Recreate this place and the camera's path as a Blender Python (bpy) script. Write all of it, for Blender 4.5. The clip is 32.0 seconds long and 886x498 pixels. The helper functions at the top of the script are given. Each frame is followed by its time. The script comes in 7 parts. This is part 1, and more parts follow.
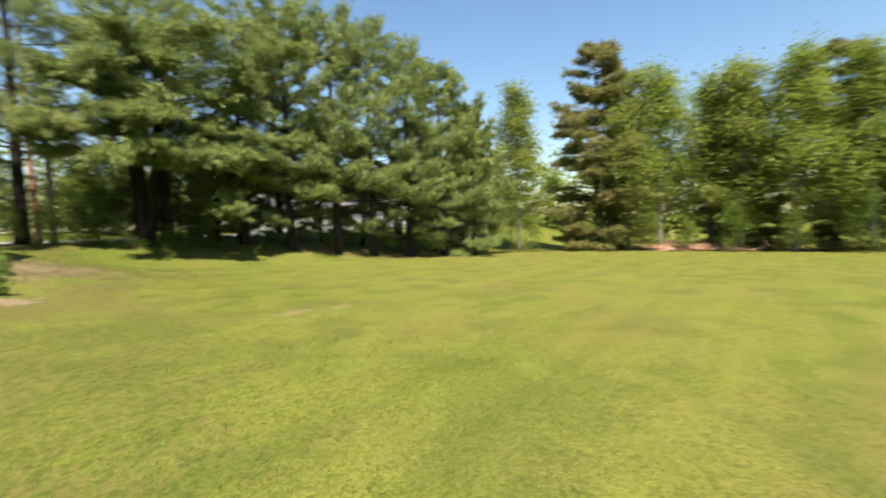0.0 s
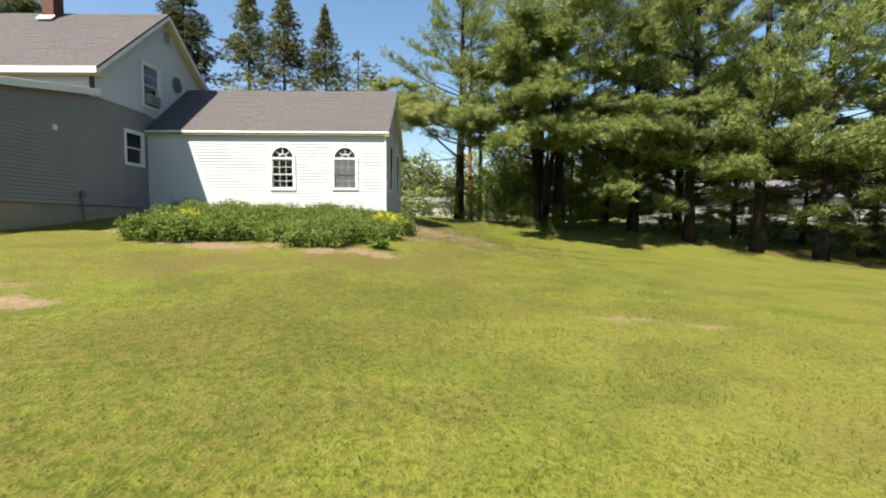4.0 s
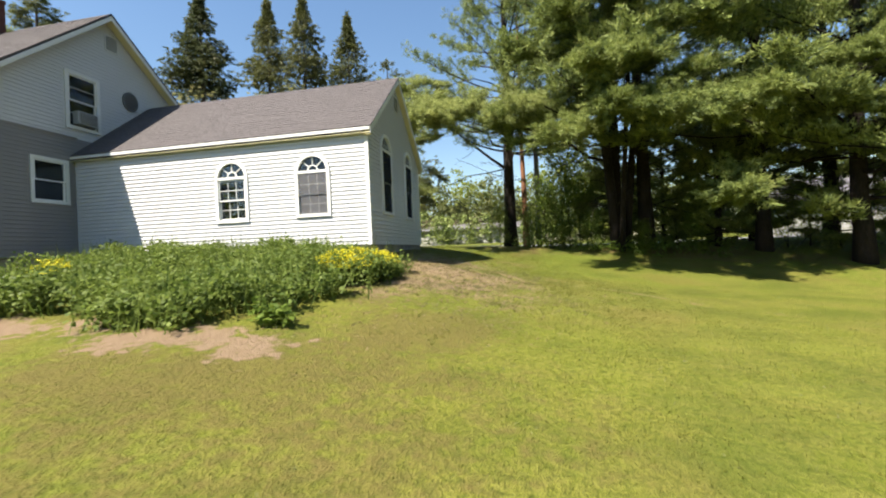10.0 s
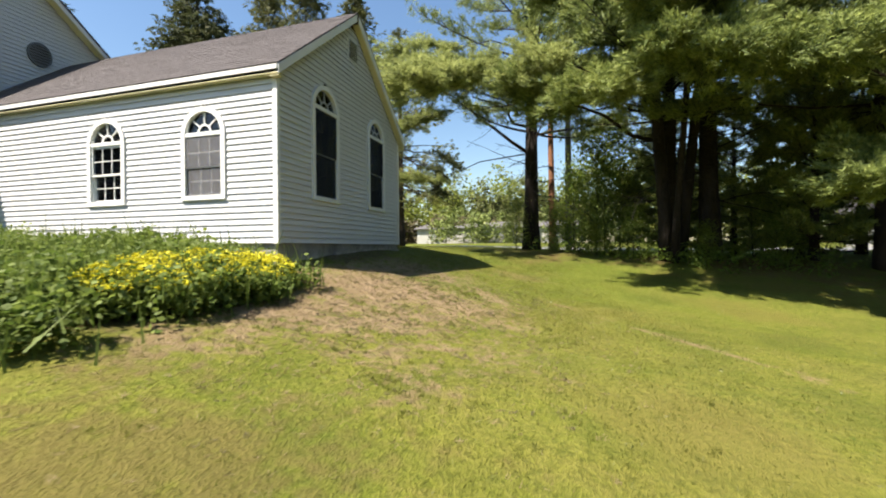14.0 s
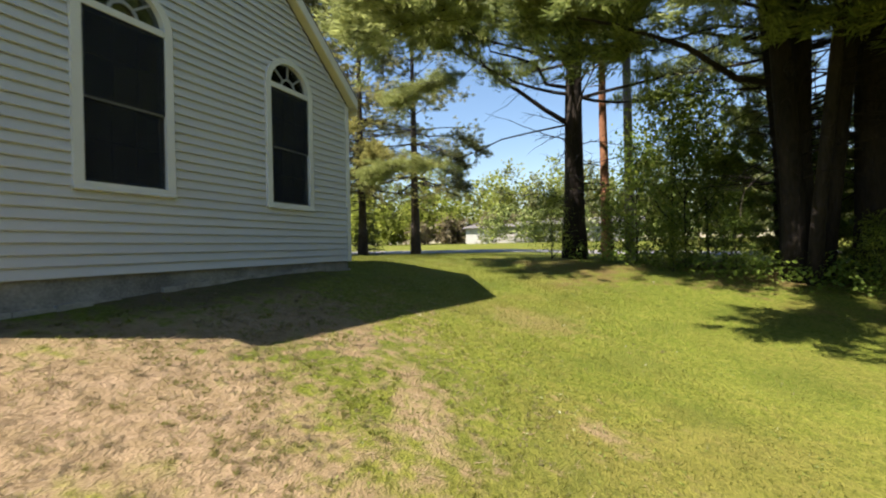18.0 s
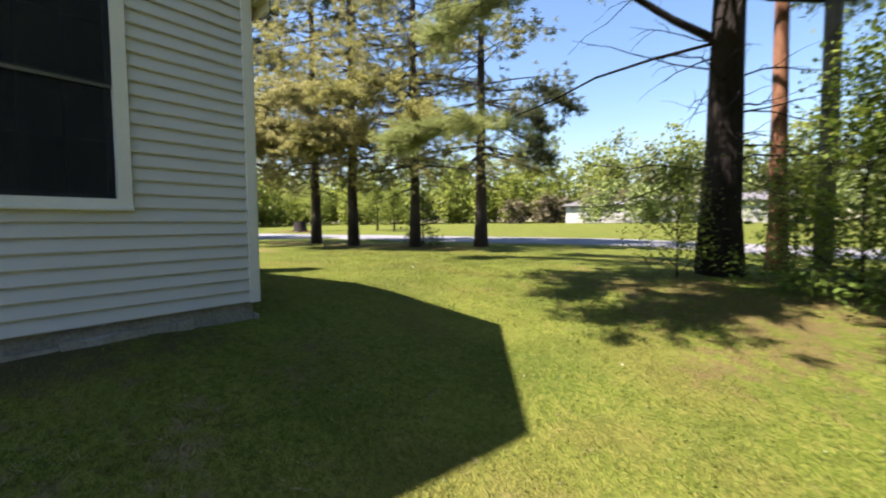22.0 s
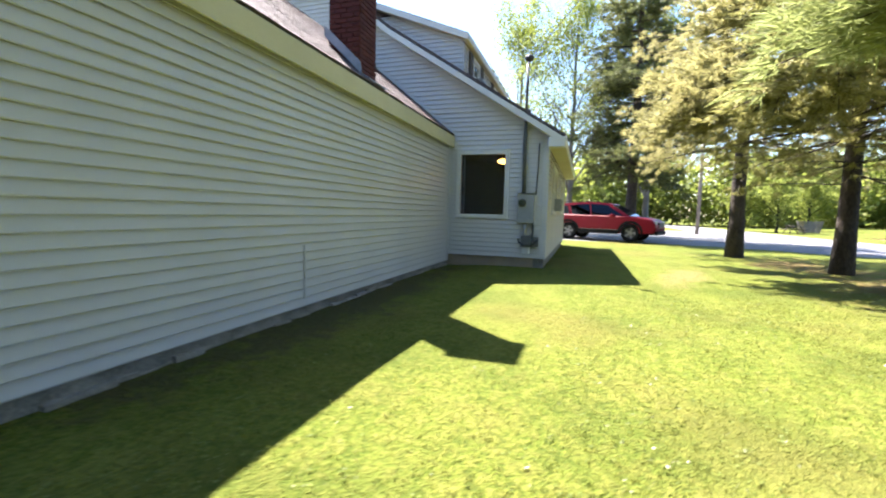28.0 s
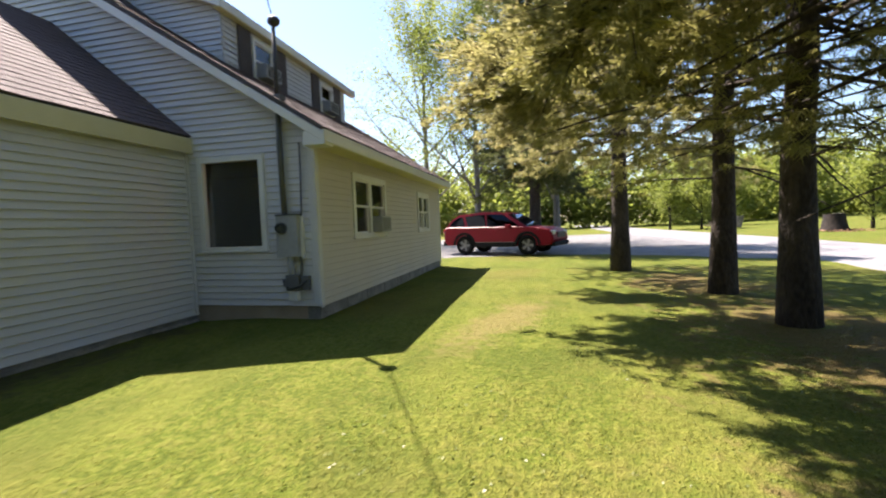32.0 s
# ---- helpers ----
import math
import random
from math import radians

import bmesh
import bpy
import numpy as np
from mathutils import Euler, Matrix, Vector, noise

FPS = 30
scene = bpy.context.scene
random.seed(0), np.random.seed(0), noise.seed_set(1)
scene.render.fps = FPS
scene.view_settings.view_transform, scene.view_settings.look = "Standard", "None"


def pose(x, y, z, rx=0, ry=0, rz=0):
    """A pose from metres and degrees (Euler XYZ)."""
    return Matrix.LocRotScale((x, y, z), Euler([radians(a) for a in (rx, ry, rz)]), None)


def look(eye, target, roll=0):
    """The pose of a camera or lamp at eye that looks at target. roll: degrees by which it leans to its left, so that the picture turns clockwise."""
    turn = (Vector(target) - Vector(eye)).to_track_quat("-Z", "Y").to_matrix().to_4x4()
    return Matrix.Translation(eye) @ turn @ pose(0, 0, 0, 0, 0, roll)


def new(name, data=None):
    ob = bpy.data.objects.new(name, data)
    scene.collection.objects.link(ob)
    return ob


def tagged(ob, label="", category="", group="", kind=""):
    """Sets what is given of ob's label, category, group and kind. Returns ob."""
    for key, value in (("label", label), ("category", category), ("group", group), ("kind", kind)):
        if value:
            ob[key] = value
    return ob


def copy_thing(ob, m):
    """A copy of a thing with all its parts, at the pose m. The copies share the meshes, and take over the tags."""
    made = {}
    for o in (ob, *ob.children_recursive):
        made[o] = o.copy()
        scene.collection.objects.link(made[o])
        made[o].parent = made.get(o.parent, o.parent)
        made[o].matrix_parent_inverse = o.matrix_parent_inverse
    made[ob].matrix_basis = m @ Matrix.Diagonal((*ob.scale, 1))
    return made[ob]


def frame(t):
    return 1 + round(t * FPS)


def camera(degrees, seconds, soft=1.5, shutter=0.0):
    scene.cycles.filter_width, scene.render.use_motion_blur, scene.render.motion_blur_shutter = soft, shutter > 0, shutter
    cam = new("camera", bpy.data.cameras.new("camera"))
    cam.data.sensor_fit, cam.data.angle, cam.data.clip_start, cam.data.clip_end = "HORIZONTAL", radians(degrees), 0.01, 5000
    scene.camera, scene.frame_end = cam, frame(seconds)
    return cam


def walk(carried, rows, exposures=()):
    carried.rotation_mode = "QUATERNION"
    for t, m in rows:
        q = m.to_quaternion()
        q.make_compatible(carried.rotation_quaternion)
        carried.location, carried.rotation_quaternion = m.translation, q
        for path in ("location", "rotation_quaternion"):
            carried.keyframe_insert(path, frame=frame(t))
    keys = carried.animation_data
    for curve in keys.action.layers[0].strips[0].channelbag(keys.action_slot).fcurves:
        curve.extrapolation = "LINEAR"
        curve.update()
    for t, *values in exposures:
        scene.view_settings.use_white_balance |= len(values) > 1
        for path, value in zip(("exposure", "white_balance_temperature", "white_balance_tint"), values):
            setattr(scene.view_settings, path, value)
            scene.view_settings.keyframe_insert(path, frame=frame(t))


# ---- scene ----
cam = camera(92.1, 32.0, 2.0, 0.4)
PATH = [
    (0, (-0.369, -17.721, 0.085), (1.182, -16.464, -0.041), -2.1),
    (0.5, (0.076, -17.633, -0.157), (1.267, -16.03, -0.265), -1.8),
    (1, (0.463, -17.665, -0.164), (1.492, -15.951, -0.224), -2.0),
    (1.5, (0.913, -17.555, -0.251), (1.629, -15.688, -0.264), -1.2),
    (2, (1.259, -17.156, -0.342), (1.69, -15.203, -0.325), 0.4),
    (2.5, (1.481, -16.727, -0.392), (1.651, -14.737, -0.497), -2.3),
    (3, (1.594, -16.31, -0.396), (1.524, -14.317, -0.56), -1.6),
    (3.5, (1.892, -15.75, -0.435), (1.905, -13.754, -0.564), 1.0),
    (5.5, (2.763, -14.189, -0.311), (2.607, -12.199, -0.433), -2.8),
    (6, (2.918, -13.67, -0.28), (2.797, -11.675, -0.35), -2.0),
    (6.5, (3.057, -13.256, -0.269), (2.866, -11.265, -0.286), -2.3),
    (7, (3.2, -12.786, -0.245), (2.939, -10.803, -0.265), -1.3),
    (7.5, (3.273, -12.297, -0.255), (3.013, -10.314, -0.279), -2.9),
    (8, (3.316, -11.791, -0.338), (3.063, -9.807, -0.332), -2.7),
    (8.5, (3.316, -11.251, -0.376), (3.084, -9.266, -0.318), -0.6),
    (9, (3.317, -10.761, -0.403), (3.004, -8.785, -0.427), -1.8),
    (9.5, (3.47, -10.232, -0.328), (3.042, -8.279, -0.375), -1.7),
    (10, (3.571, -9.699, -0.281), (3.2, -7.734, -0.276), -2.6),
    (10.5, (3.693, -9.239, -0.302), (3.21, -7.299, -0.238), -1.5),
    (11, (3.78, -8.655, -0.284), (3.407, -6.691, -0.232), -0.1),
    (11.5, (3.924, -8.098, -0.296), (3.665, -6.115, -0.248), -0.9),
    (12, (4.015, -7.627, -0.336), (3.611, -5.67, -0.415), -2.1),
    (12.5, (4.114, -7.17, -0.342), (3.719, -5.21, -0.391), -1.5),
    (13, (4.236, -6.775, -0.287), (3.758, -4.834, -0.238), 0.4),
    (13.5, (4.4, -6.29, -0.235), (3.824, -4.375, -0.269), 0.0),
    (14, (4.464, -5.75, -0.165), (3.893, -3.833, -0.17), -0.5),
    (14.5, (4.569, -5.121, -0.085), (3.951, -3.219, -0.09), 1.3),
    (16.5, (4.82, -2.878, -0.073), (4.084, -1.018, -0.053), -3.1),
    (17, (4.771, -2.325, 0.014), (3.907, -0.526, 0.127), -1.4),
    (17.5, (4.715, -1.724, 0.078), (3.834, 0.071, 0.14), 0.4),
    (18, (4.576, -1.151, 0.135), (3.752, 0.672, 0.127), -1.2),
    (18.5, (4.536, -0.615, 0.249), (3.632, 1.166, 0.152), -2.6),
    (19, (4.407, -0.101, 0.349), (3.476, 1.668, 0.408), 0.6),
    (19.5, (4.28, 0.37, 0.448), (3.373, 2.151, 0.495), -0.6),
    (20, (4.323, 0.896, 0.434), (3.341, 2.636, 0.356), -1.5),
    (20.5, (4.213, 1.428, 0.487), (3.209, 3.153, 0.364), -3.2),
    (21, (4.06, 1.96, 0.535), (2.909, 3.596, 0.518), -1.8),
    (21.5, (3.892, 2.525, 0.576), (2.831, 4.219, 0.518), 0.3),
    (22, (3.698, 2.992, 0.613), (2.475, 4.571, 0.498), -0.4),
    (22.5, (3.513, 3.453, 0.661), (2.123, 4.884, 0.519), 0.6),
    (23, (3.417, 3.966, 0.688), (2.008, 5.378, 0.541), 0.6),
    (23.5, (3.356, 4.46, 0.646), (1.81, 5.74, 0.552), 1.4),
    (24, (3.159, 4.938, 0.633), (1.457, 5.986, 0.547), -0.3),
    (24.5, (3.254, 5.395, 0.707), (1.382, 6.093, 0.630), 2.7),
    (25, (3.089, 5.762, 0.747), (1.111, 6.044, 0.657), 0.6),
    (25.5, (2.929, 6.143, 0.851), (0.932, 6.080, 0.757), -0.9),
    (27.5, (1.619, 7.708, 1.059), (-0.216, 6.918, 0.964), -0.5),
    (28, (0.909, 7.953, 1.025), (-0.986, 7.336, 0.854), 1.5),
    (28.5, (0.499, 8.389, 1.043), (-1.412, 7.827, 0.874), 3.0),
    (29, (0.049, 8.754, 1.048), (-1.899, 8.323, 0.905), 3.0),
    (29.5, (-0.375, 9.094, 1.083), (-2.312, 8.606, 0.971), -0.1),
    (30, (-0.738, 9.38, 1.141), (-2.635, 8.767, 0.987), 0.6),
    (30.5, (-1.153, 9.655, 1.197), (-3.021, 8.969, 1.0), -1.6),
    (31, (-1.592, 9.933, 1.218), (-3.47, 9.274, 1.021), -0.5),
    (31.5, (-2.084, 10.165, 1.22), (-4.004, 9.619, 1.09), -0.1),
    (32, (-2.653, 10.396, 1.23), (-4.601, 9.959, 1.118), -2.1),
]
LIGHT = [(0, 1.7, 6800, 10), (3, 1.6, 6800, 10), (6, 1.65, 6800, 10), (13, 1.67, 6800, 12), (17, 1.68, 6850, 14), (20, 2.0, 6650, 18), (22, 2.02, 6450, 20), (23.5, 2.2, 6300, 20), (25.2, 2.5, 6200, 18), (28, 2.95, 6200, 18), (29.2, 2.5, 6500, 18), (31, 2.2, 6700, 18), (32, 2.15, 6650, 20)]
walk(cam, [(t, look(eye, target, roll)) for t, eye, target, roll in PATH], LIGHT)

# ---- world, sun, exposure ----
SUN = Vector((0.433, 0.510, -1.0)).normalized()
world = bpy.data.worlds.new("sky")
scene.world = world
world.use_nodes = True
wn = world.node_tree.nodes
sky = wn.new("ShaderNodeTexSky")
sky.sky_type, sky.sun_disc = "NISHITA", False
sky.sun_elevation, sky.sun_rotation = math.asin(-SUN.z), math.atan2(-SUN.x, -SUN.y)
sky.air_density, sky.dust_density, sky.ozone_density = 1.3, 0.6, 3.0
wn["Background"].inputs["Strength"].default_value = 0.055
deep = wn.new("ShaderNodeHueSaturation")
deep.inputs["Saturation"].default_value, deep.inputs["Value"].default_value = 1.10, 1.13
world.node_tree.links.new(sky.outputs[0], deep.inputs["Color"])
world.node_tree.links.new(deep.outputs[0], wn["Background"].inputs["Color"])
lamp = bpy.data.lights.new("sun", "SUN")
lamp.energy, lamp.angle, lamp.color = 5.0, radians(0.55), (1.0, 0.94, 0.84)
sun = new("sun", lamp)
sun.rotation_euler = SUN.to_track_quat("-Z", "Y").to_euler()


# ---- materials ----
def surface(name, a, b, scale=6.0, rough=0.8, bump=0.15, fine=60.0, metal=0.0, stretch=(1, 1, 1), c=None, spec=0.3, rand=0.0, bump_d=0.01):
    """A worn surface between two colours, with a broad and a fine noise, and relief."""
    m = bpy.data.materials.new(name)
    m.use_nodes = True
    n, l = m.node_tree.nodes, m.node_tree.links
    p = n["Principled BSDF"]
    tc, mp = n.new("ShaderNodeTexCoord"), n.new("ShaderNodeMapping")
    mp.inputs["Scale"].default_value = stretch
    l.new(tc.outputs["Object"], mp.inputs["Vector"])
    n1, n2 = n.new("ShaderNodeTexNoise"), n.new("ShaderNodeTexNoise")
    n1.inputs["Scale"].default_value, n1.inputs["Detail"].default_value = scale, 5
    n2.inputs["Scale"].default_value, n2.inputs["Detail"].default_value = fine, 3
    for q in (n1, n2):
        l.new(mp.outputs[0], q.inputs["Vector"])
    mix = n.new("ShaderNodeMath")
    mix.operation = "MULTIPLY_ADD"
    mix.inputs[1].default_value = 0.4
    l.new(n2.outputs["Fac"], mix.inputs[0])
    sc = n.new("ShaderNodeMath")
    sc.operation, sc.inputs[1].default_value = "MULTIPLY", 0.6
    l.new(n1.outputs["Fac"], sc.inputs[0])
    l.new(sc.outputs[0], mix.inputs[2])
    fac = mix.outputs[0]
    if rand:
        oi, add = n.new("ShaderNodeObjectInfo"), n.new("ShaderNodeMath")
        add.operation, add.inputs[1].default_value = "MULTIPLY_ADD", rand
        l.new(oi.outputs["Random"], add.inputs[0])
        l.new(fac, add.inputs[2])
        fac = add.outputs[0]
    r = n.new("ShaderNodeValToRGB")
    e = r.color_ramp.elements
    e[0].position, e[0].color = 0.36, (*a, 1)
    e[1].position, e[1].color = 0.64 + rand, (*b, 1)
    if c:
        k = e.new(0.5)
        k.color = (*c, 1)
    l.new(fac, r.inputs[0])
    l.new(r.outputs[0], p.inputs["Base Color"])
    p.inputs["Roughness"].default_value, p.inputs["Metallic"].default_value = rough, metal
    p.inputs["Specular IOR Level"].default_value = spec
    if bump:
        bp = n.new("ShaderNodeBump")
        bp.inputs["Strength"].default_value, bp.inputs["Distance"].default_value = bump, bump_d
        l.new(n2.outputs["Fac"], bp.inputs["Height"])
        l.new(bp.outputs[0], p.inputs["Normal"])
    return m


def leafage(name, dark, light, through_=0.35, odd=None, rough=0.6):
    """Leaves or needles: each piece has its own shade, and lets light through."""
    m = bpy.data.materials.new(name)
    m.use_nodes = True
    n, l = m.node_tree.nodes, m.node_tree.links
    p, out = n["Principled BSDF"], n["Material Output"]
    g, tc, nz = n.new("ShaderNodeNewGeometry"), n.new("ShaderNodeTexCoord"), n.new("ShaderNodeTexNoise")
    nz.inputs["Scale"].default_value, nz.inputs["Detail"].default_value = 0.55, 3
    l.new(tc.outputs["Object"], nz.inputs["Vector"])
    a = n.new("ShaderNodeMath")
    a.operation, a.inputs[1].default_value = "MULTIPLY_ADD", 0.5
    l.new(g.outputs["Random Per Island"], a.inputs[0])
    s = n.new("ShaderNodeMath")
    s.operation, s.inputs[1].default_value = "MULTIPLY", 0.55
    l.new(nz.outputs["Fac"], s.inputs[0])
    l.new(s.outputs[0], a.inputs[2])
    r = n.new("ShaderNodeValToRGB")
    e = r.color_ramp.elements
    e[0].position, e[0].color = 0.2, (*dark, 1)
    e[1].position, e[1].color = 0.72, (*light, 1)
    if odd:
        k = e.new(0.86)
        k.color = (*odd, 1)
    l.new(a.outputs[0], r.inputs[0])
    l.new(r.outputs[0], p.inputs["Base Color"])
    p.inputs["Roughness"].default_value, p.inputs["Specular IOR Level"].default_value = rough, 0.25
    t, mx = n.new("ShaderNodeBsdfTranslucent"), n.new("ShaderNodeMixShader")
    l.new(r.outputs[0], t.inputs["Color"])
    mx.inputs[0].default_value = through_
    l.new(p.outputs[0], mx.inputs[1])
    l.new(t.outputs[0], mx.inputs[2])
    l.new(mx.outputs[0], out.inputs["Surface"])
    return m


def glass(name, tint=(0.55, 0.6, 0.62), gloss=(0.95, 0.97, 1.0)):
    m = bpy.data.materials.new(name)
    m.use_nodes = True
    n, l = m.node_tree.nodes, m.node_tree.links
    n.remove(n["Principled BSDF"])
    t, g, mx, f = n.new("ShaderNodeBsdfTransparent"), n.new("ShaderNodeBsdfGlossy"), n.new("ShaderNodeMixShader"), n.new("ShaderNodeFresnel")
    t.inputs[0].default_value, g.inputs[0].default_value, g.inputs["Roughness"].default_value = (*tint, 1), (*gloss, 1), 0.015
    f.inputs["IOR"].default_value = 1.52
    l.new(f.outputs[0], mx.inputs[0])
    l.new(t.outputs[0], mx.inputs[1])
    l.new(g.outputs[0], mx.inputs[2])
    l.new(mx.outputs[0], n["Material Output"].inputs["Surface"])
    return m


def glow(name, colour, strength):
    m = bpy.data.materials.new(name)
    m.use_nodes = True
    p = m.node_tree.nodes["Principled BSDF"]
    p.inputs["Base Color"].default_value = (*colour, 1)
    p.inputs["Emission Color"].default_value, p.inputs["Emission Strength"].default_value = (*colour, 1), strength
    return m


def brickwork(name, a, b, mortar, scale=1.0):
    m = surface(name, a, b, 9, 0.85, 0.4, 90)
    n, l = m.node_tree.nodes, m.node_tree.links
    br, tc, mp = n.new("ShaderNodeTexBrick"), n.new("ShaderNodeTexCoord"), n.new("ShaderNodeMapping")
    mp.inputs["Rotation"].default_value = (radians(90), 0, 0)
    br.inputs["Scale"].default_value, br.inputs["Mortar Size"].default_value = 1.0, 0.008
    br.inputs["Brick Width"].default_value, br.inputs["Row Height"].default_value = 0.21, 0.07
    br.inputs["Color1"].default_value, br.inputs["Color2"].default_value, br.inputs["Mortar"].default_value = (*a, 1), (*b, 1), (*mortar, 1)
    l.new(tc.outputs["Object"], mp.inputs[0])
    l.new(mp.outputs[0], br.inputs["Vector"])
    l.new(br.outputs["Color"], n["Principled BSDF"].inputs["Base Color"])
    return m


def lawn_material(name):
    """Mown lawn: green with yellowed patches, worn straw by the gable end, needles under the trees, soil in front of
    the bed, and dark soil with painted shade along the walls.
    """
    m = bpy.data.materials.new(name)
    m.use_nodes = True
    n, l = m.node_tree.nodes, m.node_tree.links
    p = n["Principled BSDF"]
    tc = n.new("ShaderNodeTexCoord")

    def nz(scale, detail=4, dist=0.0, vec=None):
        q = n.new("ShaderNodeTexNoise")
        q.inputs["Scale"].default_value, q.inputs["Detail"].default_value, q.inputs["Distortion"].default_value = scale, detail, dist
        l.new(vec or tc.outputs["Object"], q.inputs["Vector"])
        return q.outputs["Fac"]

    def math_(op, a, b, c=None):
        q = n.new("ShaderNodeMath")
        q.operation = op
        for i, v in enumerate((a, b, c)):
            if v is None:
                continue
            if isinstance(v, (int, float)):
                q.inputs[i].default_value = v
            else:
                l.new(v, q.inputs[i])
        return q.outputs[0]

    def ramp(fac, lo, hi):
        q = n.new("ShaderNodeMapRange")
        q.interpolation_type = "SMOOTHSTEP"
        q.inputs["From Min"].default_value, q.inputs["From Max"].default_value = lo, hi
        l.new(fac, q.inputs["Value"])
        return q.outputs["Result"]

    def blend(fac, a, b):
        q = n.new("ShaderNodeMix")
        q.data_type = "RGBA"
        if isinstance(fac, float):
            q.inputs["Factor"].default_value = fac
        else:
            l.new(fac, q.inputs["Factor"])
        for s, v in (("A", a), ("B", b)):
            k = [i for i in q.inputs if i.name == s and i.type == "RGBA"][0]
            if isinstance(v, tuple):
                k.default_value = (*v, 1)
            else:
                l.new(v, k)
        return [o for o in q.outputs if o.type == "RGBA"][0]

    def near(x, y, rx, ry, turn=0.0):
        """1 in the middle of an oval of the plan, fading to 0 at its rim."""
        mp = n.new("ShaderNodeMapping")
        mp.vector_type = "TEXTURE"
        mp.inputs["Location"].default_value = (x, y, 0)
        mp.inputs["Rotation"].default_value = (0, 0, radians(turn))
        mp.inputs["Scale"].default_value = (rx, ry, 1e6)
        l.new(tc.outputs["Object"], mp.inputs[0])
        ln = n.new("ShaderNodeVectorMath")
        ln.operation = "LENGTH"
        l.new(mp.outputs[0], ln.inputs[0])
        return math_("SUBTRACT", 1.0, ln.outputs["Value"])

    broad, mid, small, fine = nz(0.22, 4, 0.2), nz(1.1, 6, 0.2), nz(7.0, 5), nz(70.0, 4)
    dry, straw, soil = (0.140, 0.120, 0.032), (0.235, 0.166, 0.110), (0.1518, 0.1023, 0.066)
    needles = (0.1056, 0.0561, 0.033)
    f = math_("ADD", math_("MULTIPLY", broad, 0.45), math_("ADD", math_("MULTIPLY", mid, 0.4), math_("MULTIPLY", small, 0.3)))
    north = n.new("ShaderNodeSeparateXYZ")
    l.new(tc.outputs["Object"], north.inputs[0])
    f = math_("SUBTRACT", f, math_("MULTIPLY", ramp(north.outputs["Y"], 0.0, 8.0), 0.10))
    lush = blend(ramp(north.outputs["Y"], 0.0, 6.0), (0.117, 0.130, 0.0150), (0.081, 0.113, 0.0130))
    col = blend(ramp(f, 0.43, 0.70), lush, dry)
    tiny = nz(26.0, 4)
    clump = nz(11.0, 6, 0.3)
    col = blend(math_("MULTIPLY", ramp(clump, 0.51, 0.63), 0.55), col, (0.152, 0.140, 0.034))
    col = blend(math_("MULTIPLY", ramp(clump, 0.49, 0.38), 0.48), col, (0.040, 0.056, 0.0085))
    col = blend(math_("MULTIPLY", ramp(tiny, 0.49, 0.62), 0.5), col, (0.180, 0.178, 0.040))
    col = blend(math_("MULTIPLY", ramp(tiny, 0.50, 0.38), 0.42), col, (0.02772, 0.04092, 0.0066))
    col = blend(math_("MULTIPLY", ramp(fine, 0.45, 0.65), 0.6), col, (0.138, 0.147, 0.022))
    col = blend(math_("MULTIPLY", ramp(fine, 0.52, 0.35), 0.35), col, (0.0231, 0.03432, 0.00594))
    blot, deep = nz(0.45, 7, 0.3), nz(0.8, 7, 0.2)
    swath = n.new("ShaderNodeMapping")
    swath.inputs["Rotation"].default_value, swath.inputs["Scale"].default_value = (0, 0, radians(-52)), (0.10, 0.9, 1.0)
    l.new(tc.outputs["Object"], swath.inputs[0])
    mown = nz(1.5, 5, 0.6, swath.outputs[0])
    col = blend(math_("MULTIPLY", ramp(mown, 0.50, 0.68), 0.42), col, (0.132, 0.142, 0.026))
    col = blend(math_("MULTIPLY", ramp(mown, 0.50, 0.34), 0.28), col, (0.060, 0.080, 0.011))
    col = blend(math_("MULTIPLY", ramp(blot, 0.49, 0.68), 0.5), col, (0.122, 0.099, 0.028))
    col = blend(math_("MULTIPLY", ramp(deep, 0.54, 0.34), 0.38), col, (0.0396, 0.05808, 0.00924))
    # Broad mottled oval of darker green and brown in the lawn.
    dark_oval = math_("ADD", near(0.2, -11.0, 3.2, 7.0, -14), math_("MULTIPLY", math_("SUBTRACT", math_("ADD", mid, small), 1.0), 1.5))
    col = blend(math_("MULTIPLY", ramp(dark_oval, 0.05, 0.7), 0.52), col, blend(ramp(clump, 0.42, 0.58), (0.044, 0.058, 0.009), (0.098, 0.080, 0.024)))
    wear = math_("MAXIMUM", near(1.45, 0.5, 2.7, 3.7, 20), math_("MAXIMUM", near(1.25, -1.6, 1.0, 1.9, 8), math_("MAXIMUM", near(-4.6, -9.8, 1.3, 0.6, 5), near(-3.0, -10.4, 0.8, 0.4))))
    wear = math_("ADD", math_("MULTIPLY", wear, 1.45), math_("MULTIPLY", math_("SUBTRACT", math_("ADD", mid, small), 1.05), 3.0))
    track = math_("MAXIMUM", near(6.0, 0.6, 3.4, 0.22, -42), math_("MAXIMUM", near(4.55, -9.7, 0.8, 0.3, 15), near(5.6, -9.9, 0.4, 0.2, 0)))
    wear = math_("MAXIMUM", wear, math_("ADD", math_("MULTIPLY", track, 0.9), math_("MULTIPLY", math_("SUBTRACT", math_("ADD", small, mid), 1.05), 2.0)))
    col = blend(math_("MULTIPLY", ramp(wear, 0.05, 0.95), 0.9), col, blend(ramp(small, 0.35, 0.65), straw, (0.1815, 0.1287, 0.0759)))
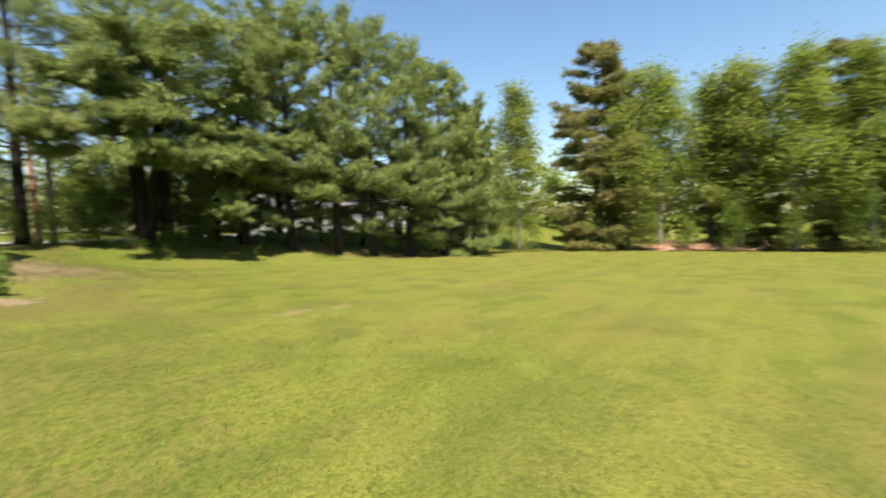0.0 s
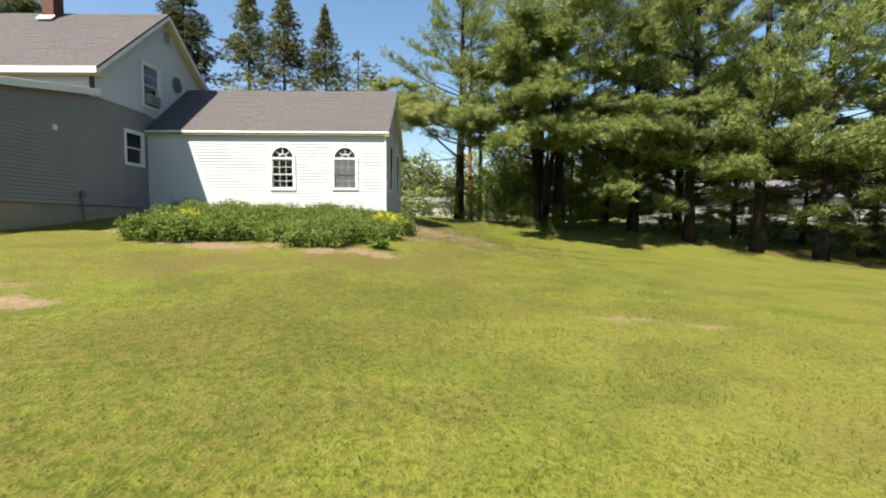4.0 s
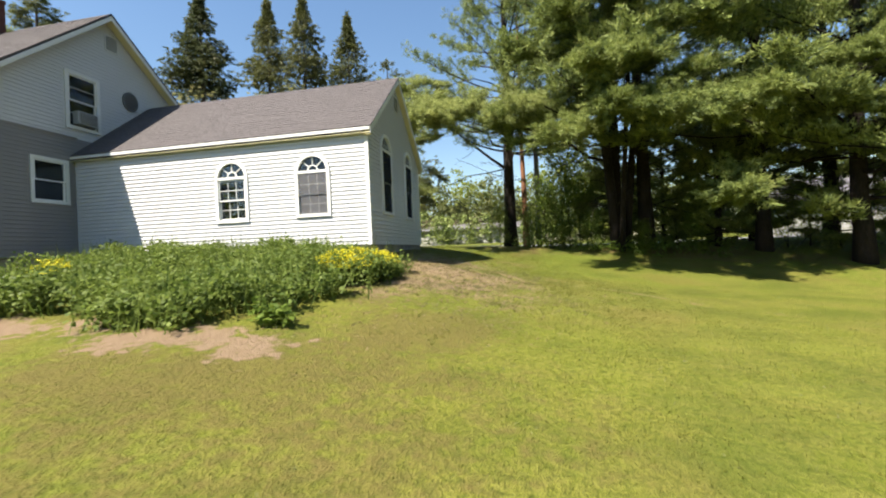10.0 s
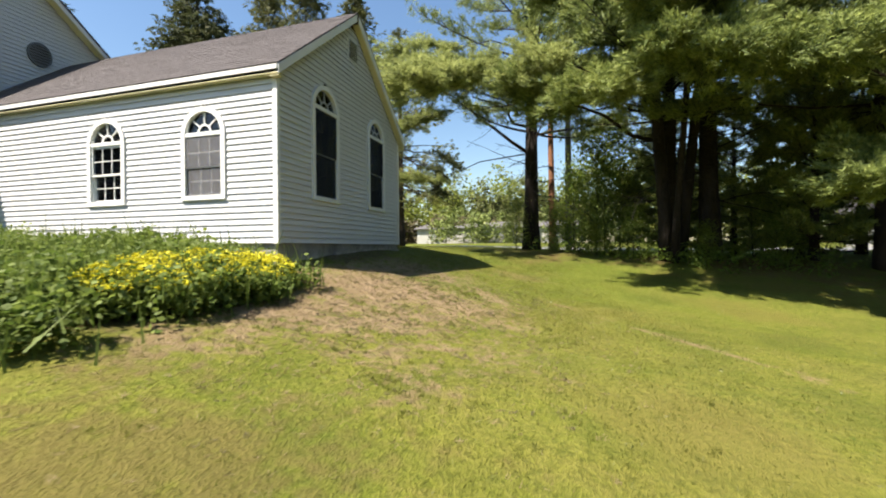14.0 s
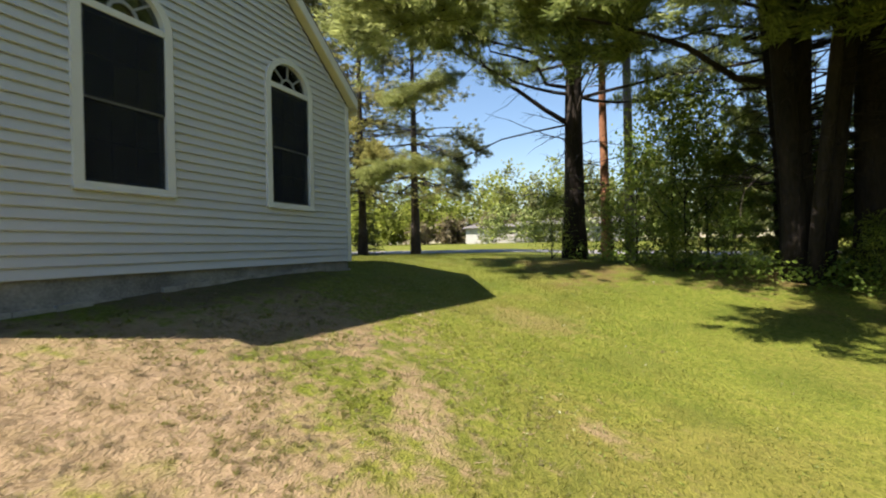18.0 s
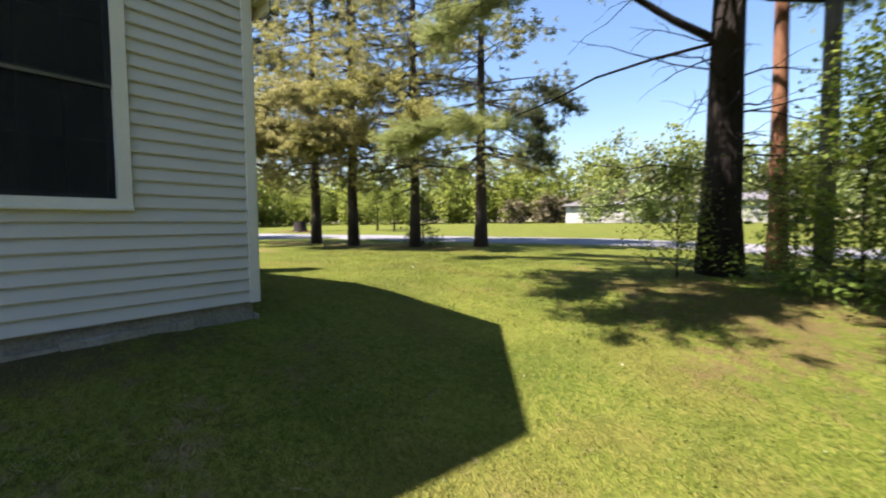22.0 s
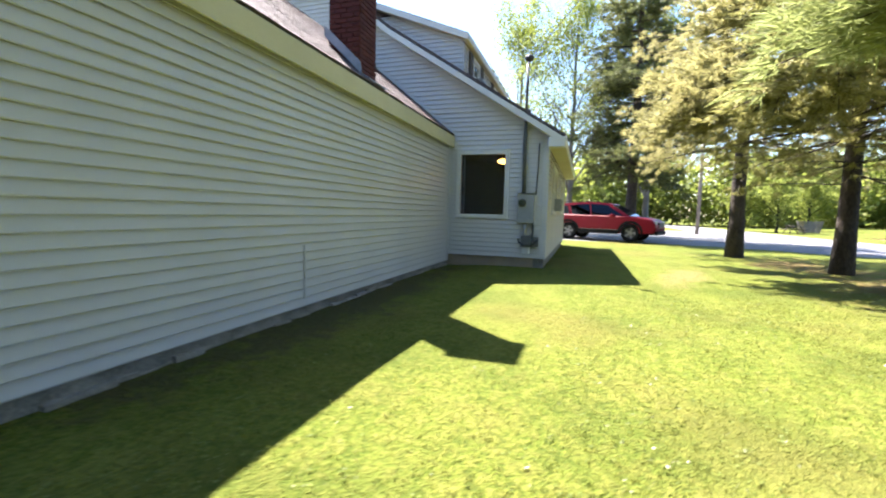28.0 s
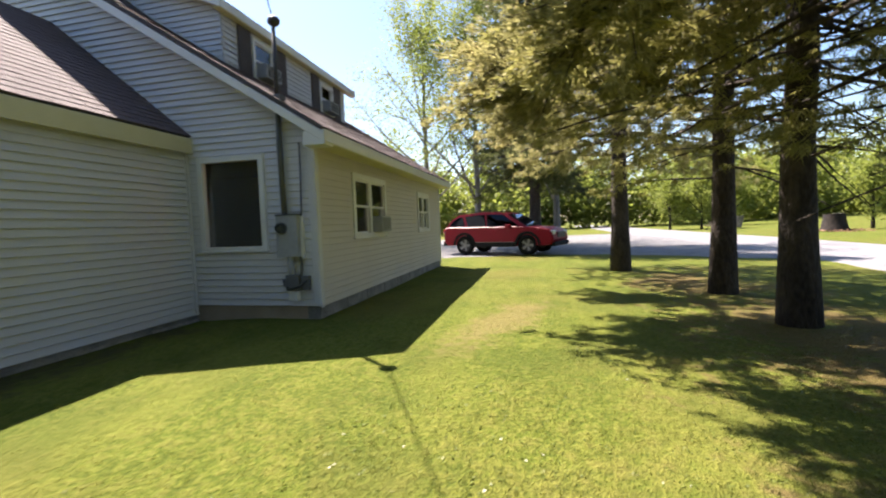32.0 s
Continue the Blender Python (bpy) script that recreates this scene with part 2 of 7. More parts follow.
    dull = math_("ADD", math_("MAXIMUM", math_("MAXIMUM", near(0.9, -6.6, 3.4, 1.9, 10), math_("MAXIMUM", near(-2.2, -7.4, 3.4, 1.5, 6), near(2.3, -4.4, 2.0, 1.5, 0))), math_("MAXIMUM", near(-8.6, 9.9, 1.7, 0.6, -15), near(3.4, 4.5, 0.9, 0.7))), math_("MULTIPLY", math_("SUBTRACT", math_("ADD", mid, small), 1.0), 1.6))
    col = blend(math_("MULTIPLY", ramp(dull, 0.0, 0.8), 0.7), col, blend(ramp(north.outputs["Y"], -3.0, 1.0), (0.099, 0.07788, 0.0264), (0.1584, 0.1254, 0.0495)))
    bare = math_("MAXIMUM", near(-0.05, -5.75, 1.25, 0.5, 5), math_("MAXIMUM", near(-3.0, -5.45, 2.2, 0.55, -4), near(-5.9, -4.4, 1.0, 0.35, -20)))
    bare = math_("ADD", bare, math_("MULTIPLY", math_("SUBTRACT", math_("ADD", small, mid), 1.0), 2.4))
    col = blend(ramp(bare, 0.1, 0.5), col, blend(small, soil, (0.2046, 0.1485, 0.099)))
    bed = ramp(near(-3.5, -2.1, 4.6, 2.2, -4), 0.0, 0.1)
    col = blend(bed, col, (0.0561, 0.0363, 0.0198))
    under = math_("MAXIMUM", math_("MAXIMUM", near(3.4, 9.3, 3.2, 2.6), near(9.0, 9.0, 9.0, 2.6, -23)), math_("MAXIMUM", near(22.0, 4.0, 11.0, 3.2, -23), math_("MAXIMUM", math_("MAXIMUM", near(-8.5, 13.3, 7.0, 1.9, -4), near(-5.2, 14.2, 3.6, 1.6)), near(-12.5, 13.2, 4.2, 1.5, -8))))
    # Soil strips by the walls; their dark colour also stands in for shade.
    soil_shade = math_("MAXIMUM", near(-4.2, 5.2, 5.2, 0.75), near(0.1, 2.6, 0.7, 3.2))
    soil_shade = math_("ADD", math_("MULTIPLY", soil_shade, 1.3), math_("MULTIPLY", math_("SUBTRACT", math_("ADD", mid, small), 1.0), 1.6))
    col = blend(math_("MULTIPLY", ramp(soil_shade, 0.1, 0.8), 0.75), col, blend(small, (0.0495, 0.0363, 0.02376), (0.066, 0.05148, 0.0297)))
    under = math_("MAXIMUM", under, math_("MULTIPLY", math_("MAXIMUM", near(-7.4, 13.9, 2.3, 1.2, -8), near(-4.6, 13.6, 2.0, 1.1)), 1.5))
    under = math_("ADD", under, math_("MULTIPLY", math_("SUBTRACT", math_("ADD", mid, small), 1.0), 2.0))
    col = blend(math_("MULTIPLY", ramp(under, 0.2, 0.9), 0.7), col, blend(small, needles, (0.1122, 0.0759, 0.0363)))
    l.new(col, p.inputs["Base Color"])
    p.inputs["Roughness"].default_value, p.inputs["Specular IOR Level"].default_value = 0.95, 0.08
    p.inputs["Sheen Weight"].default_value, p.inputs["Sheen Roughness"].default_value = 0.05, 0.4
    p.inputs["Sheen Tint"].default_value = (0.50, 0.62, 0.12, 1)
    bp = n.new("ShaderNodeBump")
    bp.inputs["Strength"].default_value, bp.inputs["Distance"].default_value = 0.7, 0.045
    l.new(math_("ADD", math_("ADD", fine, tiny), math_("ADD", clump, math_("MULTIPLY", small, 0.8))), bp.inputs["Height"])
    l.new(bp.outputs[0], p.inputs["Normal"])
    return m


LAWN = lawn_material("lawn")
SIDING = surface("vinyl_siding", (0.455, 0.459, 0.467), (0.51, 0.513, 0.52), 0.9, 0.45, 0.06, 120, stretch=(1, 1, 3), spec=0.35)
TRIM = surface("white_trim", (0.56, 0.56, 0.544), (0.624, 0.624, 0.608), 2.5, 0.4, 0.05, 80)
# Dark colour stands in for the shade under each lapped board.
LAP = surface("siding_lap_shade", (0.062, 0.064, 0.066), (0.095, 0.098, 0.100), 3, 0.8, 0.1)
DULLSIDING = surface("dark_taupe_siding", (0.1815, 0.1716, 0.1703), (0.2211, 0.2099, 0.2079), 0.9, 0.5, 0.06, 120, stretch=(1, 1, 3), spec=0.3)
# Yellow of the lawn's bounce light is mixed into this cream.
SOFFIT = surface("cream_soffit_bounce", (0.50, 0.455, 0.275), (0.56, 0.515, 0.325), 2.5, 0.5, 0.04, 80)
SASH = surface("grey_sash", (0.0858, 0.0924, 0.099), (0.1254, 0.132, 0.1386), 3, 0.4, 0.05, 80)
SHINGLE = surface("asphalt_shingle", (0.058, 0.052, 0.053), (0.100, 0.089, 0.089), 3.5, 0.92, 0.6, 140, c=(0.078, 0.069, 0.070), stretch=(3, 3, 7))
TANWALL = surface("beige_foundation_paint", (0.2376, 0.1914, 0.1452), (0.3168, 0.264, 0.2046), 2.2, 0.9, 0.3, 45)
LEDGE = surface("pale_crumbled_mortar", (0.195, 0.18, 0.1575), (0.345, 0.3225, 0.285), 6, 0.95, 0.8, 40)
# North slopes' shingle colour: redder, lighter and glossier than SHINGLE.
SHINGLENORTH = surface("brown_asphalt_shingle", (0.072, 0.050, 0.048), (0.122, 0.087, 0.080), 3.5, 0.85, 0.6, 140, c=(0.095, 0.068, 0.064), stretch=(3, 3, 7), spec=0.45)
# Grey siding with the lawn's warm bounce light put into its colour.
BOUNCESIDING = surface("grey_siding_lawn_bounce", (0.45, 0.41, 0.36), (0.51, 0.47, 0.415), 0.9, 0.5, 0.06, 120, stretch=(1, 1, 3), spec=0.3)
CONCRETE = surface("weathered_concrete", (0.13, 0.125, 0.115), (0.30, 0.285, 0.26), 3.2, 0.9, 0.5, 45)
BRICK = surface("red_brick", (0.0495, 0.01188, 0.01188), (0.1056, 0.02772, 0.02112), 7, 0.85, 0.35, 90, rand=0.35)
MORTAR = surface("mortar", (0.132, 0.0924, 0.0792), (0.198, 0.1518, 0.132), 12, 0.95, 0.4, 80)
BRICKFAR = brickwork("red_brickwork", (0.0759, 0.0198, 0.01452), (0.1023, 0.0297, 0.02112), (0.1056, 0.0726, 0.0594))
LEAD = surface("lead_flashing", (0.198, 0.2112, 0.231), (0.3036, 0.3168, 0.3432), 5, 0.45, 0.1, 60, metal=0.6)
GLASS = glass("window_glass")
# The dimness of unlit rooms is put into this near-black colour.
INSIDE = surface("unlit_room_black", (0.03, 0.03, 0.03), (0.05, 0.048, 0.044), 1, 0.9, 0.0)
SHUTTER = surface("brown_shutter", (0.0561, 0.0462, 0.04488), (0.0792, 0.066, 0.0627), 4, 0.6, 0.1)
PLASTIC = surface("grey_plastic", (0.2376, 0.2508, 0.264), (0.3036, 0.3168, 0.33), 5, 0.45, 0.05)
def woven(name, a, b, cover):
    """Insect screen: a mesh too fine to see, part wire and part air."""
    m = surface(name, a, b, 5, 0.8, 0.0)
    n, l = m.node_tree.nodes, m.node_tree.links
    t, mx = n.new("ShaderNodeBsdfTransparent"), n.new("ShaderNodeMixShader")
    mx.inputs[0].default_value = cover
    l.new(t.outputs[0], mx.inputs[1])
    l.new(n["Principled BSDF"].outputs[0], mx.inputs[2])
    l.new(mx.outputs[0], n["Material Output"].inputs["Surface"])
    return m


SCREEN = woven("insect_screen_mesh", (0.1452, 0.1452, 0.1584), (0.198, 0.198, 0.2112), 0.32)
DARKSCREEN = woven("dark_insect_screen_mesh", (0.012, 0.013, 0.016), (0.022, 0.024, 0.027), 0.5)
DARKMETAL = surface("dark_metal", (0.0264, 0.02772, 0.0297), (0.0528, 0.0528, 0.0561), 6, 0.5, 0.1, metal=0.4)
BARK = surface("pine_bark", (0.00858, 0.0066, 0.00528), (0.0297, 0.02178, 0.01716), 3.2, 0.95, 1.0, 22, stretch=(1, 1, 0.28), bump_d=0.04)
REDBARK = surface("orange_bark", (0.1056, 0.0462, 0.0231), (0.2244, 0.1056, 0.0561), 3.2, 0.95, 0.9, 22, stretch=(1, 1, 0.3), bump_d=0.03)
SPRUCEBARK = surface("spruce_bark", (0.02508, 0.0198, 0.0165), (0.0792, 0.0627, 0.05148), 4, 0.95, 1.0, 26, stretch=(1, 1, 0.45), bump_d=0.03)
GREYBARK = surface("grey_bark", (0.099, 0.0924, 0.0792), (0.198, 0.1848, 0.165), 3, 0.95, 0.8, 24, stretch=(1, 1, 0.35), bump_d=0.02)
NEEDLE = leafage("pine_needles", (0.052, 0.082, 0.030), (0.265, 0.315, 0.088), 0.34, (0.33, 0.35, 0.115))
OLIVE = leafage("spruce_needles", (0.125, 0.125, 0.040), (0.335, 0.320, 0.100), 0.55, (0.38, 0.32, 0.14))
DARKSPRUCE = leafage("dark_spruce_needles", (0.0495, 0.06468, 0.02376), (0.1584, 0.1716, 0.0594), 0.5, (0.198, 0.1914, 0.0726))
DEEPSPRUCE = leafage("deep_green_spruce_needles", (0.022, 0.032, 0.012), (0.085, 0.100, 0.036), 0.35, (0.115, 0.110, 0.045))
RUSSET = leafage("russet_needles", (0.105, 0.108, 0.034), (0.245, 0.228, 0.074), 0.5, (0.28, 0.21, 0.085))
LEAF = leafage("spring_leaves", (0.084, 0.124, 0.018), (0.228, 0.280, 0.046), 0.55, (0.28, 0.295, 0.065))
PALELEAF = leafage("pale_spring_leaves", (0.115, 0.150, 0.022), (0.245, 0.280, 0.058), 0.6, (0.29, 0.30, 0.08))
DEEPLEAF = leafage("shrub_leaves", (0.050, 0.090, 0.015), (0.175, 0.245, 0.040), 0.5)
PLUME = leafage("pale_pine_plumes", (0.135, 0.165, 0.055), (0.31, 0.345, 0.115), 0.62, (0.35, 0.37, 0.13))
TAN = leafage("browning_spruce_needles", (0.155, 0.148, 0.055), (0.37, 0.345, 0.135), 0.55, (0.42, 0.35, 0.18))
SPRUCEGREEN = leafage("spruce_green_needles", (0.0429, 0.05412, 0.01848), (0.1254, 0.132, 0.0396), 0.35, (0.1716, 0.1518, 0.0528))
HEATH = leafage("budding_grey_brown_twigs", (0.0792, 0.066, 0.0396), (0.1716, 0.1452, 0.0858), 0.4)
STRAW = leafage("dead_straw", (0.1584, 0.1122, 0.0594), (0.3036, 0.231, 0.1518), 0.3)
HERB = leafage("bed_leaves", (0.048, 0.086, 0.012), (0.172, 0.222, 0.048), 0.45)
PETAL = leafage("yellow_flowers", (0.40, 0.36, 0.010), (0.58, 0.54, 0.03), 0.25)
BLADE = leafage("grass_blades", (0.07392, 0.08844, 0.01254), (0.1551, 0.165, 0.0297), 0.6, (0.2244, 0.198, 0.0858), 0.42)
CLOVER = leafage("clover_leaf", (0.0792, 0.1089, 0.01848), (0.1584, 0.1914, 0.0396), 0.35, (0.198, 0.2244, 0.066), 0.3)
ASPHALT = surface("pale_asphalt", (0.135, 0.132, 0.136), (0.185, 0.18, 0.184), 1.2, 0.9, 0.5, 55)
GRAVEL = surface("grey_gravel", (0.10, 0.098, 0.099), (0.195, 0.188, 0.187), 2.5, 0.95, 0.9, 40, bump_d=0.03)
CARRED = surface("red_car_paint", (0.150, 0.0013, 0.009), (0.172, 0.0016, 0.011), 2, 0.42, 0.0, spec=0.18)
TYRE = surface("tyre_rubber", (0.006, 0.006, 0.006), (0.013, 0.013, 0.013), 8, 0.9, 0.2, spec=0.1)
CLAD = surface("black_plastic_cladding", (0.006, 0.006, 0.0065), (0.012, 0.012, 0.012), 8, 0.7, 0.1, spec=0.1)
ALLOY = surface("dull_alloy", (0.12, 0.122, 0.125), (0.2, 0.2, 0.205), 5, 0.45, 0.0, metal=0.4)
GALV = surface("aged_galvanised_pipe", (0.0726, 0.0792, 0.0792), (0.1122, 0.1188, 0.1155), 6, 0.6, 0.1, metal=0.2)
LAMPGLASS = surface("lamp_lens", (0.4092, 0.4224, 0.4488), (0.495, 0.5082, 0.528), 9, 0.12, 0.0, spec=0.7)
REDLAMP = surface("red_lens", (0.198, 0.0066, 0.0066), (0.2772, 0.0132, 0.0132), 9, 0.15, 0.0, spec=0.7)
CARGLASS = glass("car_glass", (0.02, 0.022, 0.026), (0.34, 0.38, 0.45))
STEELWHITE = surface("white_metal_cladding", (0.306, 0.306, 0.2805), (0.408, 0.408, 0.374), 1.5, 0.5, 0.1, 20, stretch=(6, 6, 0.4))
ROOFGREY = surface("grey_metal_roof", (0.10, 0.095, 0.10), (0.15, 0.14, 0.145), 1.5, 0.6, 0.1, 20)
WOODGREY = surface("weathered_wood", (0.132, 0.1122, 0.0924), (0.2244, 0.198, 0.1716), 4, 0.9, 0.4, 40, stretch=(1, 1, 0.2))
# Dimness behind glass and screen is put into this muntin colour.
DIMBAR = surface("dimmed_muntin", (0.033, 0.033, 0.033), (0.0561, 0.0561, 0.0561), 5, 0.8, 0.0, spec=0.05)
DARKWOOD = surface("dark_weathered_wood", (0.0297, 0.02508, 0.02112), (0.0627, 0.0528, 0.04488), 4, 0.9, 0.4, 40, stretch=(0.3, 1, 1))
BRUSH = surface("dead_brush", (0.1716, 0.0858, 0.0495), (0.3036, 0.1782, 0.1122), 5, 0.95, 0.6, 30)
BULB = glow("warm_lamp", (1.0, 0.42, 0.08), 3.0)


# ---- mesh helpers ----
def finish(name, bm, material, parent=None, label="", smooth=False):
    me = bpy.data.meshes.new(name)
    bm.to_mesh(me)
    bm.free()
    me.materials.append(material)
    if smooth:
        me.polygons.foreach_set("use_smooth", [True] * len(me.polygons))
    ob = new(name, me)
    ob.parent = parent
    return tagged(ob, label)


def part(name, bm, material, parent, label="", smooth=False):
    return finish(name, bm, material, parent, label, smooth)


def thing(name, label, category, group="", kind="", at=(0, 0, 0)):
    ob = new(name)
    ob.location = at
    return tagged(ob, label, category, group, kind)


def box(x0, x1, y0, y1, z0, z1, bevel=0.0, bm=None):
    """A box between two corners; added to bm if one is given."""
    made = bm or bmesh.new()
    v = [made.verts.new((x, y, z)) for x in (x0, x1) for y in (y0, y1) for z in (z0, z1)]
    faces = [made.faces.new([v[i] for i in f]) for f in ((0, 1, 3, 2), (4, 6, 7, 5), (0, 4, 5, 1), (2, 3, 7, 6), (0, 2, 6, 4), (1, 5, 7, 3))]
    if bevel and not bm:
        bmesh.ops.bevel(made, geom=made.edges[:], offset=bevel, segments=2, affect="EDGES", profile=0.6)
    return made


def prism(points, way, bm=None):
    """A closed outline (3D points) pushed along a vector."""
    made = bm or bmesh.new()
    a = [made.verts.new(p) for p in points]
    b = [made.verts.new(Vector(p) + Vector(way)) for p in points]
    made.faces.new(a[::-1])
    made.faces.new(b)
    for i in range(len(a)):
        j = (i + 1) % len(a)
        made.faces.new((a[i], a[j], b[j], b[i]))
    return made


def tube(points, radii, sides=6, bm=None, cap=True):
    made = bm or bmesh.new()
    rings = []
    for i, p in enumerate(points):
        p = Vector(p)
        d = Vector(points[min(i + 1, len(points) - 1)]) - Vector(points[max(i - 1, 0)])
        d.normalize()
        u = d.cross(Vector((0.13, 0.31, 0.94)) if abs(d.z) < 0.9 else Vector((1, 0, 0))).normalized()
        w = d.cross(u)
        rings.append([made.verts.new(p + (u * math.cos(a) + w * math.sin(a)) * radii[i]) for a in (2 * math.pi * k / sides for k in range(sides))])
    for a, b in zip(rings, rings[1:]):
        for k in range(sides):
            made.faces.new((a[k], a[(k + 1) % sides], b[(k + 1) % sides], b[k]))
    if cap:
        made.faces.new(rings[0][::-1])
        made.faces.new(rings[-1])
    return made


def cloud(name, v, f, material, parent=None, label="", kind=""):
    """A mesh from arrays: vertices (n, 3) and triangles or quads (m, k)."""
    me = bpy.data.meshes.new(name)
    v, f = np.ascontiguousarray(v, np.float32), np.ascontiguousarray(f, np.int32)
    k = f.shape[1]
    me.vertices.add(len(v))
    me.vertices.foreach_set("co", v.ravel())
    me.loops.add(f.size)
    me.loops.foreach_set("vertex_index", f.ravel())
    me.polygons.add(len(f))
    me.polygons.foreach_set("loop_start", np.arange(0, f.size, k, dtype=np.int32))
    me.update(calc_edges=True)
    me.materials.append(material)
    ob = new(name, me)
    ob.parent = parent
    return tagged(ob, label, kind=kind)


def unit(a):
    return a / np.maximum(np.linalg.norm(a, axis=-1, keepdims=True), 1e-9)


def tufts(centres, ways, per, length, width, spread, rng, flat=0.6):
    """Bunches of thin pointed pieces: per pieces at each centre, along its way and spread about it."""
    n = len(centres)
    c = np.repeat(centres, per, 0) + rng.normal(0, length * 0.32, (n * per, 3)) * (1, 1, flat)
    d = unit(np.repeat(ways, per, 0) + rng.normal(0, spread, (n * per, 3)) * (1, 1, flat))
    side = unit(np.cross(d, rng.normal(0, 1, (n * per, 3)))) * width * rng.uniform(0.6, 1.3, (n * per, 1))
    tip = c + d * length * rng.uniform(0.6, 1.25, (n * per, 1))
    v = np.stack((c - side, c + side, tip), 1).reshape(-1, 3)
    return v, np.arange(len(v)).reshape(-1, 3)


def leaves(centres, per, radius, size, rng, flat=0.75, droop=0.0):
    """Small bent leaves (two triangles each) strewn about each centre."""
    n = len(centres) * per
    c = np.repeat(centres, per, 0) + rng.normal(0, 1, (n, 3)) * radius * (1, 1, flat) * 0.6
    a = unit(rng.normal(0, 1, (n, 3)) * (1, 1, 0.5) + (0, 0, -droop))
    nrm = unit(rng.normal(0, 0.6, (n, 3)) + (0, 0, 1.0))
    b = unit(np.cross(a, nrm))
    s = size * rng.uniform(0.6, 1.3, (n, 1))
    v = np.stack((c, c + a * s * 0.55 + b * s * 0.33, c + a * s, c + a * s * 0.55 - b * s * 0.33), 1).reshape(-1, 3)
    return v, np.arange(len(v)).reshape(-1, 4)


# ---- ground ----
def smooth(u):
    u = min(max(u, 0.0), 1.0)
    return u * u * (3 - 2 * u)


def ground(x, y):
    """The lawn's height: level north of the house, falling away east and south of it."""
    e = math.tanh(max(x + 0.15 + 0.85 * (1 - smooth((y + 0.5) / 5.0)) * smooth((y + 3) / 2.5), 0) / 6.8)
    n = 1 - smooth((y - 2.5) / 9.0)
    q = math.tanh(max(0.3 - y, 0) / 8.5)
    z = -0.13 - 1.76 * e * n - 0.30 * e * (1 - n) - 1.52 * q * (1 - e) * (1 - 0.35 * smooth((-x - 2) / 8))
    z -= 0.035 * max(x - 9, 0) * (1 - smooth((y - 4) / 14))
    z -= 0.055 * (1 - smooth(math.hypot(max(-8.4 - x, x, 0), max(y - 5.0, 0)) / 1.3)) * smooth((y - 3.8) / 1.2)
    z += 0.016 * max(y - 24, 0) * smooth((y - 24) / 20)
    return z + 0.018 * noise.noise((x * 0.9, y * 0.9, 0.3)) + 0.03 * noise.noise((x * 0.3, y * 0.3, 4.0))


def axis(lo, hi, step, far):
    core = np.arange(lo, hi + 1e-6, step)
    out = np.geomspace(step * 2, far, 26)
    return np.concatenate((lo - out[::-1], core, hi + out))


gx, gy = axis(-34, 46, 0.55, 900), axis(-30, 40, 0.55, 900)
gv = np.array([(x, y, ground(min(max(x, -60), 70), min(max(y, -50), 120))) for y in gy for x in gx])
gi = np.arange(len(gx) * len(gy)).reshape(len(gy), len(gx))
gf = np.stack((gi[:-1, :-1], gi[:-1, 1:], gi[1:, 1:], gi[1:, :-1]), -1).reshape(-1, 4)
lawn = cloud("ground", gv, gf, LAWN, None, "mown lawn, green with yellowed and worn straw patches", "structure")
lawn["category"] = "lawn"
lawn.data.polygons.foreach_set("use_smooth", [True] * len(lawn.data.polygons))


def strip(name, left, right, lift, material, label, category):
    """A paved strip between two edges of the plan, laid over the ground, with thickness at its sides."""
    bm = bmesh.new()
    rows = []
    for (x0, y0), (x1, y1) in zip(left, right):
        cells = []
        for k in range(9):
            x, y = x0 + (x1 - x0) * k / 8, y0 + (y1 - y0) * k / 8
            cells.append(bm.verts.new((x, y, ground(x, y) + (lift if 0 < k < 8 else -0.05) + (0.05 if k == 4 else 0))))
        rows.append(cells)
    for a, b in zip(rows, rows[1:]):
        for k in range(8):
            bm.faces.new((a[k], a[k + 1], b[k + 1], b[k]))
    ob = finish(name, bm, material, None, label)
    return tagged(ob, label, category, kind="structure")


xs_ = [-110 + 4 * k for k in range(46)]
strip("road", [(x, 17.6 + 0.3 * math.sin(x * 0.05)) for x in xs_], [(x, 23.8) for x in xs_], 0.05, ASPHALT, "pale sun-bleached asphalt road beyond the row of spruces", "road")
ys_ = [-6 + 1.5 * k for k in range(17)]
strip("driveway", [(-42 - 0.2 * y, y) for y in ys_], [(-18.6 + 3.5 * smooth((y - 12) / 6), y) for y in ys_], 0.04, GRAVEL, "grey gravel driveway leading from the road to the house", "driveway")


# ---- the house ----
COURSE = 0.1016
house = thing("farmhouse", "light grey vinyl-sided farmhouse with an annex and grey shingle roofs", "house")


class Face:
    """A wall's outer plane: origin, horizontal way u and outward normal n; openings as functions of the height."""

    def __init__(self, o, u, n):
        self.o, self.u, self.n = Vector(o), Vector(u), Vector(n)

    def at(self, u, z, out=0.0):
        return self.o + self.u * u + self.n * out + Vector((0, 0, z))


class Gap:
    """An opening in a wall: upright sides from z0 to z1, with a round head over them if arch is set."""

    def __init__(self, u0, u1, z0, z1, arch=False):
        self.u0, self.u1, self.z0, self.z1, self.arch = u0, u1, z0, z1, arch

    def half(self, z):
        r = (self.u1 - self.u0) / 2
        h = z - self.z1
        return r if h <= 0 else math.sqrt(max(0.0, r * r - h * h))

    def top(self):
        return self.z1 + ((self.u1 - self.u0) / 2 if self.arch else 0)


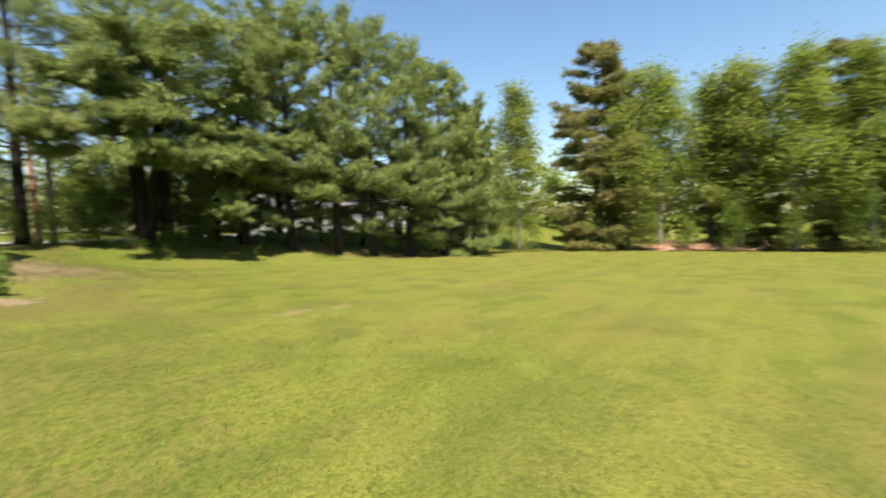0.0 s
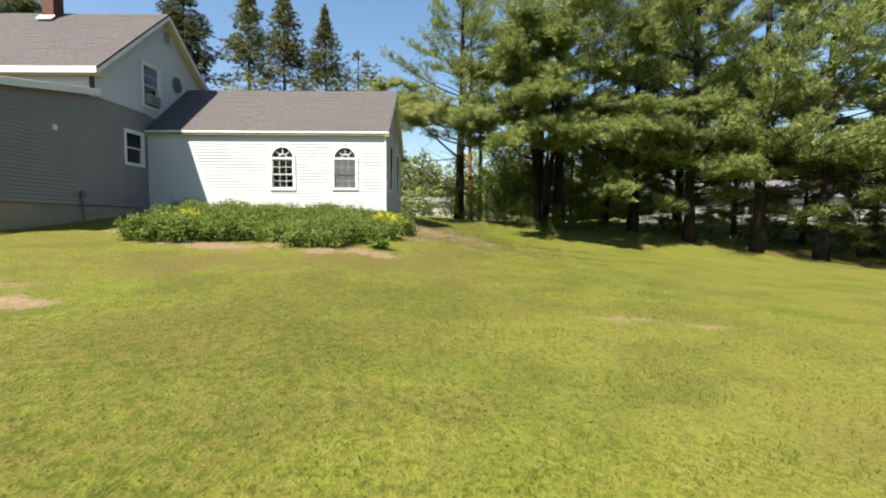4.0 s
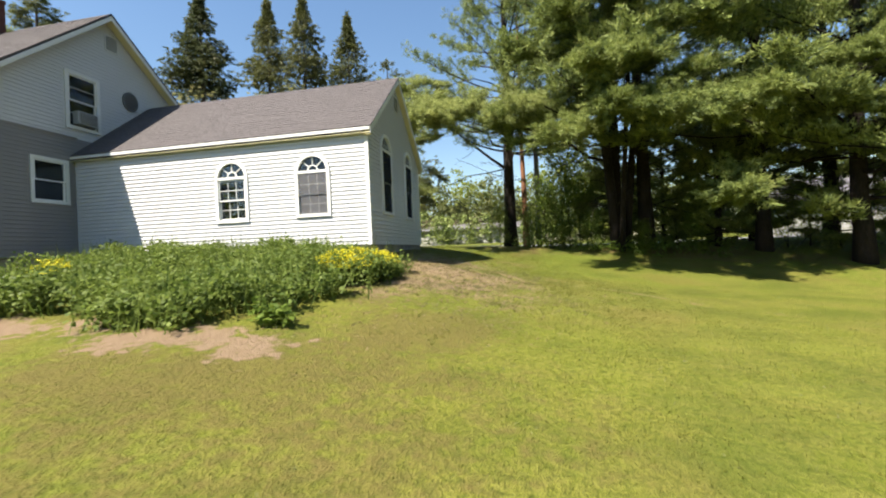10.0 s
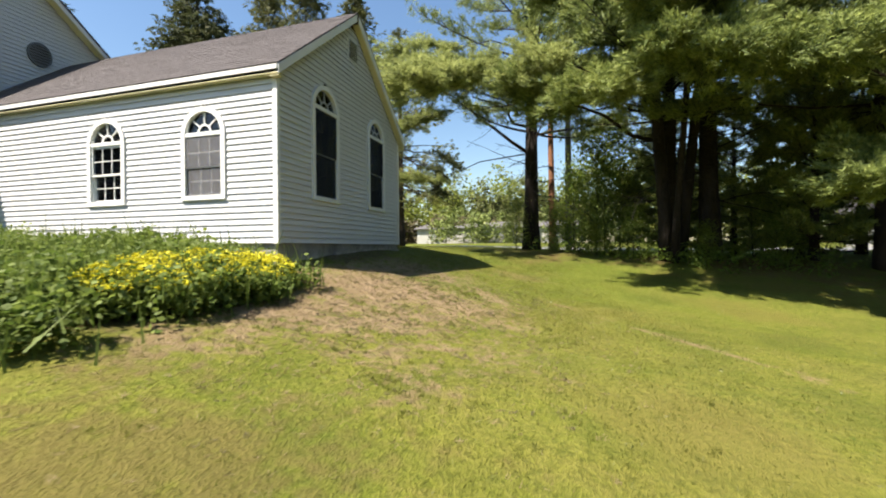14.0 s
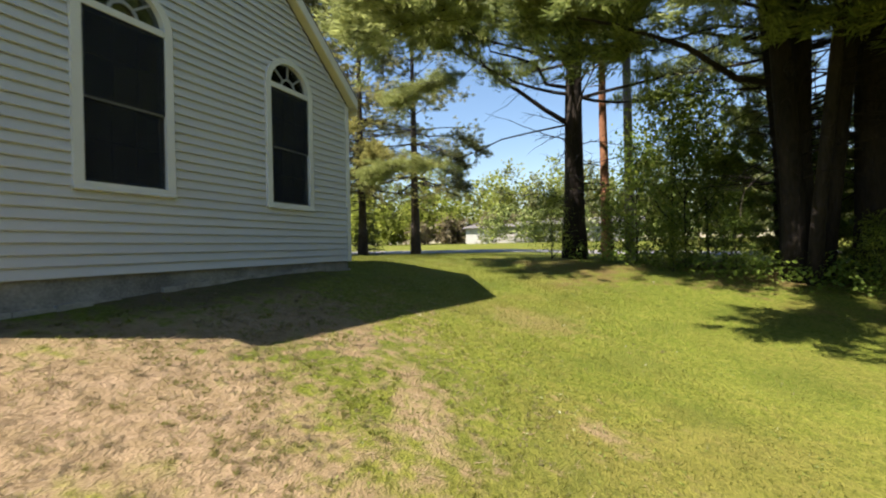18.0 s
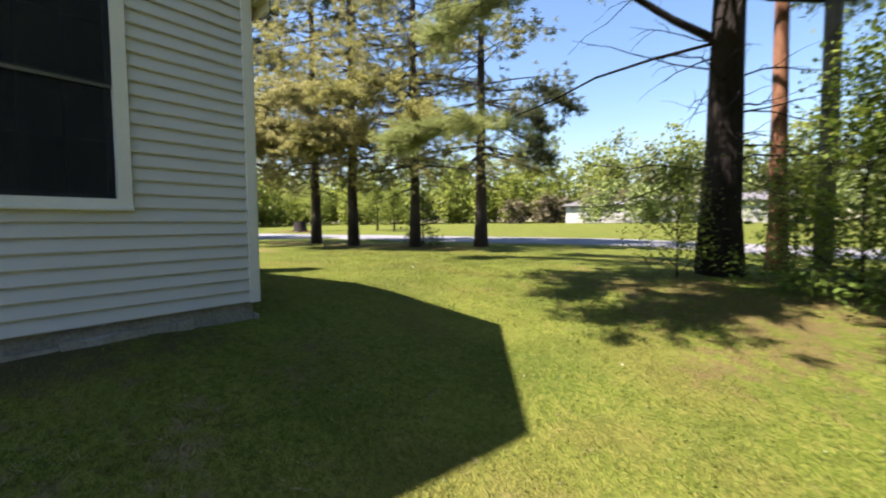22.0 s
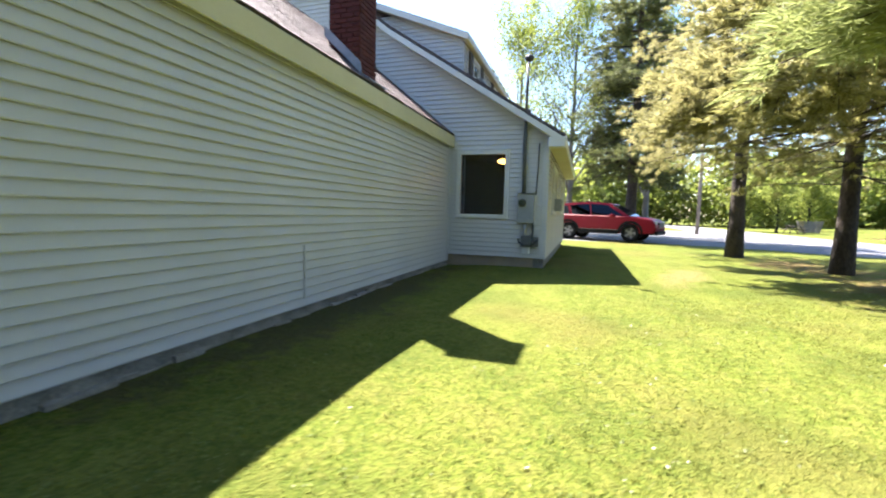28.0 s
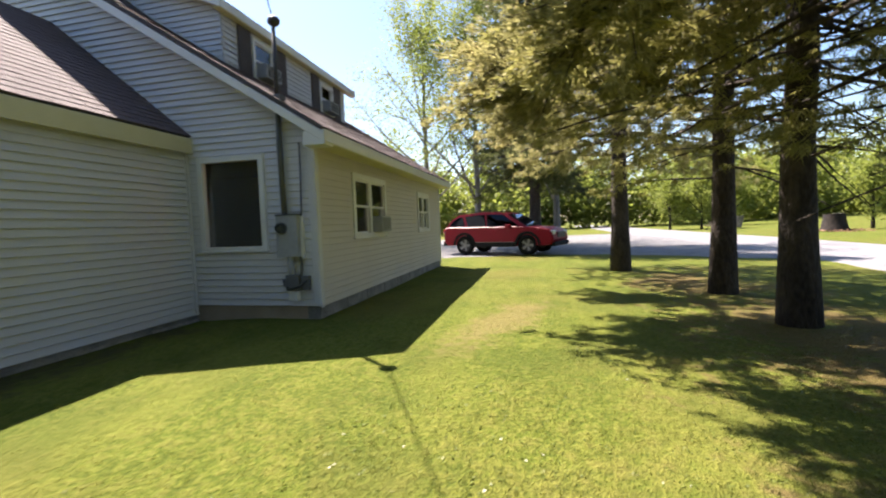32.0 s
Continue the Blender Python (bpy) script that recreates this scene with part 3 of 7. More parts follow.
def course_pieces(z, b, lo, hi, gaps):
    """The pieces of one course of boards, cut round the openings: heights and left and right ends, below and above."""
    out, left = [], (lo[0], hi[0])
    for g in sorted((g for g in gaps if g.z0 < b - 1e-4 and g.top() > z + 1e-4), key=lambda g: g.u0):
        c = (g.u0 + g.u1) / 2
        wa, wb = (g.half(max(z, g.z0)), g.half(b)) if g.arch else ((g.u1 - g.u0) / 2,) * 2
        out.append((z, b, left[0], c - wa, left[1], c - wb))
        left = (c + wa, c + wb)
        if g.z0 > z + 0.004:
            out.append((z, g.z0, c - wa, c + wa, c - wa, c + wa))
        if not g.arch and g.z1 < b - 0.004:
            out.append((g.z1, b, c - wa, c + wa, c - wb, c + wb))
    out.append((z, b, left[0], lo[1], left[1], hi[1]))
    return out


def gap_rect(u0, u1, z0, z1):
    return Gap(u0, u1, z0, z1)


def sided_wall(name, face, z0, z1, span, gaps, label, thick=0.16, skin=SIDING):
    """A wall with a core, and lapped siding boards, each its own piece, cut round its openings."""
    core = bmesh.new()
    wall = new(name)
    tagged(wall, label)
    wall.parent = house
    boards = []
    z = z0
    while z < z1 - 0.004:
        b = min(z + COURSE, z1)
        for y0, y1, l0, r0, l1, r1 in course_pieces(z, b, span(z), span(b), gaps):
            if r0 - l0 < 0.02:
                continue
            if r1 < l1:
                l1 = r1 = (l1 + r1) / 2
            prism([face.at(l0, y0, -thick), face.at(r0, y0, -thick), face.at(r1, y1, -thick), face.at(l1, y1, -thick)], face.n * thick, core)
            boards.append((y0, y1, l0, r0, l1, r1))
        z = b
    me = bpy.data.meshes.new(name)
    core.to_mesh(me)
    core.free()
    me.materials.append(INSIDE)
    new("wall_core", me).parent = wall
    shared = {}
    for z, b, l0, r0, l1, r1 in boards:
        key = (round(r0 - l0, 3), round(l1 - l0, 3), round(r1 - l0, 3), round(b - z, 3))
        if key not in shared:
            bm = bmesh.new()
            u, n, up, h = face.u, face.n, Vector((0, 0, 1)), b - z
            rows = []
            for e0, e1 in ((0, l1 - l0), (r0 - l0, r1 - l0)):
                rows.append([bm.verts.new(u * e + up * hh + n * o) for e, hh, o in ((e0, 0.010, 0.001), (e0, -0.006, 0.021), (e0, 0.003, 0.024), (e1, h, 0.002))])
            A, B = rows
            # The underside face takes the painted lap shade.
            for i in range(3):
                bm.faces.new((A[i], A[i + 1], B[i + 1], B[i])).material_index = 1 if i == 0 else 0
            bm.faces.new(A[::-1])
            bm.faces.new(B)
            bmesh.ops.recalc_face_normals(bm, faces=bm.faces)
            me = bpy.data.meshes.new("siding_board")
            bm.to_mesh(me)
            bm.free()
            me.materials.append(skin)
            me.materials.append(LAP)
            shared[key] = me
        ob = new("siding_board", shared[key])
        ob.location = face.at(l0, z)
        ob.parent = wall
    return wall


def bar(face, u0, u1, z0, z1, d0, d1, material, parent, name, label="", bm=None):
    """A flat bar on a wall's plane, from depth d0 to d1 outward."""
    made = bm or bmesh.new()
    prism([face.at(u0, z0, d0), face.at(u1, z0, d0), face.at(u1, z1, d0), face.at(u0, z1, d0)], face.n * (d1 - d0), made)
    if bm is None:
        bmesh.ops.recalc_face_normals(made, faces=made.faces)
        bmesh.ops.bevel(made, geom=made.edges[:], offset=min(0.004, (d1 - d0) / 4), segments=1, affect="EDGES")
        return part(name, made, material, parent, label)


def ring_arch(face, c, spring, r0, r1, d0, d1, bm, steps=20):
    """Half a ring over an arched window."""
    p = []
    for k in range(steps + 1):
        a = math.pi * k / steps
        row = []
        for r in (r0, r1):
            for d in (d0, d1):
                row.append(bm.verts.new(face.at(c + r * math.cos(a), spring + r * math.sin(a), d)))
        p.append(row)
    for a, b in zip(p, p[1:]):
        for i, j in ((0, 1), (1, 3), (3, 2), (2, 0)):
            bm.faces.new((a[i], a[j], b[j], b[i]))


def pane(face, u0, u1, z0, z1, d, parent, arch=None):
    bm = bmesh.new()
    if arch:
        c, spring, r = arch
        pts = [face.at(c + r * math.cos(math.pi * k / 20), spring + r * math.sin(math.pi * k / 20), d) for k in range(21)]
    else:
        pts = [face.at(u0, z0, d), face.at(u1, z0, d), face.at(u1, z1, d), face.at(u0, z1, d)]
    prism(pts, face.n * 0.005, bm)
    bmesh.ops.recalc_face_normals(bm, faces=bm.faces)
    ob = part("pane", bm, GLASS, parent)
    ob.visible_shadow = False
    return ob


def sash(face, u0, u1, z0, z1, d, material, parent, cols, rows, name, glazing=TRIM):
    """One sash: stiles, rails, thin glazing bars and a pane."""
    bm = bmesh.new()
    s = 0.035
    bar(face, u0, u0 + s, z0, z1, d, d + 0.035, None, None, "", bm=bm)
    bar(face, u1 - s, u1, z0, z1, d, d + 0.035, None, None, "", bm=bm)
    bar(face, u0 + s, u1 - s, z0, z0 + s, d, d + 0.033, None, None, "", bm=bm)
    bar(face, u0 + s, u1 - s, z1 - s, z1, d, d + 0.033, None, None, "", bm=bm)
    bmesh.ops.recalc_face_normals(bm, faces=bm.faces)
    part(name, bm, material, parent)
    for i in range(1, cols):
        u = u0 + s + (u1 - u0 - 2 * s) * i / cols
        bar(face, u - 0.008, u + 0.008, z0 + s, z1 - s, d + 0.014, d + 0.024, glazing, parent, "muntin")
    for i in range(1, rows):
        z = z0 + s + (z1 - z0 - 2 * s) * i / rows
        bar(face, u0 + s, u1 - s, z - 0.008, z + 0.008, d + 0.0145, d + 0.0245, glazing, parent, "muntin")
    pane(face, u0 + s, u1 - s, z0 + s, z1 - s, d + 0.006, parent)


def casing(face, u0, u1, z0, z1, w, parent, sill=True, d=0.045, top=True, material=TRIM):
    """The white trim about an opening, its lining and its sill."""
    bm = bmesh.new()
    bar(face, u0, u0 + w, z0, z1, -0.1, d, None, None, "", bm=bm)
    bar(face, u1 - w, u1, z0, z1, -0.1, d, None, None, "", bm=bm)
    if top:
        bar(face, u0 + w, u1 - w, z1 - w, z1, -0.1, d - 0.002, None, None, "", bm=bm)
    bar(face, u0 + w, u1 - w, z0, z0 + w * 0.8, -0.1, d - 0.002, None, None, "", bm=bm)
    bmesh.ops.recalc_face_normals(bm, faces=bm.faces)
    part("window_frame", bm, material, parent)
    if sill:
        bar(face, u0 - 0.006, u1 + 0.006, z0 - 0.014, z0 + 0.014, 0.0, d + 0.012, material, parent, "window_sill")


def arched_window(face, u0, u1, z0, spring, sash_mat, glazing, rows=2, screen=None):
    win = new("window")
    win.parent = house
    tagged(win, "tall arched sash window with white trim and a sunburst fanlight")
    w, c, r = 0.085, (u0 + u1) / 2, (u1 - u0) / 2
    casing(face, u0, u1, z0, spring, w, win, top=False)
    bm = bmesh.new()
    ring_arch(face, c, spring, r - w, r, -0.1, 0.045, bm)
    bmesh.ops.recalc_face_normals(bm, faces=bm.faces)
    part("arch_trim", bm, TRIM, win)
    bar(face, u0 + w, u1 - w, spring - 0.035, spring + 0.035, -0.1, 0.038, TRIM, win, "transom")
    zm = (z0 + spring) / 2
    sash(face, u0 + w, u1 - w, z0 + w * 0.8, zm + 0.02, -0.055, sash_mat, win, 3, rows, "lower_sash", glazing)
    sash(face, u0 + w, u1 - w, zm - 0.02, spring - 0.035, -0.015, sash_mat, win, 3, rows, "upper_sash", glazing)
    ri = r - w
    if screen:
        bar(face, u0 + w, u1 - w, z0 + w * 0.8, zm, 0.0, 0.004, screen, win, "insect_screen", "grey insect screen over the lower sash")
        bar(face, u0 + w, u1 - w, zm, spring - 0.035, 0.022, 0.026, screen, win, "insect_screen", "grey insect screen over the upper sash")
    bm = bmesh.new()
    ring_arch(face, c, spring + 0.035, ri * 0.30, ri * 0.38, -0.02, 0.0, bm, 12)
    for a in (45, 90, 135):
        ca, sa = math.cos(radians(a)), math.sin(radians(a))
        p0, p1 = (c + ri * 0.36 * ca, spring + 0.035 + ri * 0.36 * sa), (c + ri * 0.99 * ca, spring + 0.0 + ri * 0.99 * sa)
        px, pz = -sa * 0.011, ca * 0.011
        prism([face.at(p0[0] + px, p0[1] + pz, -0.021), face.at(p0[0] - px, p0[1] - pz, -0.021), face.at(p1[0] - px, p1[1] - pz, -0.021), face.at(p1[0] + px, p1[1] + pz, -0.021)], face.n * 0.02, bm)
    bmesh.ops.recalc_face_normals(bm, faces=bm.faces)
    part("sunburst", bm, PLASTIC if glazing is DIMBAR else glazing, win)
    pane(face, 0, 0, 0, 0, -0.03, win, (c, spring, ri))
    return Gap(u0 + 0.02, u1 - 0.02, z0 + 0.01, spring, True)


def hung_window(face, u0, u1, z0, z1, cols=1, rows=1, label="white double-hung sash window", w=0.075, sash_mat=TRIM):
    win = new("window")
    win.parent = house
    tagged(win, label)
    casing(face, u0, u1, z0, z1, w, win)
    zm = (z0 + z1) / 2
    sash(face, u0 + w, u1 - w, z0 + w * 0.8, zm + 0.02, -0.055, sash_mat, win, cols, rows, "lower_sash")
    sash(face, u0 + w, u1 - w, zm - 0.02, z1 - w, -0.015, sash_mat, win, cols, rows, "upper_sash")
    return win, gap_rect(u0 + 0.02, u1 - 0.02, z0 + 0.01, z1 - 0.02)


def air_conditioner(face, u0, u1, z0, z1, deep):
    ac = thing("window_air_conditioner", "off-white air conditioner jutting from a sash window", "air conditioner", "window air conditioners")
    bm = bmesh.new()
    bar(face, u0, u1, z0, z1, -0.05, deep, None, None, "", bm=bm)
    bmesh.ops.recalc_face_normals(bm, faces=bm.faces)
    bmesh.ops.bevel(bm, geom=bm.edges[:], offset=0.012, segments=2, affect="EDGES")
    part("case", bm, PLASTIC, ac)
    for k in range(7):
        z = z0 + 0.05 + (z1 - z0 - 0.1) * k / 6
        bar(face, u0 + 0.04, u1 - 0.04, z - 0.008, z + 0.008, deep, deep + 0.008, DARKMETAL, ac, "grille_slat")
    return ac


def roof_slope(name, a, b, up, run, label, exposure=0.145, deck=0.05, skin=SHINGLE):
    """A shingled slope: eave from a to b, up the slope by run. Courses lap like real shingles."""
    a, b, up = Vector(a), Vector(b), Vector(up).normalized()
    along = (b - a).normalized()
    nrm = along.cross(up).normalized()
    if nrm.z < 0:
        nrm = -nrm
    rng = random.Random(name + label)
    bm = bmesh.new()
    prism([a, b, b + up * run, a + up * run], -nrm * deck, bm)
    bmesh.ops.recalc_face_normals(bm, faces=bm.faces)
    top = part(name, bm, SHINGLE, house, "dark roof edge")
    bm = bmesh.new()
    length = (b - a).length
    s, k = 0.0, 0
    while s < run - 0.01:
        e = min(s + exposure + 0.02, run)
        u, first = 0.0, rng.uniform(0.1, 0.33)
        while u < length - 1e-6:
            v = min(u + (first if u == 0 else 0.33 + rng.uniform(-0.03, 0.03)), length)
            g = 0.004 if v < length else 0
            t = 0.013 + rng.uniform(-0.0025, 0.0025)
            j = rng.uniform(-0.003, 0.003)
            p = [a + along * u + up * (s - 0.015 + j), a + along * (v - g) + up * (s - 0.015 + j), a + along * (v - g) + up * e, a + along * u + up * e]
            q = [p[0] + nrm * t, p[1] + nrm * t, p[2] + nrm * 0.004, p[3] + nrm * 0.004]
            vs = [bm.verts.new(x) for x in q] + [bm.verts.new(p[0] + nrm * 0.001), bm.verts.new(p[1] + nrm * 0.001)]
            bm.faces.new(vs[:4])
            bm.faces.new((vs[4], vs[5], vs[1], vs[0]))
            bm.faces.new((vs[5], vs[2], vs[1]))
            bm.faces.new((vs[4], vs[0], vs[3]))
            u = v
        s += exposure
        k += 1
    sh = part("shingles", bm, skin, top, label)
    tagged(sh, kind="stuff")
    return top


def trim_board(name, a, b, up, h, out, d, material=TRIM, parent=None, label=""):
    """A board from a to b, h high along up and d thick along out."""
    a, b, up, out = Vector(a), Vector(b), Vector(up), Vector(out)
    bm = prism([a, b, b + up * h, a + up * h], out * d)
    bmesh.ops.recalc_face_normals(bm, faces=bm.faces)
    bmesh.ops.bevel(bm, geom=bm.edges[:], offset=min(0.006, d / 3), segments=1, affect="EDGES")
    return part(name, bm, material, parent or house, label)


# annex: 8.45 m long, 5 m wide, gable end facing east
WX, AW = -8.455, 5.0
A = Face((WX, 0, 0), (1, 0, 0), (0, -1, 0))
G = Face((0, 0, 0), (0, 1, 0), (1, 0, 0))
C = Face((0, AW, 0), (-1, 0, 0), (0, 1, 0))
EAVE, PITCH = 2.55, 0.81
gaps = [arched_window(A, 4.345, 5.275, 0.66, 1.78, TRIM, TRIM), arched_window(A, 6.57, 7.49, 0.685, 1.78, SASH, TRIM, screen=SCREEN)]
sided_wall("wall_south", A, -0.06, 2.62, lambda z: (0.0, -WX), gaps, "sunlit light grey lapped siding")
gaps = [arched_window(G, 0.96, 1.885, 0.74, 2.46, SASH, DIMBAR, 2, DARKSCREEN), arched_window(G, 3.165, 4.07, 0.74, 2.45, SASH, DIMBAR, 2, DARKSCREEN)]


def gable_span(z):
    k = max(0.0, (z - 2.62) / PITCH)
    return (k, AW - k)


sided_wall("wall_east", G, -0.06, 2.62 + 2.4 * PITCH, gable_span, gaps, "light grey lapped siding of the gable end")
sided_wall("wall_north", C, -0.06, 2.62, lambda z: (0.0, -WX), [], "long windowless light grey siding in shade")
for u, f in ((-WX - 0.045, A), (-0.02, G), (AW - 0.075, G), (-0.02, C)):
    bar(f, u, u + 0.09, -0.075, 2.62, 0.0, 0.026, TRIM if f is not C else SIDING, house, "corner_board")
bar(C, -WX - 0.06, -WX - 0.005, -0.07, 2.62, 0.0, 0.03, SIDING, house, "corner_board")
# gable vent of the annex
vent = new("gable_vent")
vent.parent = house
tagged(vent, "small louvred vent under the annex gable peak")
bar(G, 2.3, 2.7, 3.85, 4.3, 0.0, 0.03, SIDING, vent, "vent_frame")
for k in range(8):
    bar(G, 2.33, 2.67, 3.88 + 0.05 * k, 3.91 + 0.05 * k, 0.03, 0.045, SASH, vent, "slat")
SOUTH_OVER, NORTH_OVER = 0.13, 0.10


def eave_z(over):
    """The height of the annex roof's plane at an eave that juts out this far."""
    return EAVE + 0.06 + PITCH * (0.29 - over)


for over, y, o, label, skin in ((SOUTH_OVER, -SOUTH_OVER, -1, "grey-brown asphalt shingles in lapped courses", SHINGLE), (NORTH_OVER, AW + NORTH_OVER, 1, "weathered brown-grey asphalt shingles in lapped courses", SHINGLENORTH)):
    ez, run = eave_z(over), (2.5 + over) * math.sqrt(1 + PITCH ** 2)
    roof_slope("roof", (WX, y, ez), (0.16, y, ez), (0, -o, PITCH), run, label, skin=skin)
    # fascia, soffit, rakes and their returns
    trim_board("fascia", (WX + 0.01, y, ez - (0.105 if o < 0 else 0.285)), (0.14, y, ez - (0.105 if o < 0 else 0.285)), (0, 0, 1), 0.078 if o < 0 else 0.245, (0, o, 0), 0.022, TRIM if o < 0 else SOFFIT, label="slim white eaves board" if o < 0 else "eaves board, cream with lawn bounce painted in")
    yi = y - o * (over - 0.03)
    trim_board("soffit", (WX + 0.01, min(y, yi), ez - 0.16), (0.14, min(y, yi), ez - 0.16), (0, 1, 0), over - 0.03, (0, 0, 1), 0.02, SOFFIT, label="boxed soffit, cream with lawn bounce painted in")
    s = Vector((0, -o, PITCH)).normalized()
    trim_board("rake_board", Vector((0.14, y, ez - 0.18)), Vector((0.14, y, ez - 0.18)) + s * (run - 0.05), (0, 0, 1), 0.16, (1, 0, 0), 0.024, TRIM)
    trim_board("rake_soffit", Vector((0.0, y, ez - 0.17)), Vector((0.0, y, ez - 0.17)) + s * (run - 0.08), (1, 0, 0), 0.14, (0, 0, 1), 0.02, SOFFIT)
    trim_board("eave_return", (-0.02, min(y, yi), ez - 0.205), (0.16, min(y, yi), ez - 0.205), (0, 1, 0), over - 0.03, (0, 0, 1), 0.014, SOFFIT)
# concrete footing of the annex and the house
for x0, x1, y0, y1, z0 in ((WX, -0.03, 0.03, 0.25, -1.3), (-0.27, -0.02, 0.03, AW - 0.03, -1.2), (WX, -0.03, AW - 0.26, AW - 0.02, -0.6),
                           (WX - 0.25, WX - 0.03, -5.6, 7.15, -1.6), (-16.5, WX - 0.03, 6.95, 7.16, -0.6), (-16.5, WX - 0.03, -5.62, -5.4, -1.6)):
    bm = box(x0, x1, y0, y1, z0, 0.085 if x1 < WX else -0.064)
    bmesh.ops.subdivide_edges(bm, edges=[e for e in bm.edges if e.calc_length() > 2], cuts=24)
    for v in bm.verts:
        v.co += Vector((noise.noise(v.co * 2.1), noise.noise(v.co * 2.7 + Vector((9, 0, 0))), 0)) * 0.012
    part("foundation", bm, TANWALL if z0 == -1.6 else CONCRETE, house, "beige painted foundation" if z0 == -1.6 else "stained concrete foundation")
rf = random.Random(17)
for way, x0, y0, ln in (("x", WX, AW - 0.03, -WX), ("y", -0.03, 0.0, AW)):
    u = 0.0
    while u < ln - 0.05:
        w = min(rf.uniform(0.12, 0.5), ln - u)
        d, h = rf.uniform(0.02, 0.075), rf.uniform(0.012, 0.05)
        x, y = (x0 + u, y0) if way == "x" else (x0, y0 + u)
        gz = ground(x, y)
        bm = box(x, x + w - 0.004, y, y + d, gz - 0.15, gz + h) if way == "x" else box(x, x + d, y, y + w - 0.004, gz - 0.15, gz + h)
        bmesh.ops.subdivide_edges(bm, edges=[e for e in bm.edges if e.calc_length() > 0.2], cuts=4)
        for v in bm.verts:
            v.co += Vector((noise.noise(v.co * 5.1), noise.noise(v.co * 6.3 + Vector((9, 0, 0))), noise.noise(v.co * 7.7 + Vector((3, 5, 0))))) * 0.022
        if rf.random() < 0.8:
            part("footing_ledge", bm, LEDGE, house, "broken pale mortar ledge")
        else:
            bm.free()
        u += w
bar(C, 3.1, 3.13, 0.02, 0.62, 0.02, 0.035, SIDING, house, "siding_patch_strip")

# annex chimney, brick by brick on its visible faces
cx0, cx1, cy0, cy1 = -5.05, -4.55, 4.38, 4.88
CHIMNEY_TOP = 4.99
chim = new("chimney")
chim.parent = house
tagged(chim, "dark red brick chimney rising through the north roof slope")
part("chimney_core", box(cx0 + 0.012, cx1 - 0.012, cy0 + 0.012, cy1 - 0.012, 2.6, CHIMNEY_TOP - 0.06), MORTAR, chim)
bme = {}


def brick_mesh(lx, ly):
    if (lx, ly) not in bme:
        bm = box(0, lx, 0, ly, 0, 0.058, 0.004)
        me = bpy.data.meshes.new("brick")
        bm.to_mesh(me)
        bm.free()
        me.materials.append(BRICK)
        bme[(lx, ly)] = me
    return bme[(lx, ly)]


z, k = 2.95, 0
while z < CHIMNEY_TOP - 0.12:
    for side in (0, 1):
        u, w = 0.0, (cx1 - cx0 if side == 0 else cy1 - cy0) - 0.01
        first = 0.2 if (k + side) % 2 else 0.095
        while u < w - 0.01:
            ln = min(first if u == 0 else 0.195, w - u)
            roof_z = eave_z(0.0) + PITCH * (AW - cy1)
            if ln > 0.03 and z > roof_z - 0.15:
                ob = new("brick", brick_mesh(round(ln - 0.01, 3), 0.09) if side == 0 else brick_mesh(0.09, round(ln - 0.01, 3)))
                ob.location = (cx1 - u - ln + 0.005, cy1 - 0.084, z) if side == 0 else (cx1 - 0.084, cy1 - u - ln + 0.005, z)
                ob.parent = chim
            u += ln
    z += 0.068
    k += 1
part("chimney_cap", box(cx0 - 0.04, cx1 + 0.04, cy0 - 0.04, cy1 + 0.04, CHIMNEY_TOP - 0.08, CHIMNEY_TOP, 0.01), CONCRETE, chim)
for s in (0, 1):
    zz = eave_z(0.0) + 0.015 + PITCH * (AW - cy1)
    if s == 0:
        bm = prism([(cx0 - 0.05, cy1 + 0.005, zz - 0.03), (cx1 + 0.05, cy1 + 0.005, zz - 0.03), (cx1 + 0.05, cy1 + 0.18, zz - 0.03 - 0.15 * PITCH + 0.02), (cx0 - 0.05, cy1 + 0.18, zz - 0.03 - 0.15 * PITCH + 0.02)], (0, -0.0, 0.02))
    else:
        bm = prism([(cx1 + 0.012, cy1 + 0.05, zz - 0.05), (cx1 + 0.012, cy0 - 0.05, zz - 0.05 + PITCH * 0.7), (cx1 + 0.012, cy0 - 0.05, zz + 0.1 + PITCH * 0.7), (cx1 + 0.012, cy1 + 0.03, zz + 0.12)], (0.012, 0, 0))
    bmesh.ops.recalc_face_normals(bm, faces=bm.faces)
    part("flashing", bm, LEAD, chim, "dull lead flashing")

# main house: gable end facing east behind the annex, with a flared north slope and a shed dormer
M = Face((WX, 0, 0), (0, 1, 0), (1, 0, 0))
PK, PKZ = 1.0, 7.05
WEST = -16.55


def roof_line(y):
    """The underside of the main roof over a place across the house."""
    if y <= PK:
        return PKZ - 0.90 * (PK - y)
    if y <= 3.6:
        return PKZ - 0.78 * (y - PK)
    return PKZ - 0.78 * 2.6 - 0.64 * (y - 3.6)


def main_span(z):
    lo, hi = -5.65, 7.19
    if z > 2.58:
        hi = 3.6 + (PKZ - 0.78 * 2.6 - z) / 0.64 if z < PKZ - 0.78 * 2.6 else PK + (PKZ - z) / 0.78
        hi = min(hi, 7.19)
    if z > 2.62:
        lo = -5.65 + (z - 2.62) / 0.2
        if lo > -2.2:
            lo = -2.2
        if z > PKZ - 0.9 * (PK + 2.2):
            lo = PK - (PKZ - z) / 0.9
    return (lo, max(hi, lo + 0.01))


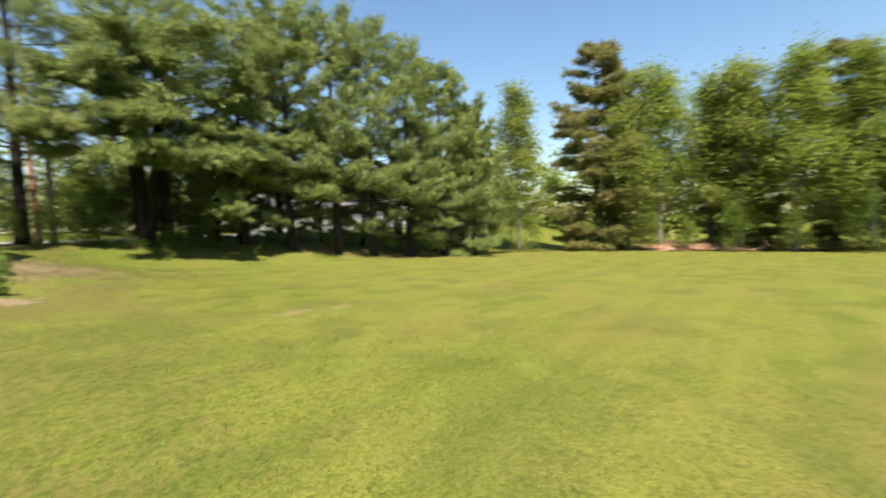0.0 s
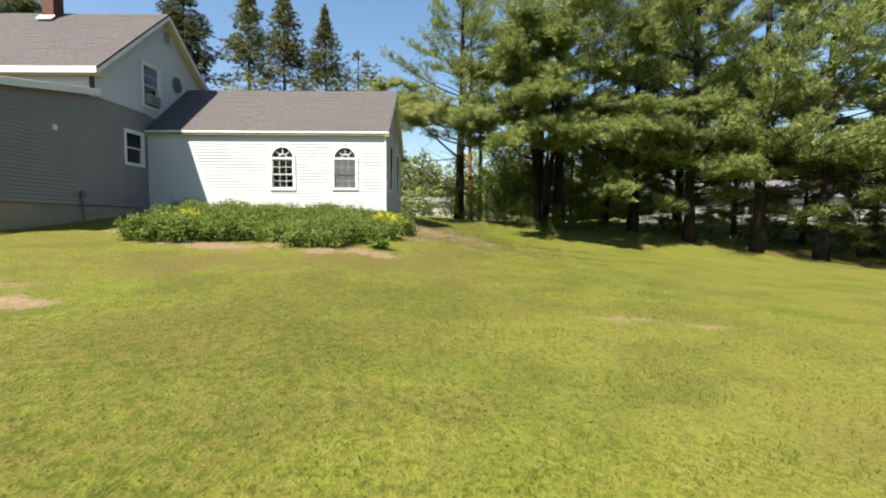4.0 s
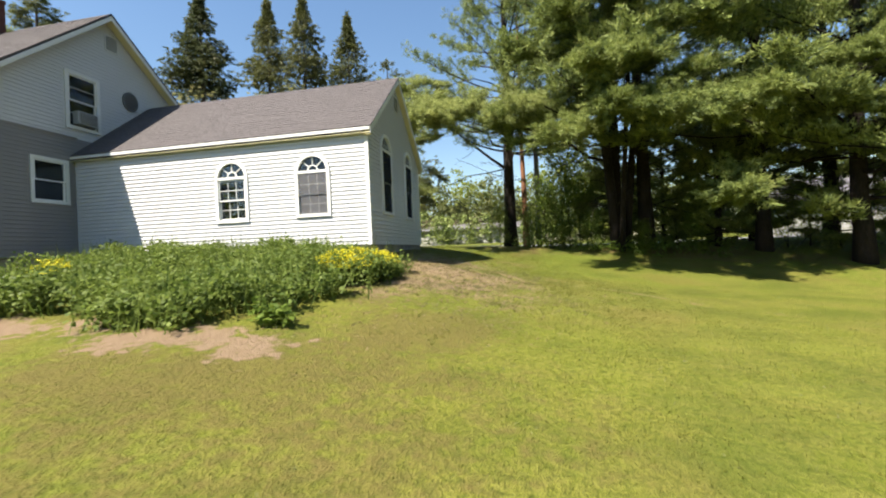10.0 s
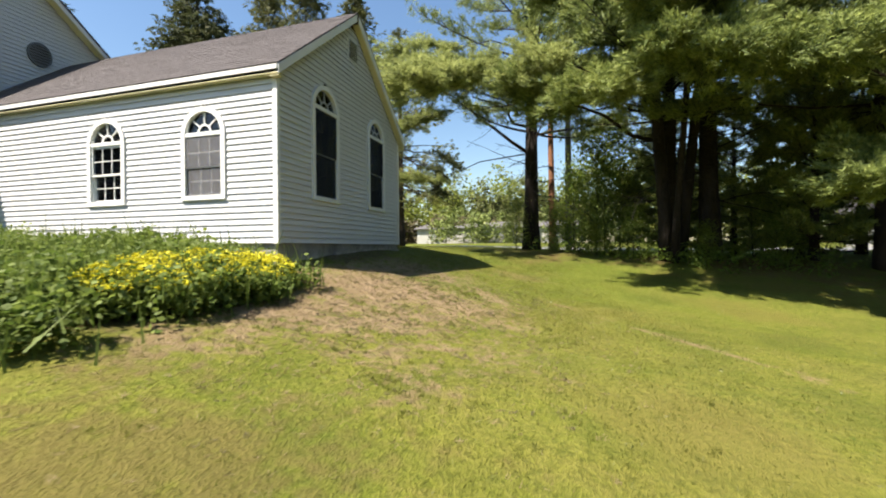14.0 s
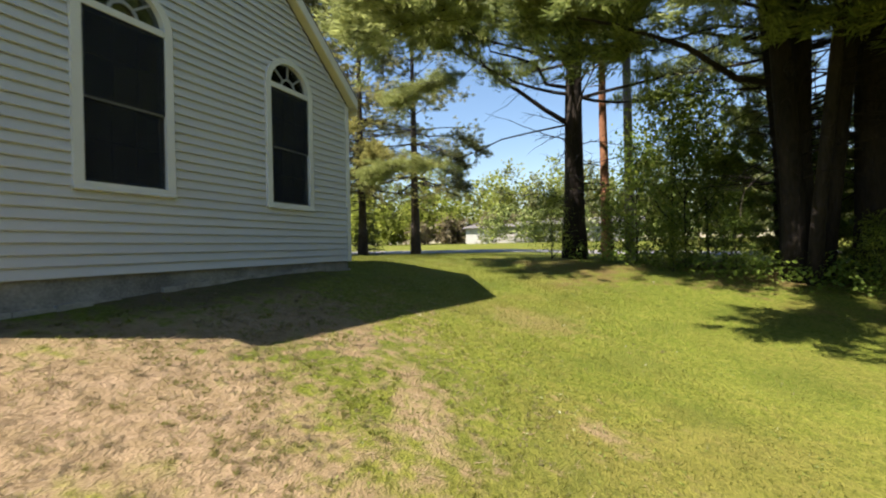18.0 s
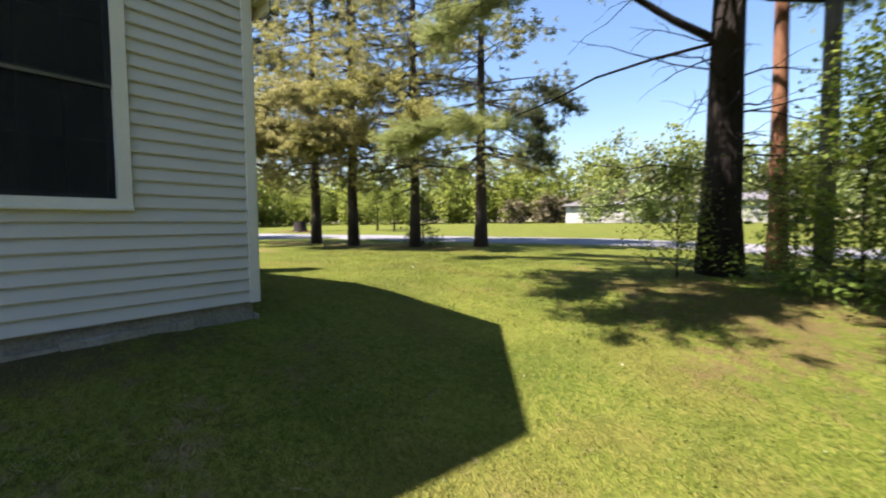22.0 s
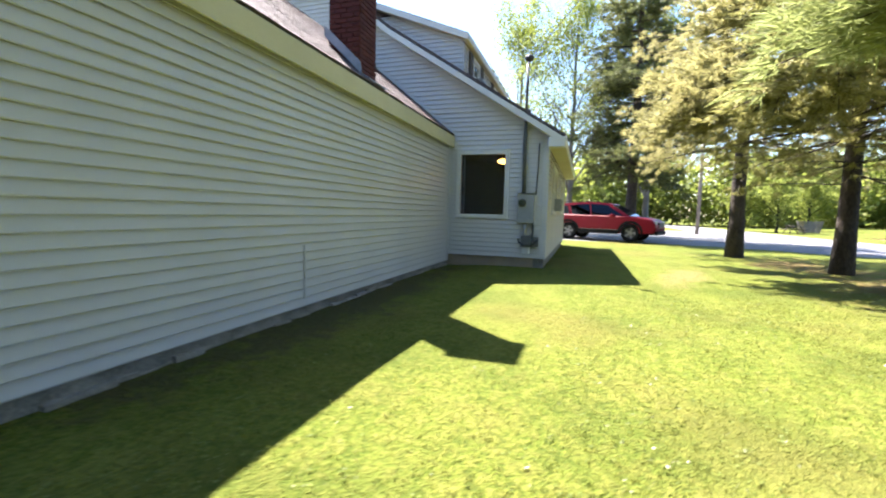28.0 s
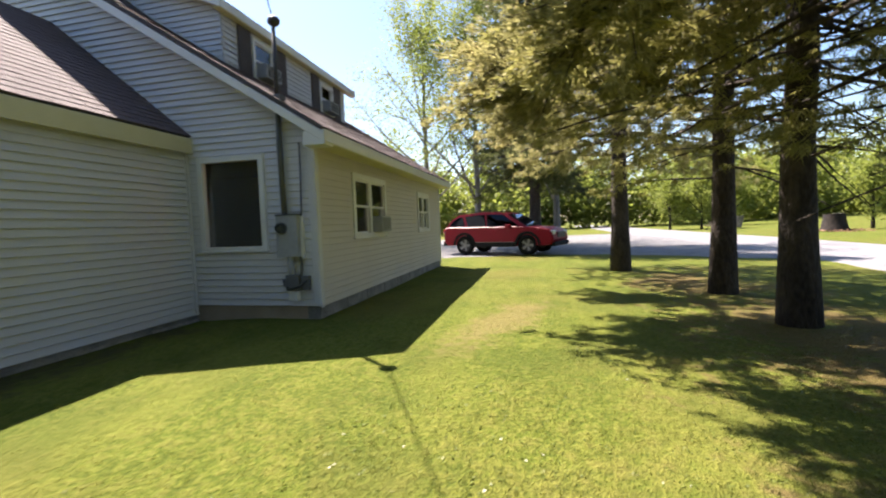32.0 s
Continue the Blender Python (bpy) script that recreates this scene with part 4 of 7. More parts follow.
w1, g1 = hung_window(M, -1.135, -0.2, 1.395, 2.585, 1, 1, "white double-hung sash window in the shaded gable wall", 0.085)
w2, g2 = hung_window(M, -0.22, 0.76, 3.52, 5.12, 1, 2, "white upstairs sash window holding an air conditioner", 0.10)
air_conditioner(M, 0.02, 0.58, 3.66, 4.02, 0.16)
win = new("window")
win.parent = house
tagged(win, "large fixed picture window with a cream frame, dark room behind")
casing(M, 5.20, 6.37, 0.94, 2.41, 0.085, win, True, 0.05)
pane(M, 5.28, 6.29, 1.01, 2.33, -0.03, win)
bar(M, 5.33, 5.37, 1.02, 2.31, -0.06, -0.035, TRIM, win, "inner_stile")
STEP = 32 * COURSE
sided_wall("wall_east", M, 0.0, STEP, lambda z: (main_span(z)[0], 2.5), [g1], "darker taupe-grey lapped siding of the lower gable wall", skin=DULLSIDING)
sided_wall("wall_east", M, 0.09, STEP, lambda z: (2.5, main_span(z)[1]), [gap_rect(5.22, 6.35, 0.96, 2.39)], "light grey lapped siding beside the picture window")
sided_wall("wall_east", M, STEP, 7.0, main_span, [g2], "light grey lapped siding of the upper gable wall, in shade")
bar(M, 7.10, 7.20, 0.08, 2.6, 0.0, 0.027, SIDING, house, "corner_board")
bar(M, -5.67, -5.57, -0.02, 2.62, 0.0, 0.027, TRIM, house, "corner_board", "white corner post of the porch addition")
bm = bmesh.new()
for k in range(3):
    z = 3.25 - 0.028 * k
    bar(M, -2.2 - 0.25 * k * 0.0, 0.05 - k * 0.02, z, z + 0.03, 0.0, 0.045 - 0.01 * k, None, None, "", bm=bm)
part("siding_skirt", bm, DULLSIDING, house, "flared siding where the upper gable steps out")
# oval louvre and peak vent
bm = bmesh.new()
ov = [M.at(1.75 + 0.27 * math.cos(a), 4.83 + 0.30 * math.sin(a), 0.02) for a in (2 * math.pi * k / 24 for k in range(24))]
prism(ov, M.n * 0.04, bm)
bmesh.ops.recalc_face_normals(bm, faces=bm.faces)
oval = part("round_vent", bm, SASH, house, "dark grey round louvred vent in the gable")
for k in range(7):
    z = 4.62 + 0.07 * k
    w = math.sqrt(max(0.0, 1 - ((z - 4.83) / 0.27) ** 2)) * 0.22
    if w > 0.03:
        bar(M, 1.75 - w, 1.75 + w, z - 0.015, z + 0.015, 0.06, 0.075, SHUTTER, oval, "slat")
vent = new("gable_vent")
vent.parent = house
tagged(vent, "louvred vent under the main gable peak")
bar(M, 0.98, 1.38, 6.15, 6.62, 0.02, 0.045, SIDING, vent, "vent_frame")
for k in range(8):
    bar(M, 1.01, 1.35, 6.19 + 0.052 * k, 6.22 + 0.052 * k, 0.045, 0.06, SASH, vent, "slat")
bar(M, -3.72, -3.58, 1.98, 2.12, 0.0, 0.06, TRIM, house, "wall_outlet_cover")
bar(M, -2.95, -2.83, 0.20, 0.38, 0.0, 0.12, SASH, house, "dryer_vent", "grey vent hood on the shaded wall")
part("drain_pipe", tube([M.at(-2.89, 0.22, 0.06), M.at(-2.89, -0.35, 0.07), M.at(-2.86, -0.75, 0.07)], [0.03] * 3, 8), SASH, house, "dark pipe running down to the ground")

# north wall of the main house
N = Face((WX, 7.19, 0), (-1, 0, 0), (0, 1, 0))


def twin_window(u0, u1, z0, z1):
    win = new("window")
    win.parent = house
    tagged(win, "white twin sash window in the north wall")
    casing(N, u0, u1, z0, z1, 0.10, win)
    um, zm = (u0 + u1) / 2, (z0 + z1) / 2
    bar(N, um - 0.045, um + 0.045, z0 + 0.08, z1 - 0.1, -0.1, 0.03, TRIM, win, "mullion")
    for a, b in ((u0 + 0.1, um - 0.045), (um + 0.045, u1 - 0.1)):
        sash(N, a, b, z0 + 0.08, zm + 0.015, -0.055, TRIM, win, 1, 1, "lower_sash")
        sash(N, a, b, zm - 0.015, z1 - 0.1, -0.015, TRIM, win, 1, 1, "upper_sash")
    return gap_rect(u0 + 0.02, u1 - 0.02, z0 + 0.01, z1 - 0.02)


gaps = [twin_window(1.25, 2.92, 1.05, 2.22), twin_window(5.4, 6.62, 1.08, 2.15)]
air_conditioner(N, 2.2, 2.74, 1.14, 1.45, 0.2)
sided_wall("wall_north", N, 0.08, 2.5, lambda z: (0.0, WX - WEST), gaps, "grey siding under the north eaves, tinted warm for lawn bounce", skin=BOUNCESIDING)
bar(N, -0.02, 0.08, 0.06, 2.5, 0.0, 0.027, SIDING, house, "corner_board")
bar(N, WX - WEST - 0.09, WX - WEST, -0.02, 2.5, 0.0, 0.027, SIDING, house, "corner_board")
for k in range(9):
    bar(N, 0.05 + 0.9 * k, 0.93 + 0.9 * k, -0.55, 0.07, -0.06, -0.02, CONCRETE, house, "skirting_panel")

# main roofs
XE, XW = WX + 0.30, WEST - 0.25


def slope(y0, y1, label, skin=SHINGLE):
    """A roof slope between two places across the house, the lower one first."""
    a, b = roof_line(y0) + 0.14, roof_line(y1) + 0.14
    d = Vector((0, y1 - y0, b - a))
    p, q = ((XE, y0, a), (XW, y0, a))
    return roof_slope("roof", p, q, d, d.length, label, skin=skin)


slope(-2.45, PK, "grey asphalt shingles of the main south slope")
slope(3.6, PK, "grey asphalt shingles of the upper north slope")
slope(7.52, 3.6, "brown-grey asphalt shingles of the flared north slope", SHINGLENORTH)
for y0, y1 in ((-2.45, PK), (PK, 3.6), (3.6, 7.52)):
    a, b = Vector((XE - 0.02, y0, roof_line(y0) - 0.07)), Vector((XE - 0.02, y1, roof_line(y1) - 0.07))
    trim_board("rake_board", a, b, (0, 0, 1), 0.14, (1, 0, 0), 0.024, TRIM, label="white rake board")
    trim_board("rake_soffit", a - Vector((0.25, 0, -0.02)), b - Vector((0.25, 0, -0.02)), (1, 0, 0), 0.25, (0, 0, 1), 0.02, SOFFIT)
zn = roof_line(7.52)
trim_board("fascia", (XW, 7.52, zn - 0.06), (XE, 7.52, zn - 0.06), (0, 0, 1), 0.17, (0, 1, 0), 0.022, TRIM, label="white eaves board")
trim_board("soffit", (XW, 7.2, zn - 0.07), (XE - 0.02, 7.2, zn - 0.07), (0, 1, 0), 0.33, (0, 0, 1), 0.02, SOFFIT)
trim_board("eave_box", (XE - 0.27, 7.2, zn - 0.1), (XE + 0.0, 7.2, zn - 0.1), (0, 1, 0), 0.33, (0, 0, 1), 0.2, TRIM)
zs = roof_line(-2.45)
trim_board("fascia", (XW, -2.47, zs - 0.06), (XE, -2.47, zs - 0.06), (0, 0, 1), 0.19, (0, -1, 0), 0.022, TRIM, label="white eaves board")
trim_board("soffit", (XW, -2.46, zs - 0.07), (XE - 0.02, -2.46, zs - 0.07), (0, 1, 0), 0.4, (0, 0, 1), 0.02, SOFFIT)
part("upper_south_wall", box(WEST, WX - 0.17, -2.2, -2.05, 2.7, zs + 0.1), SIDING, house)
part("west_wall", box(WEST, WEST + 0.16, -5.6, 7.1, 0.0, 2.6), SIDING, house)
bm = prism([(WEST + 0.01, -2.2, 2.6), (WEST + 0.01, 7.1, 2.6), (WEST + 0.01, 3.6, roof_line(3.6)), (WEST + 0.01, PK, roof_line(PK)), (WEST + 0.01, -2.2, roof_line(-2.2))], (0.15, 0, 0))
part("west_gable", bm, SIDING, house)
# dormer
D = Face((-9.42, 5.0, 0), (-1, 0, 0), (0, 1, 0))
dz0, dz1 = roof_line(5.0) + 0.05, 5.18
gaps = []
for u in (0.80, 3.45):
    w, g = hung_window(D, u, u + 0.72, 4.22, 5.05, 1, 1, "small white dormer sash window with brown shutters")
    gaps.append(g)
    air_conditioner(D, u + 0.1, u + 0.62, 4.27, 4.55, 0.25)
    for s in (u - 0.42, u + 0.76):
        sh = new("shutter")
        sh.parent = house
        tagged(sh, "dark brown louvred shutter")
        bar(D, s, s + 0.38, 4.16, 5.10, 0.02, 0.045, SHUTTER, sh, "shutter_frame")
        for k in range(16):
            bar(D, s + 0.04, s + 0.34, 4.21 + 0.053 * k, 4.24 + 0.053 * k, 0.045, 0.056, SHUTTER, sh, "slat")
sided_wall("wall_dormer", D, dz0 - 0.06, dz1, lambda z: (0.0, 4.9), gaps, "light grey siding of the dormer front")
DE = Face((-9.42, 5.0, 0), (0, -1, 0), (1, 0, 0))


def cheek_span(z):
    """The dormer's cheek: between the main roof below and the shed roof above."""
    lo = 0.0
    if z > 5.2:
        lo = (z - 5.2) / 0.40
    y = 3.6 + (PKZ - 0.78 * 2.6 + 0.14 - z) / 0.64 if z < PKZ - 0.78 * 2.6 + 0.14 else PK + (PKZ + 0.14 - z) / 0.78
    hi = 5.0 - y
    return (min(lo, hi - 0.005), max(hi, lo + 0.005))


sided_wall("wall_dormer", DE, dz0, 5.2 + 0.40 * 1.9, lambda z: (cheek_span(z)[0], cheek_span(z)[1] + 0.12), [], "light grey siding on the dormer cheek")
roof_slope("roof", (-9.22, 5.13, 5.28), (-14.8, 5.13, 5.28), (0, -1, 0.40), 3.15, "grey shingles of the low dormer roof")
trim_board("fascia", (-14.8, 5.13, 5.13), (-9.22, 5.13, 5.13), (0, 0, 1), 0.15, (0, 1, 0), 0.022, TRIM)
trim_board("soffit", (-14.8, 5.0, 5.12), (-9.22, 5.0, 5.12), (0, 1, 0), 0.14, (0, 0, 1), 0.02, SOFFIT)
s = Vector((0, -1, 0.40)).normalized()
trim_board("rake_board", Vector((-9.24, 5.13, 5.13)), Vector((-9.24, 5.13, 5.13)) + s * 2.8, (0, 0, 1), 0.15, (1, 0, 0), 0.022, TRIM)
trim_board("rake_soffit", Vector((-9.42, 5.13, 5.14)), Vector((-9.42, 5.13, 5.14)) + s * 2.8, (1, 0, 0), 0.2, (0, 0, 1), 0.02, SOFFIT)
# main chimney
mc = new("chimney")
mc.parent = house
tagged(mc, "red brick chimney on the main ridge with a pale flashing collar")
part("brick_shaft", box(-12.47, -12.05, 0.52, 0.96, 6.2, 8.06, 0.01), BRICKFAR, mc)
part("chimney_cap", box(-12.49, -12.03, 0.50, 0.98, 8.02, 8.13, 0.01), BRICKFAR, mc)
part("flashing", prism([(-12.54, 0.34, 6.68), (-11.98, 0.34, 6.68), (-11.98, 0.53, 6.88), (-12.54, 0.53, 6.88)], (0, -0.02, 0.03)), TRIM, mc)

# porch addition, south side
P = Face((WX, -5.65, 0), (-1, 0, 0), (0, -1, 0))
w, g = hung_window(P, 1.15, 2.1, 1.05, 2.25, 3, 2, "white sash window of the porch addition")
sided_wall("wall_south", P, 0.0, 2.6, lambda z: (0.0, WX - WEST), [g], "sunlit light grey siding behind the deck")
roof_slope("roof", (XE - 0.1, -5.98, 2.72), (XW, -5.98, 2.72), (0, 1, 0.2), 3.85, "low shingle roof of the porch addition")
trim_board("fascia", (XW, -6.0, 2.56), (XE - 0.1, -6.0, 2.56), (0, 0, 1), 0.17, (0, -1, 0), 0.022, TRIM)
trim_board("soffit", (XW, -5.98, 2.55), (XE - 0.12, -5.98, 2.55), (0, 1, 0), 0.34, (0, 0, 1), 0.02, SOFFIT)
s = Vector((0, 1, 0.2)).normalized()
trim_board("rake_board", Vector((XE - 0.12, -6.0, 2.54)), Vector((XE - 0.12, -6.0, 2.54)) + s * 3.85, (0, 0, 1), 0.19, (1, 0, 0), 0.024, TRIM)
bm = tube([(WX + 0.07, -5.72, 2.55), (WX + 0.07, -5.72, 0.2), (WX + 0.12, -5.75, -0.55)], [0.038] * 3, 8)
part("downspout", bm, TRIM, house, "white downspout at the porch corner")

# unseen interior floors, ceilings and back wall close the rooms; near-black for their dimness
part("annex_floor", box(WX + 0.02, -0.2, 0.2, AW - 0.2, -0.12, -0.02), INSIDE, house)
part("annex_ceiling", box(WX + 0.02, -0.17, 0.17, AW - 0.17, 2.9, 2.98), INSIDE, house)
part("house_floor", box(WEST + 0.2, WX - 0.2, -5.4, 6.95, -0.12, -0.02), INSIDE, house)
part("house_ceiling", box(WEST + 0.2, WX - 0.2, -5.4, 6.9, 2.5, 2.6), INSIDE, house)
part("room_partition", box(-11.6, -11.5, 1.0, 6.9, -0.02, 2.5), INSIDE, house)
lampo = thing("ceiling_lamp", "glowing warm ceiling lamp in the room behind the picture window", "lamp", at=(-9.4, 6.05, 2.28))
bm = bmesh.new()
bmesh.ops.create_uvsphere(bm, u_segments=14, v_segments=8, radius=0.13)
for v in bm.verts:
    v.co.z *= 0.5
part("globe", bm, BULB, lampo, "warm glowing glass", True)
part("stem", tube([(0, 0, 0.05), (0, 0, 0.22)], [0.015, 0.015], 6), DARKMETAL, lampo)

# electric meter, conduit and mast on the gable wall
meter = thing("electric_meter", "grey electric meter with boxes and conduit on the siding", "meter")
bar(M, 6.60, 6.95, 0.84, 1.46, 0.02, 0.15, PLASTIC, meter, "meter_box", "weathered grey steel meter cabinet")
bar(M, 6.595, 6.955, 1.455, 1.475, 0.01, 0.17, GALV, meter, "box_lid")
bar(M, 6.95, 6.985, 0.80, 1.44, 0.02, 0.07, TRIM, meter, "riser_cover", "pale plastic riser cover")
bm = bmesh.new()
bmesh.ops.create_cone(bm, cap_ends=True, segments=20, radius1=0.075, radius2=0.065, depth=0.10)
bmesh.ops.transform(bm, matrix=Matrix.Translation(M.at(6.70, 1.27, 0.19)) @ Matrix.Rotation(radians(90), 4, "Y"), verts=bm.verts)
part("meter_dial", bm, GLASS, meter, "round glass meter")
bm = bmesh.new()
bmesh.ops.create_cone(bm, cap_ends=True, segments=20, radius1=0.088, radius2=0.088, depth=0.03)
bmesh.ops.transform(bm, matrix=Matrix.Translation(M.at(6.70, 1.27, 0.155)) @ Matrix.Rotation(radians(90), 4, "Y"), verts=bm.verts)
part("dial_collar", bm, GALV, meter)
part("conduit", tube([M.at(6.77, 0.86, 0.07), M.at(6.77, 0.66, 0.07), M.at(6.78, 0.5, 0.08)], [0.05] * 3, 10), PLASTIC, meter, "pale grey conduit stub", True)
part("conduit", tube([M.at(6.93, 0.84, 0.06), M.at(6.94, 0.62, 0.07), M.at(6.90, 0.45, 0.08)], [0.022] * 3, 8), GALV, meter, "", True)
bar(M, 6.70, 6.92, 0.33, 0.57, 0.02, 0.14, SASH, meter, "junction_box", "dark junction box")
bar(M, 6.94, 7.06, 0.34, 0.55, 0.02, 0.10, SASH, meter, "junction_box", "dark junction box")
part("hose", tube([M.at(6.62, 0.50, 0.05), M.at(6.66, 0.42, 0.10), M.at(6.78, 0.36, 0.16), M.at(6.95, 0.40, 0.14), M.at(7.05, 0.50, 0.08)], [0.018] * 5, 6), DARKMETAL, meter, "black cable loop", True)
bar(M, 6.73, 6.87, 0.18, 0.33, 0.02, 0.12, TRIM, meter, "utility_box", "small white utility box")
part("cable", tube([M.at(6.97, 1.44, 0.05), M.at(6.99, 2.0, 0.05), M.at(7.0, 2.52, 0.06)], [0.012] * 3, 6), DARKMETAL, meter)
mast = thing("service_mast", "grey steel service mast rising through the eaves, with a weatherhead", "mast")
part("conduit", tube([M.at(6.72, 1.47, 0.09), M.at(6.70, 2.5, 0.09), M.at(6.70, 2.98, 0.085)], [0.042, 0.04, 0.036], 10), GALV, mast, smooth=True)
part("mast_pipe", tube([M.at(6.70, 2.97, 0.085), M.at(6.70, 4.24, 0.08)], [0.032, 0.028], 10), DARKMETAL, mast, "dark steel pipe above the roof", True)
bm = bmesh.new()
bmesh.ops.create_uvsphere(bm, u_segments=12, v_segments=8, radius=0.085)
bmesh.ops.transform(bm, matrix=Matrix.Translation(M.at(6.72, 4.27, 0.09)) @ Matrix.Diagonal((1, 1.1, 0.9, 1)), verts=bm.verts)
part("weatherhead", bm, DARKMETAL, mast, "black weatherhead", True)
part("roof_boot", box(WX + 0.0, WX + 0.16, 6.6, 6.8, roof_line(6.7) + 0.10, roof_line(6.7) + 0.18, 0.02), GALV, mast)
def sag(a, b, d, steps=14):
    a, b = Vector(a), Vector(b)
    return [a.lerp(b, k / steps) - Vector((0, 0, d * 4 * (k / steps) * (1 - k / steps))) for k in range(steps + 1)]


part("service_wire", tube(sag(M.at(6.75, 4.25, 0.15), (4.4, 13.1, 6.3), 0.35), [0.008] * 15, 5), DARKMETAL, mast)


# ---- trees ----
def arm(start, way, length, rise, rng, steps=5):
    """A limb's centre line, bending up or down as it goes."""
    p, d, out = np.array(start, float), unit(np.array(way, float)), []
    for k in range(steps + 1):
        out.append(tuple(p))
        d = unit(d + (rng.normal(0, 0.05), rng.normal(0, 0.05), rise / steps + rng.normal(0, 0.03)))
        p = p + d * length / steps
    return out


def grown_trunk(h, r, rng, lean=0.02, flare=1.35, steps=14):
    pts, rad = [], []
    x = y = 0.0
    for k in range(steps + 1):
        t = k / steps
        pts.append((x, y, h * t - (0.35 if k == 0 else 0)))
        rad.append(r * ((1 - t) ** 0.8 * 0.97 + 0.03) * (flare if k == 0 else 1.08 if k == 1 else 1))
        x += rng.normal(0, lean) * h / steps
        y += rng.normal(0, lean) * h / steps
    return pts, rad


def on_line(pts, t):
    i = min(int(t * (len(pts) - 1)), len(pts) - 2)
    f = t * (len(pts) - 1) - i
    return np.array(pts[i]) * (1 - f) + np.array(pts[i + 1]) * f


def conifer(name, label, seed, h, r, bare, reach, whorls, droop, needle, bark, per=18, length=0.3, width=0.02, dens=5.0, dead=6, group="", profile=0.75, inner=0.30, rough_tip=0.25, top=None, top_from=0.5, hang=0.0):
    """A conifer: trunk, limbs in whorls, and needle sprays along the limbs and their side twigs."""
    rng = np.random.default_rng(seed)
    tree = thing(name, label, "tree", group)
    tp, tr = grown_trunk(h, r, rng)
    part("trunk", tube(tp, tr, 12), bark, tree, "", True)
    limbs = bmesh.new()
    cs, ds = [], []
    for w in range(whorls):
        t = bare + (1 - bare) * (w + rng.uniform(-0.35, 0.35)) / whorls
        t = min(max(t, bare * 0.9), 0.985)
        base = on_line(tp, t)
        f = (t - bare) / (1 - bare)
        high = top is not None and top_from < 0.6 and t > top_from + 0.06
        for b in range(rng.integers(4, 7) + (3 if high else 0)):
            a = rng.uniform(0, 2 * math.pi)
            ln = reach * (max(0.0, 1 - f) ** profile * 0.95 + (0.03 if top else 0.08)) * rng.uniform(0.65, 1.15) * (0.75 + 0.25 * min(1, f * 6))
            ln *= min(1.0, 0.12 + 5.0 * (1 - f)) if top else 1.0
            way = (math.cos(a), math.sin(a), droop[0] + (droop[1] - droop[0]) * f + rng.normal(0, 0.08))
            line = arm(base, way, ln, droop[2], rng)
            rr = max(0.012, tr[min(int(t * 14), 13)] * 0.26)
            tube(line, [rr * (1 - 0.85 * k / 5) for k in range(6)], 4, limbs, False)
            count, start = (max(6, int(ln * dens * 1.6)), 0.08) if high else (max(2, int(ln * dens)), inner)
            for k in range(count):
                u = start + (1 - start) * (k + rng.uniform(0, 1)) / count
                p = on_line(line, min(u, 0.999))
                d = unit(on_line(line, min(u + 0.05, 0.999)) - on_line(line, max(u - 0.05, 0)) + 1e-6)
                side = unit(np.cross(d, (0, 0, 1)))
                sp = (1 - u) * ln * 0.38 + (0.12 + rough_tip * rng.uniform(0, 1)) * min(1.0, 0.15 + 2.5 * (1 - f))
                for s in (-1, 1):
                    q = p + side * s * sp * rng.uniform(0.15, 1.0) + (0, 0, rng.normal(0, 0.08) - 0.05 * sp)
                    cs.append(q + rng.normal(0, 0.12, 3) * min(1.0, 0.3 + 2.0 * (1 - f)) - (0, 0, hang * rng.uniform(0, 1) ** 1.5))
                    ds.append(unit(d * 0.8 + side * s * 0.7 + (0, 0, (0.15 if droop[2] > 0 else -0.15) - 2.2 * hang * rng.uniform(0, 1))))
    for k in range(16 if top else 0):
        cs.append(on_line(tp, rng.uniform(0.95, 0.999)) + rng.normal(0, 0.03, 3))
        ds.append(unit(rng.normal(0, 0.5, 3) + (0, 0, 0.8)))
    for k in range(dead):
        t = bare * rng.uniform(0.65, 1.0 if dead < 40 else 2.2)
        a = rng.uniform(0, 2 * math.pi)
        line = arm(on_line(tp, t), (math.cos(a), math.sin(a), rng.uniform(-0.3, 0.15)), reach * rng.uniform(0.15, 0.55), -0.2, rng)
        tube(line, [0.02, 0.017, 0.014, 0.011, 0.008, 0.004], 4, limbs, False)
    tagged(part("branchwork", limbs, bark, tree), kind="stuff")
    cs, ds = np.array(cs), np.array(ds)
    low = cs[:, 2] + rng.normal(0, 0.6, len(cs)) < h * (top_from if top else 9)
    for name_, pick, mat in (("crown", low, needle), ("crown_top", ~low, top)):
        if pick.any():
            k, w = (per, width) if mat is needle else (max(10, per // 3), width * 3.4)
            v, fc = tufts(cs[pick], ds[pick], k, length * (1 if mat is needle else 1.25), w, 0.55, rng)
            cloud(name_, v, fc, mat, tree)
    return tree


def crooked(start, way, length, rng, steps=7):
    """A dead limb's centre line, kinked at every joint."""
    p, d, out = np.array(start, float), unit(np.array(way, float)), []
    for k in range(steps + 1):
        out.append(tuple(p))
        d = unit(d + rng.normal(0, 0.17, 3) - (0, 0, 0.02 * k))
        p = p + d * length / steps
    return out


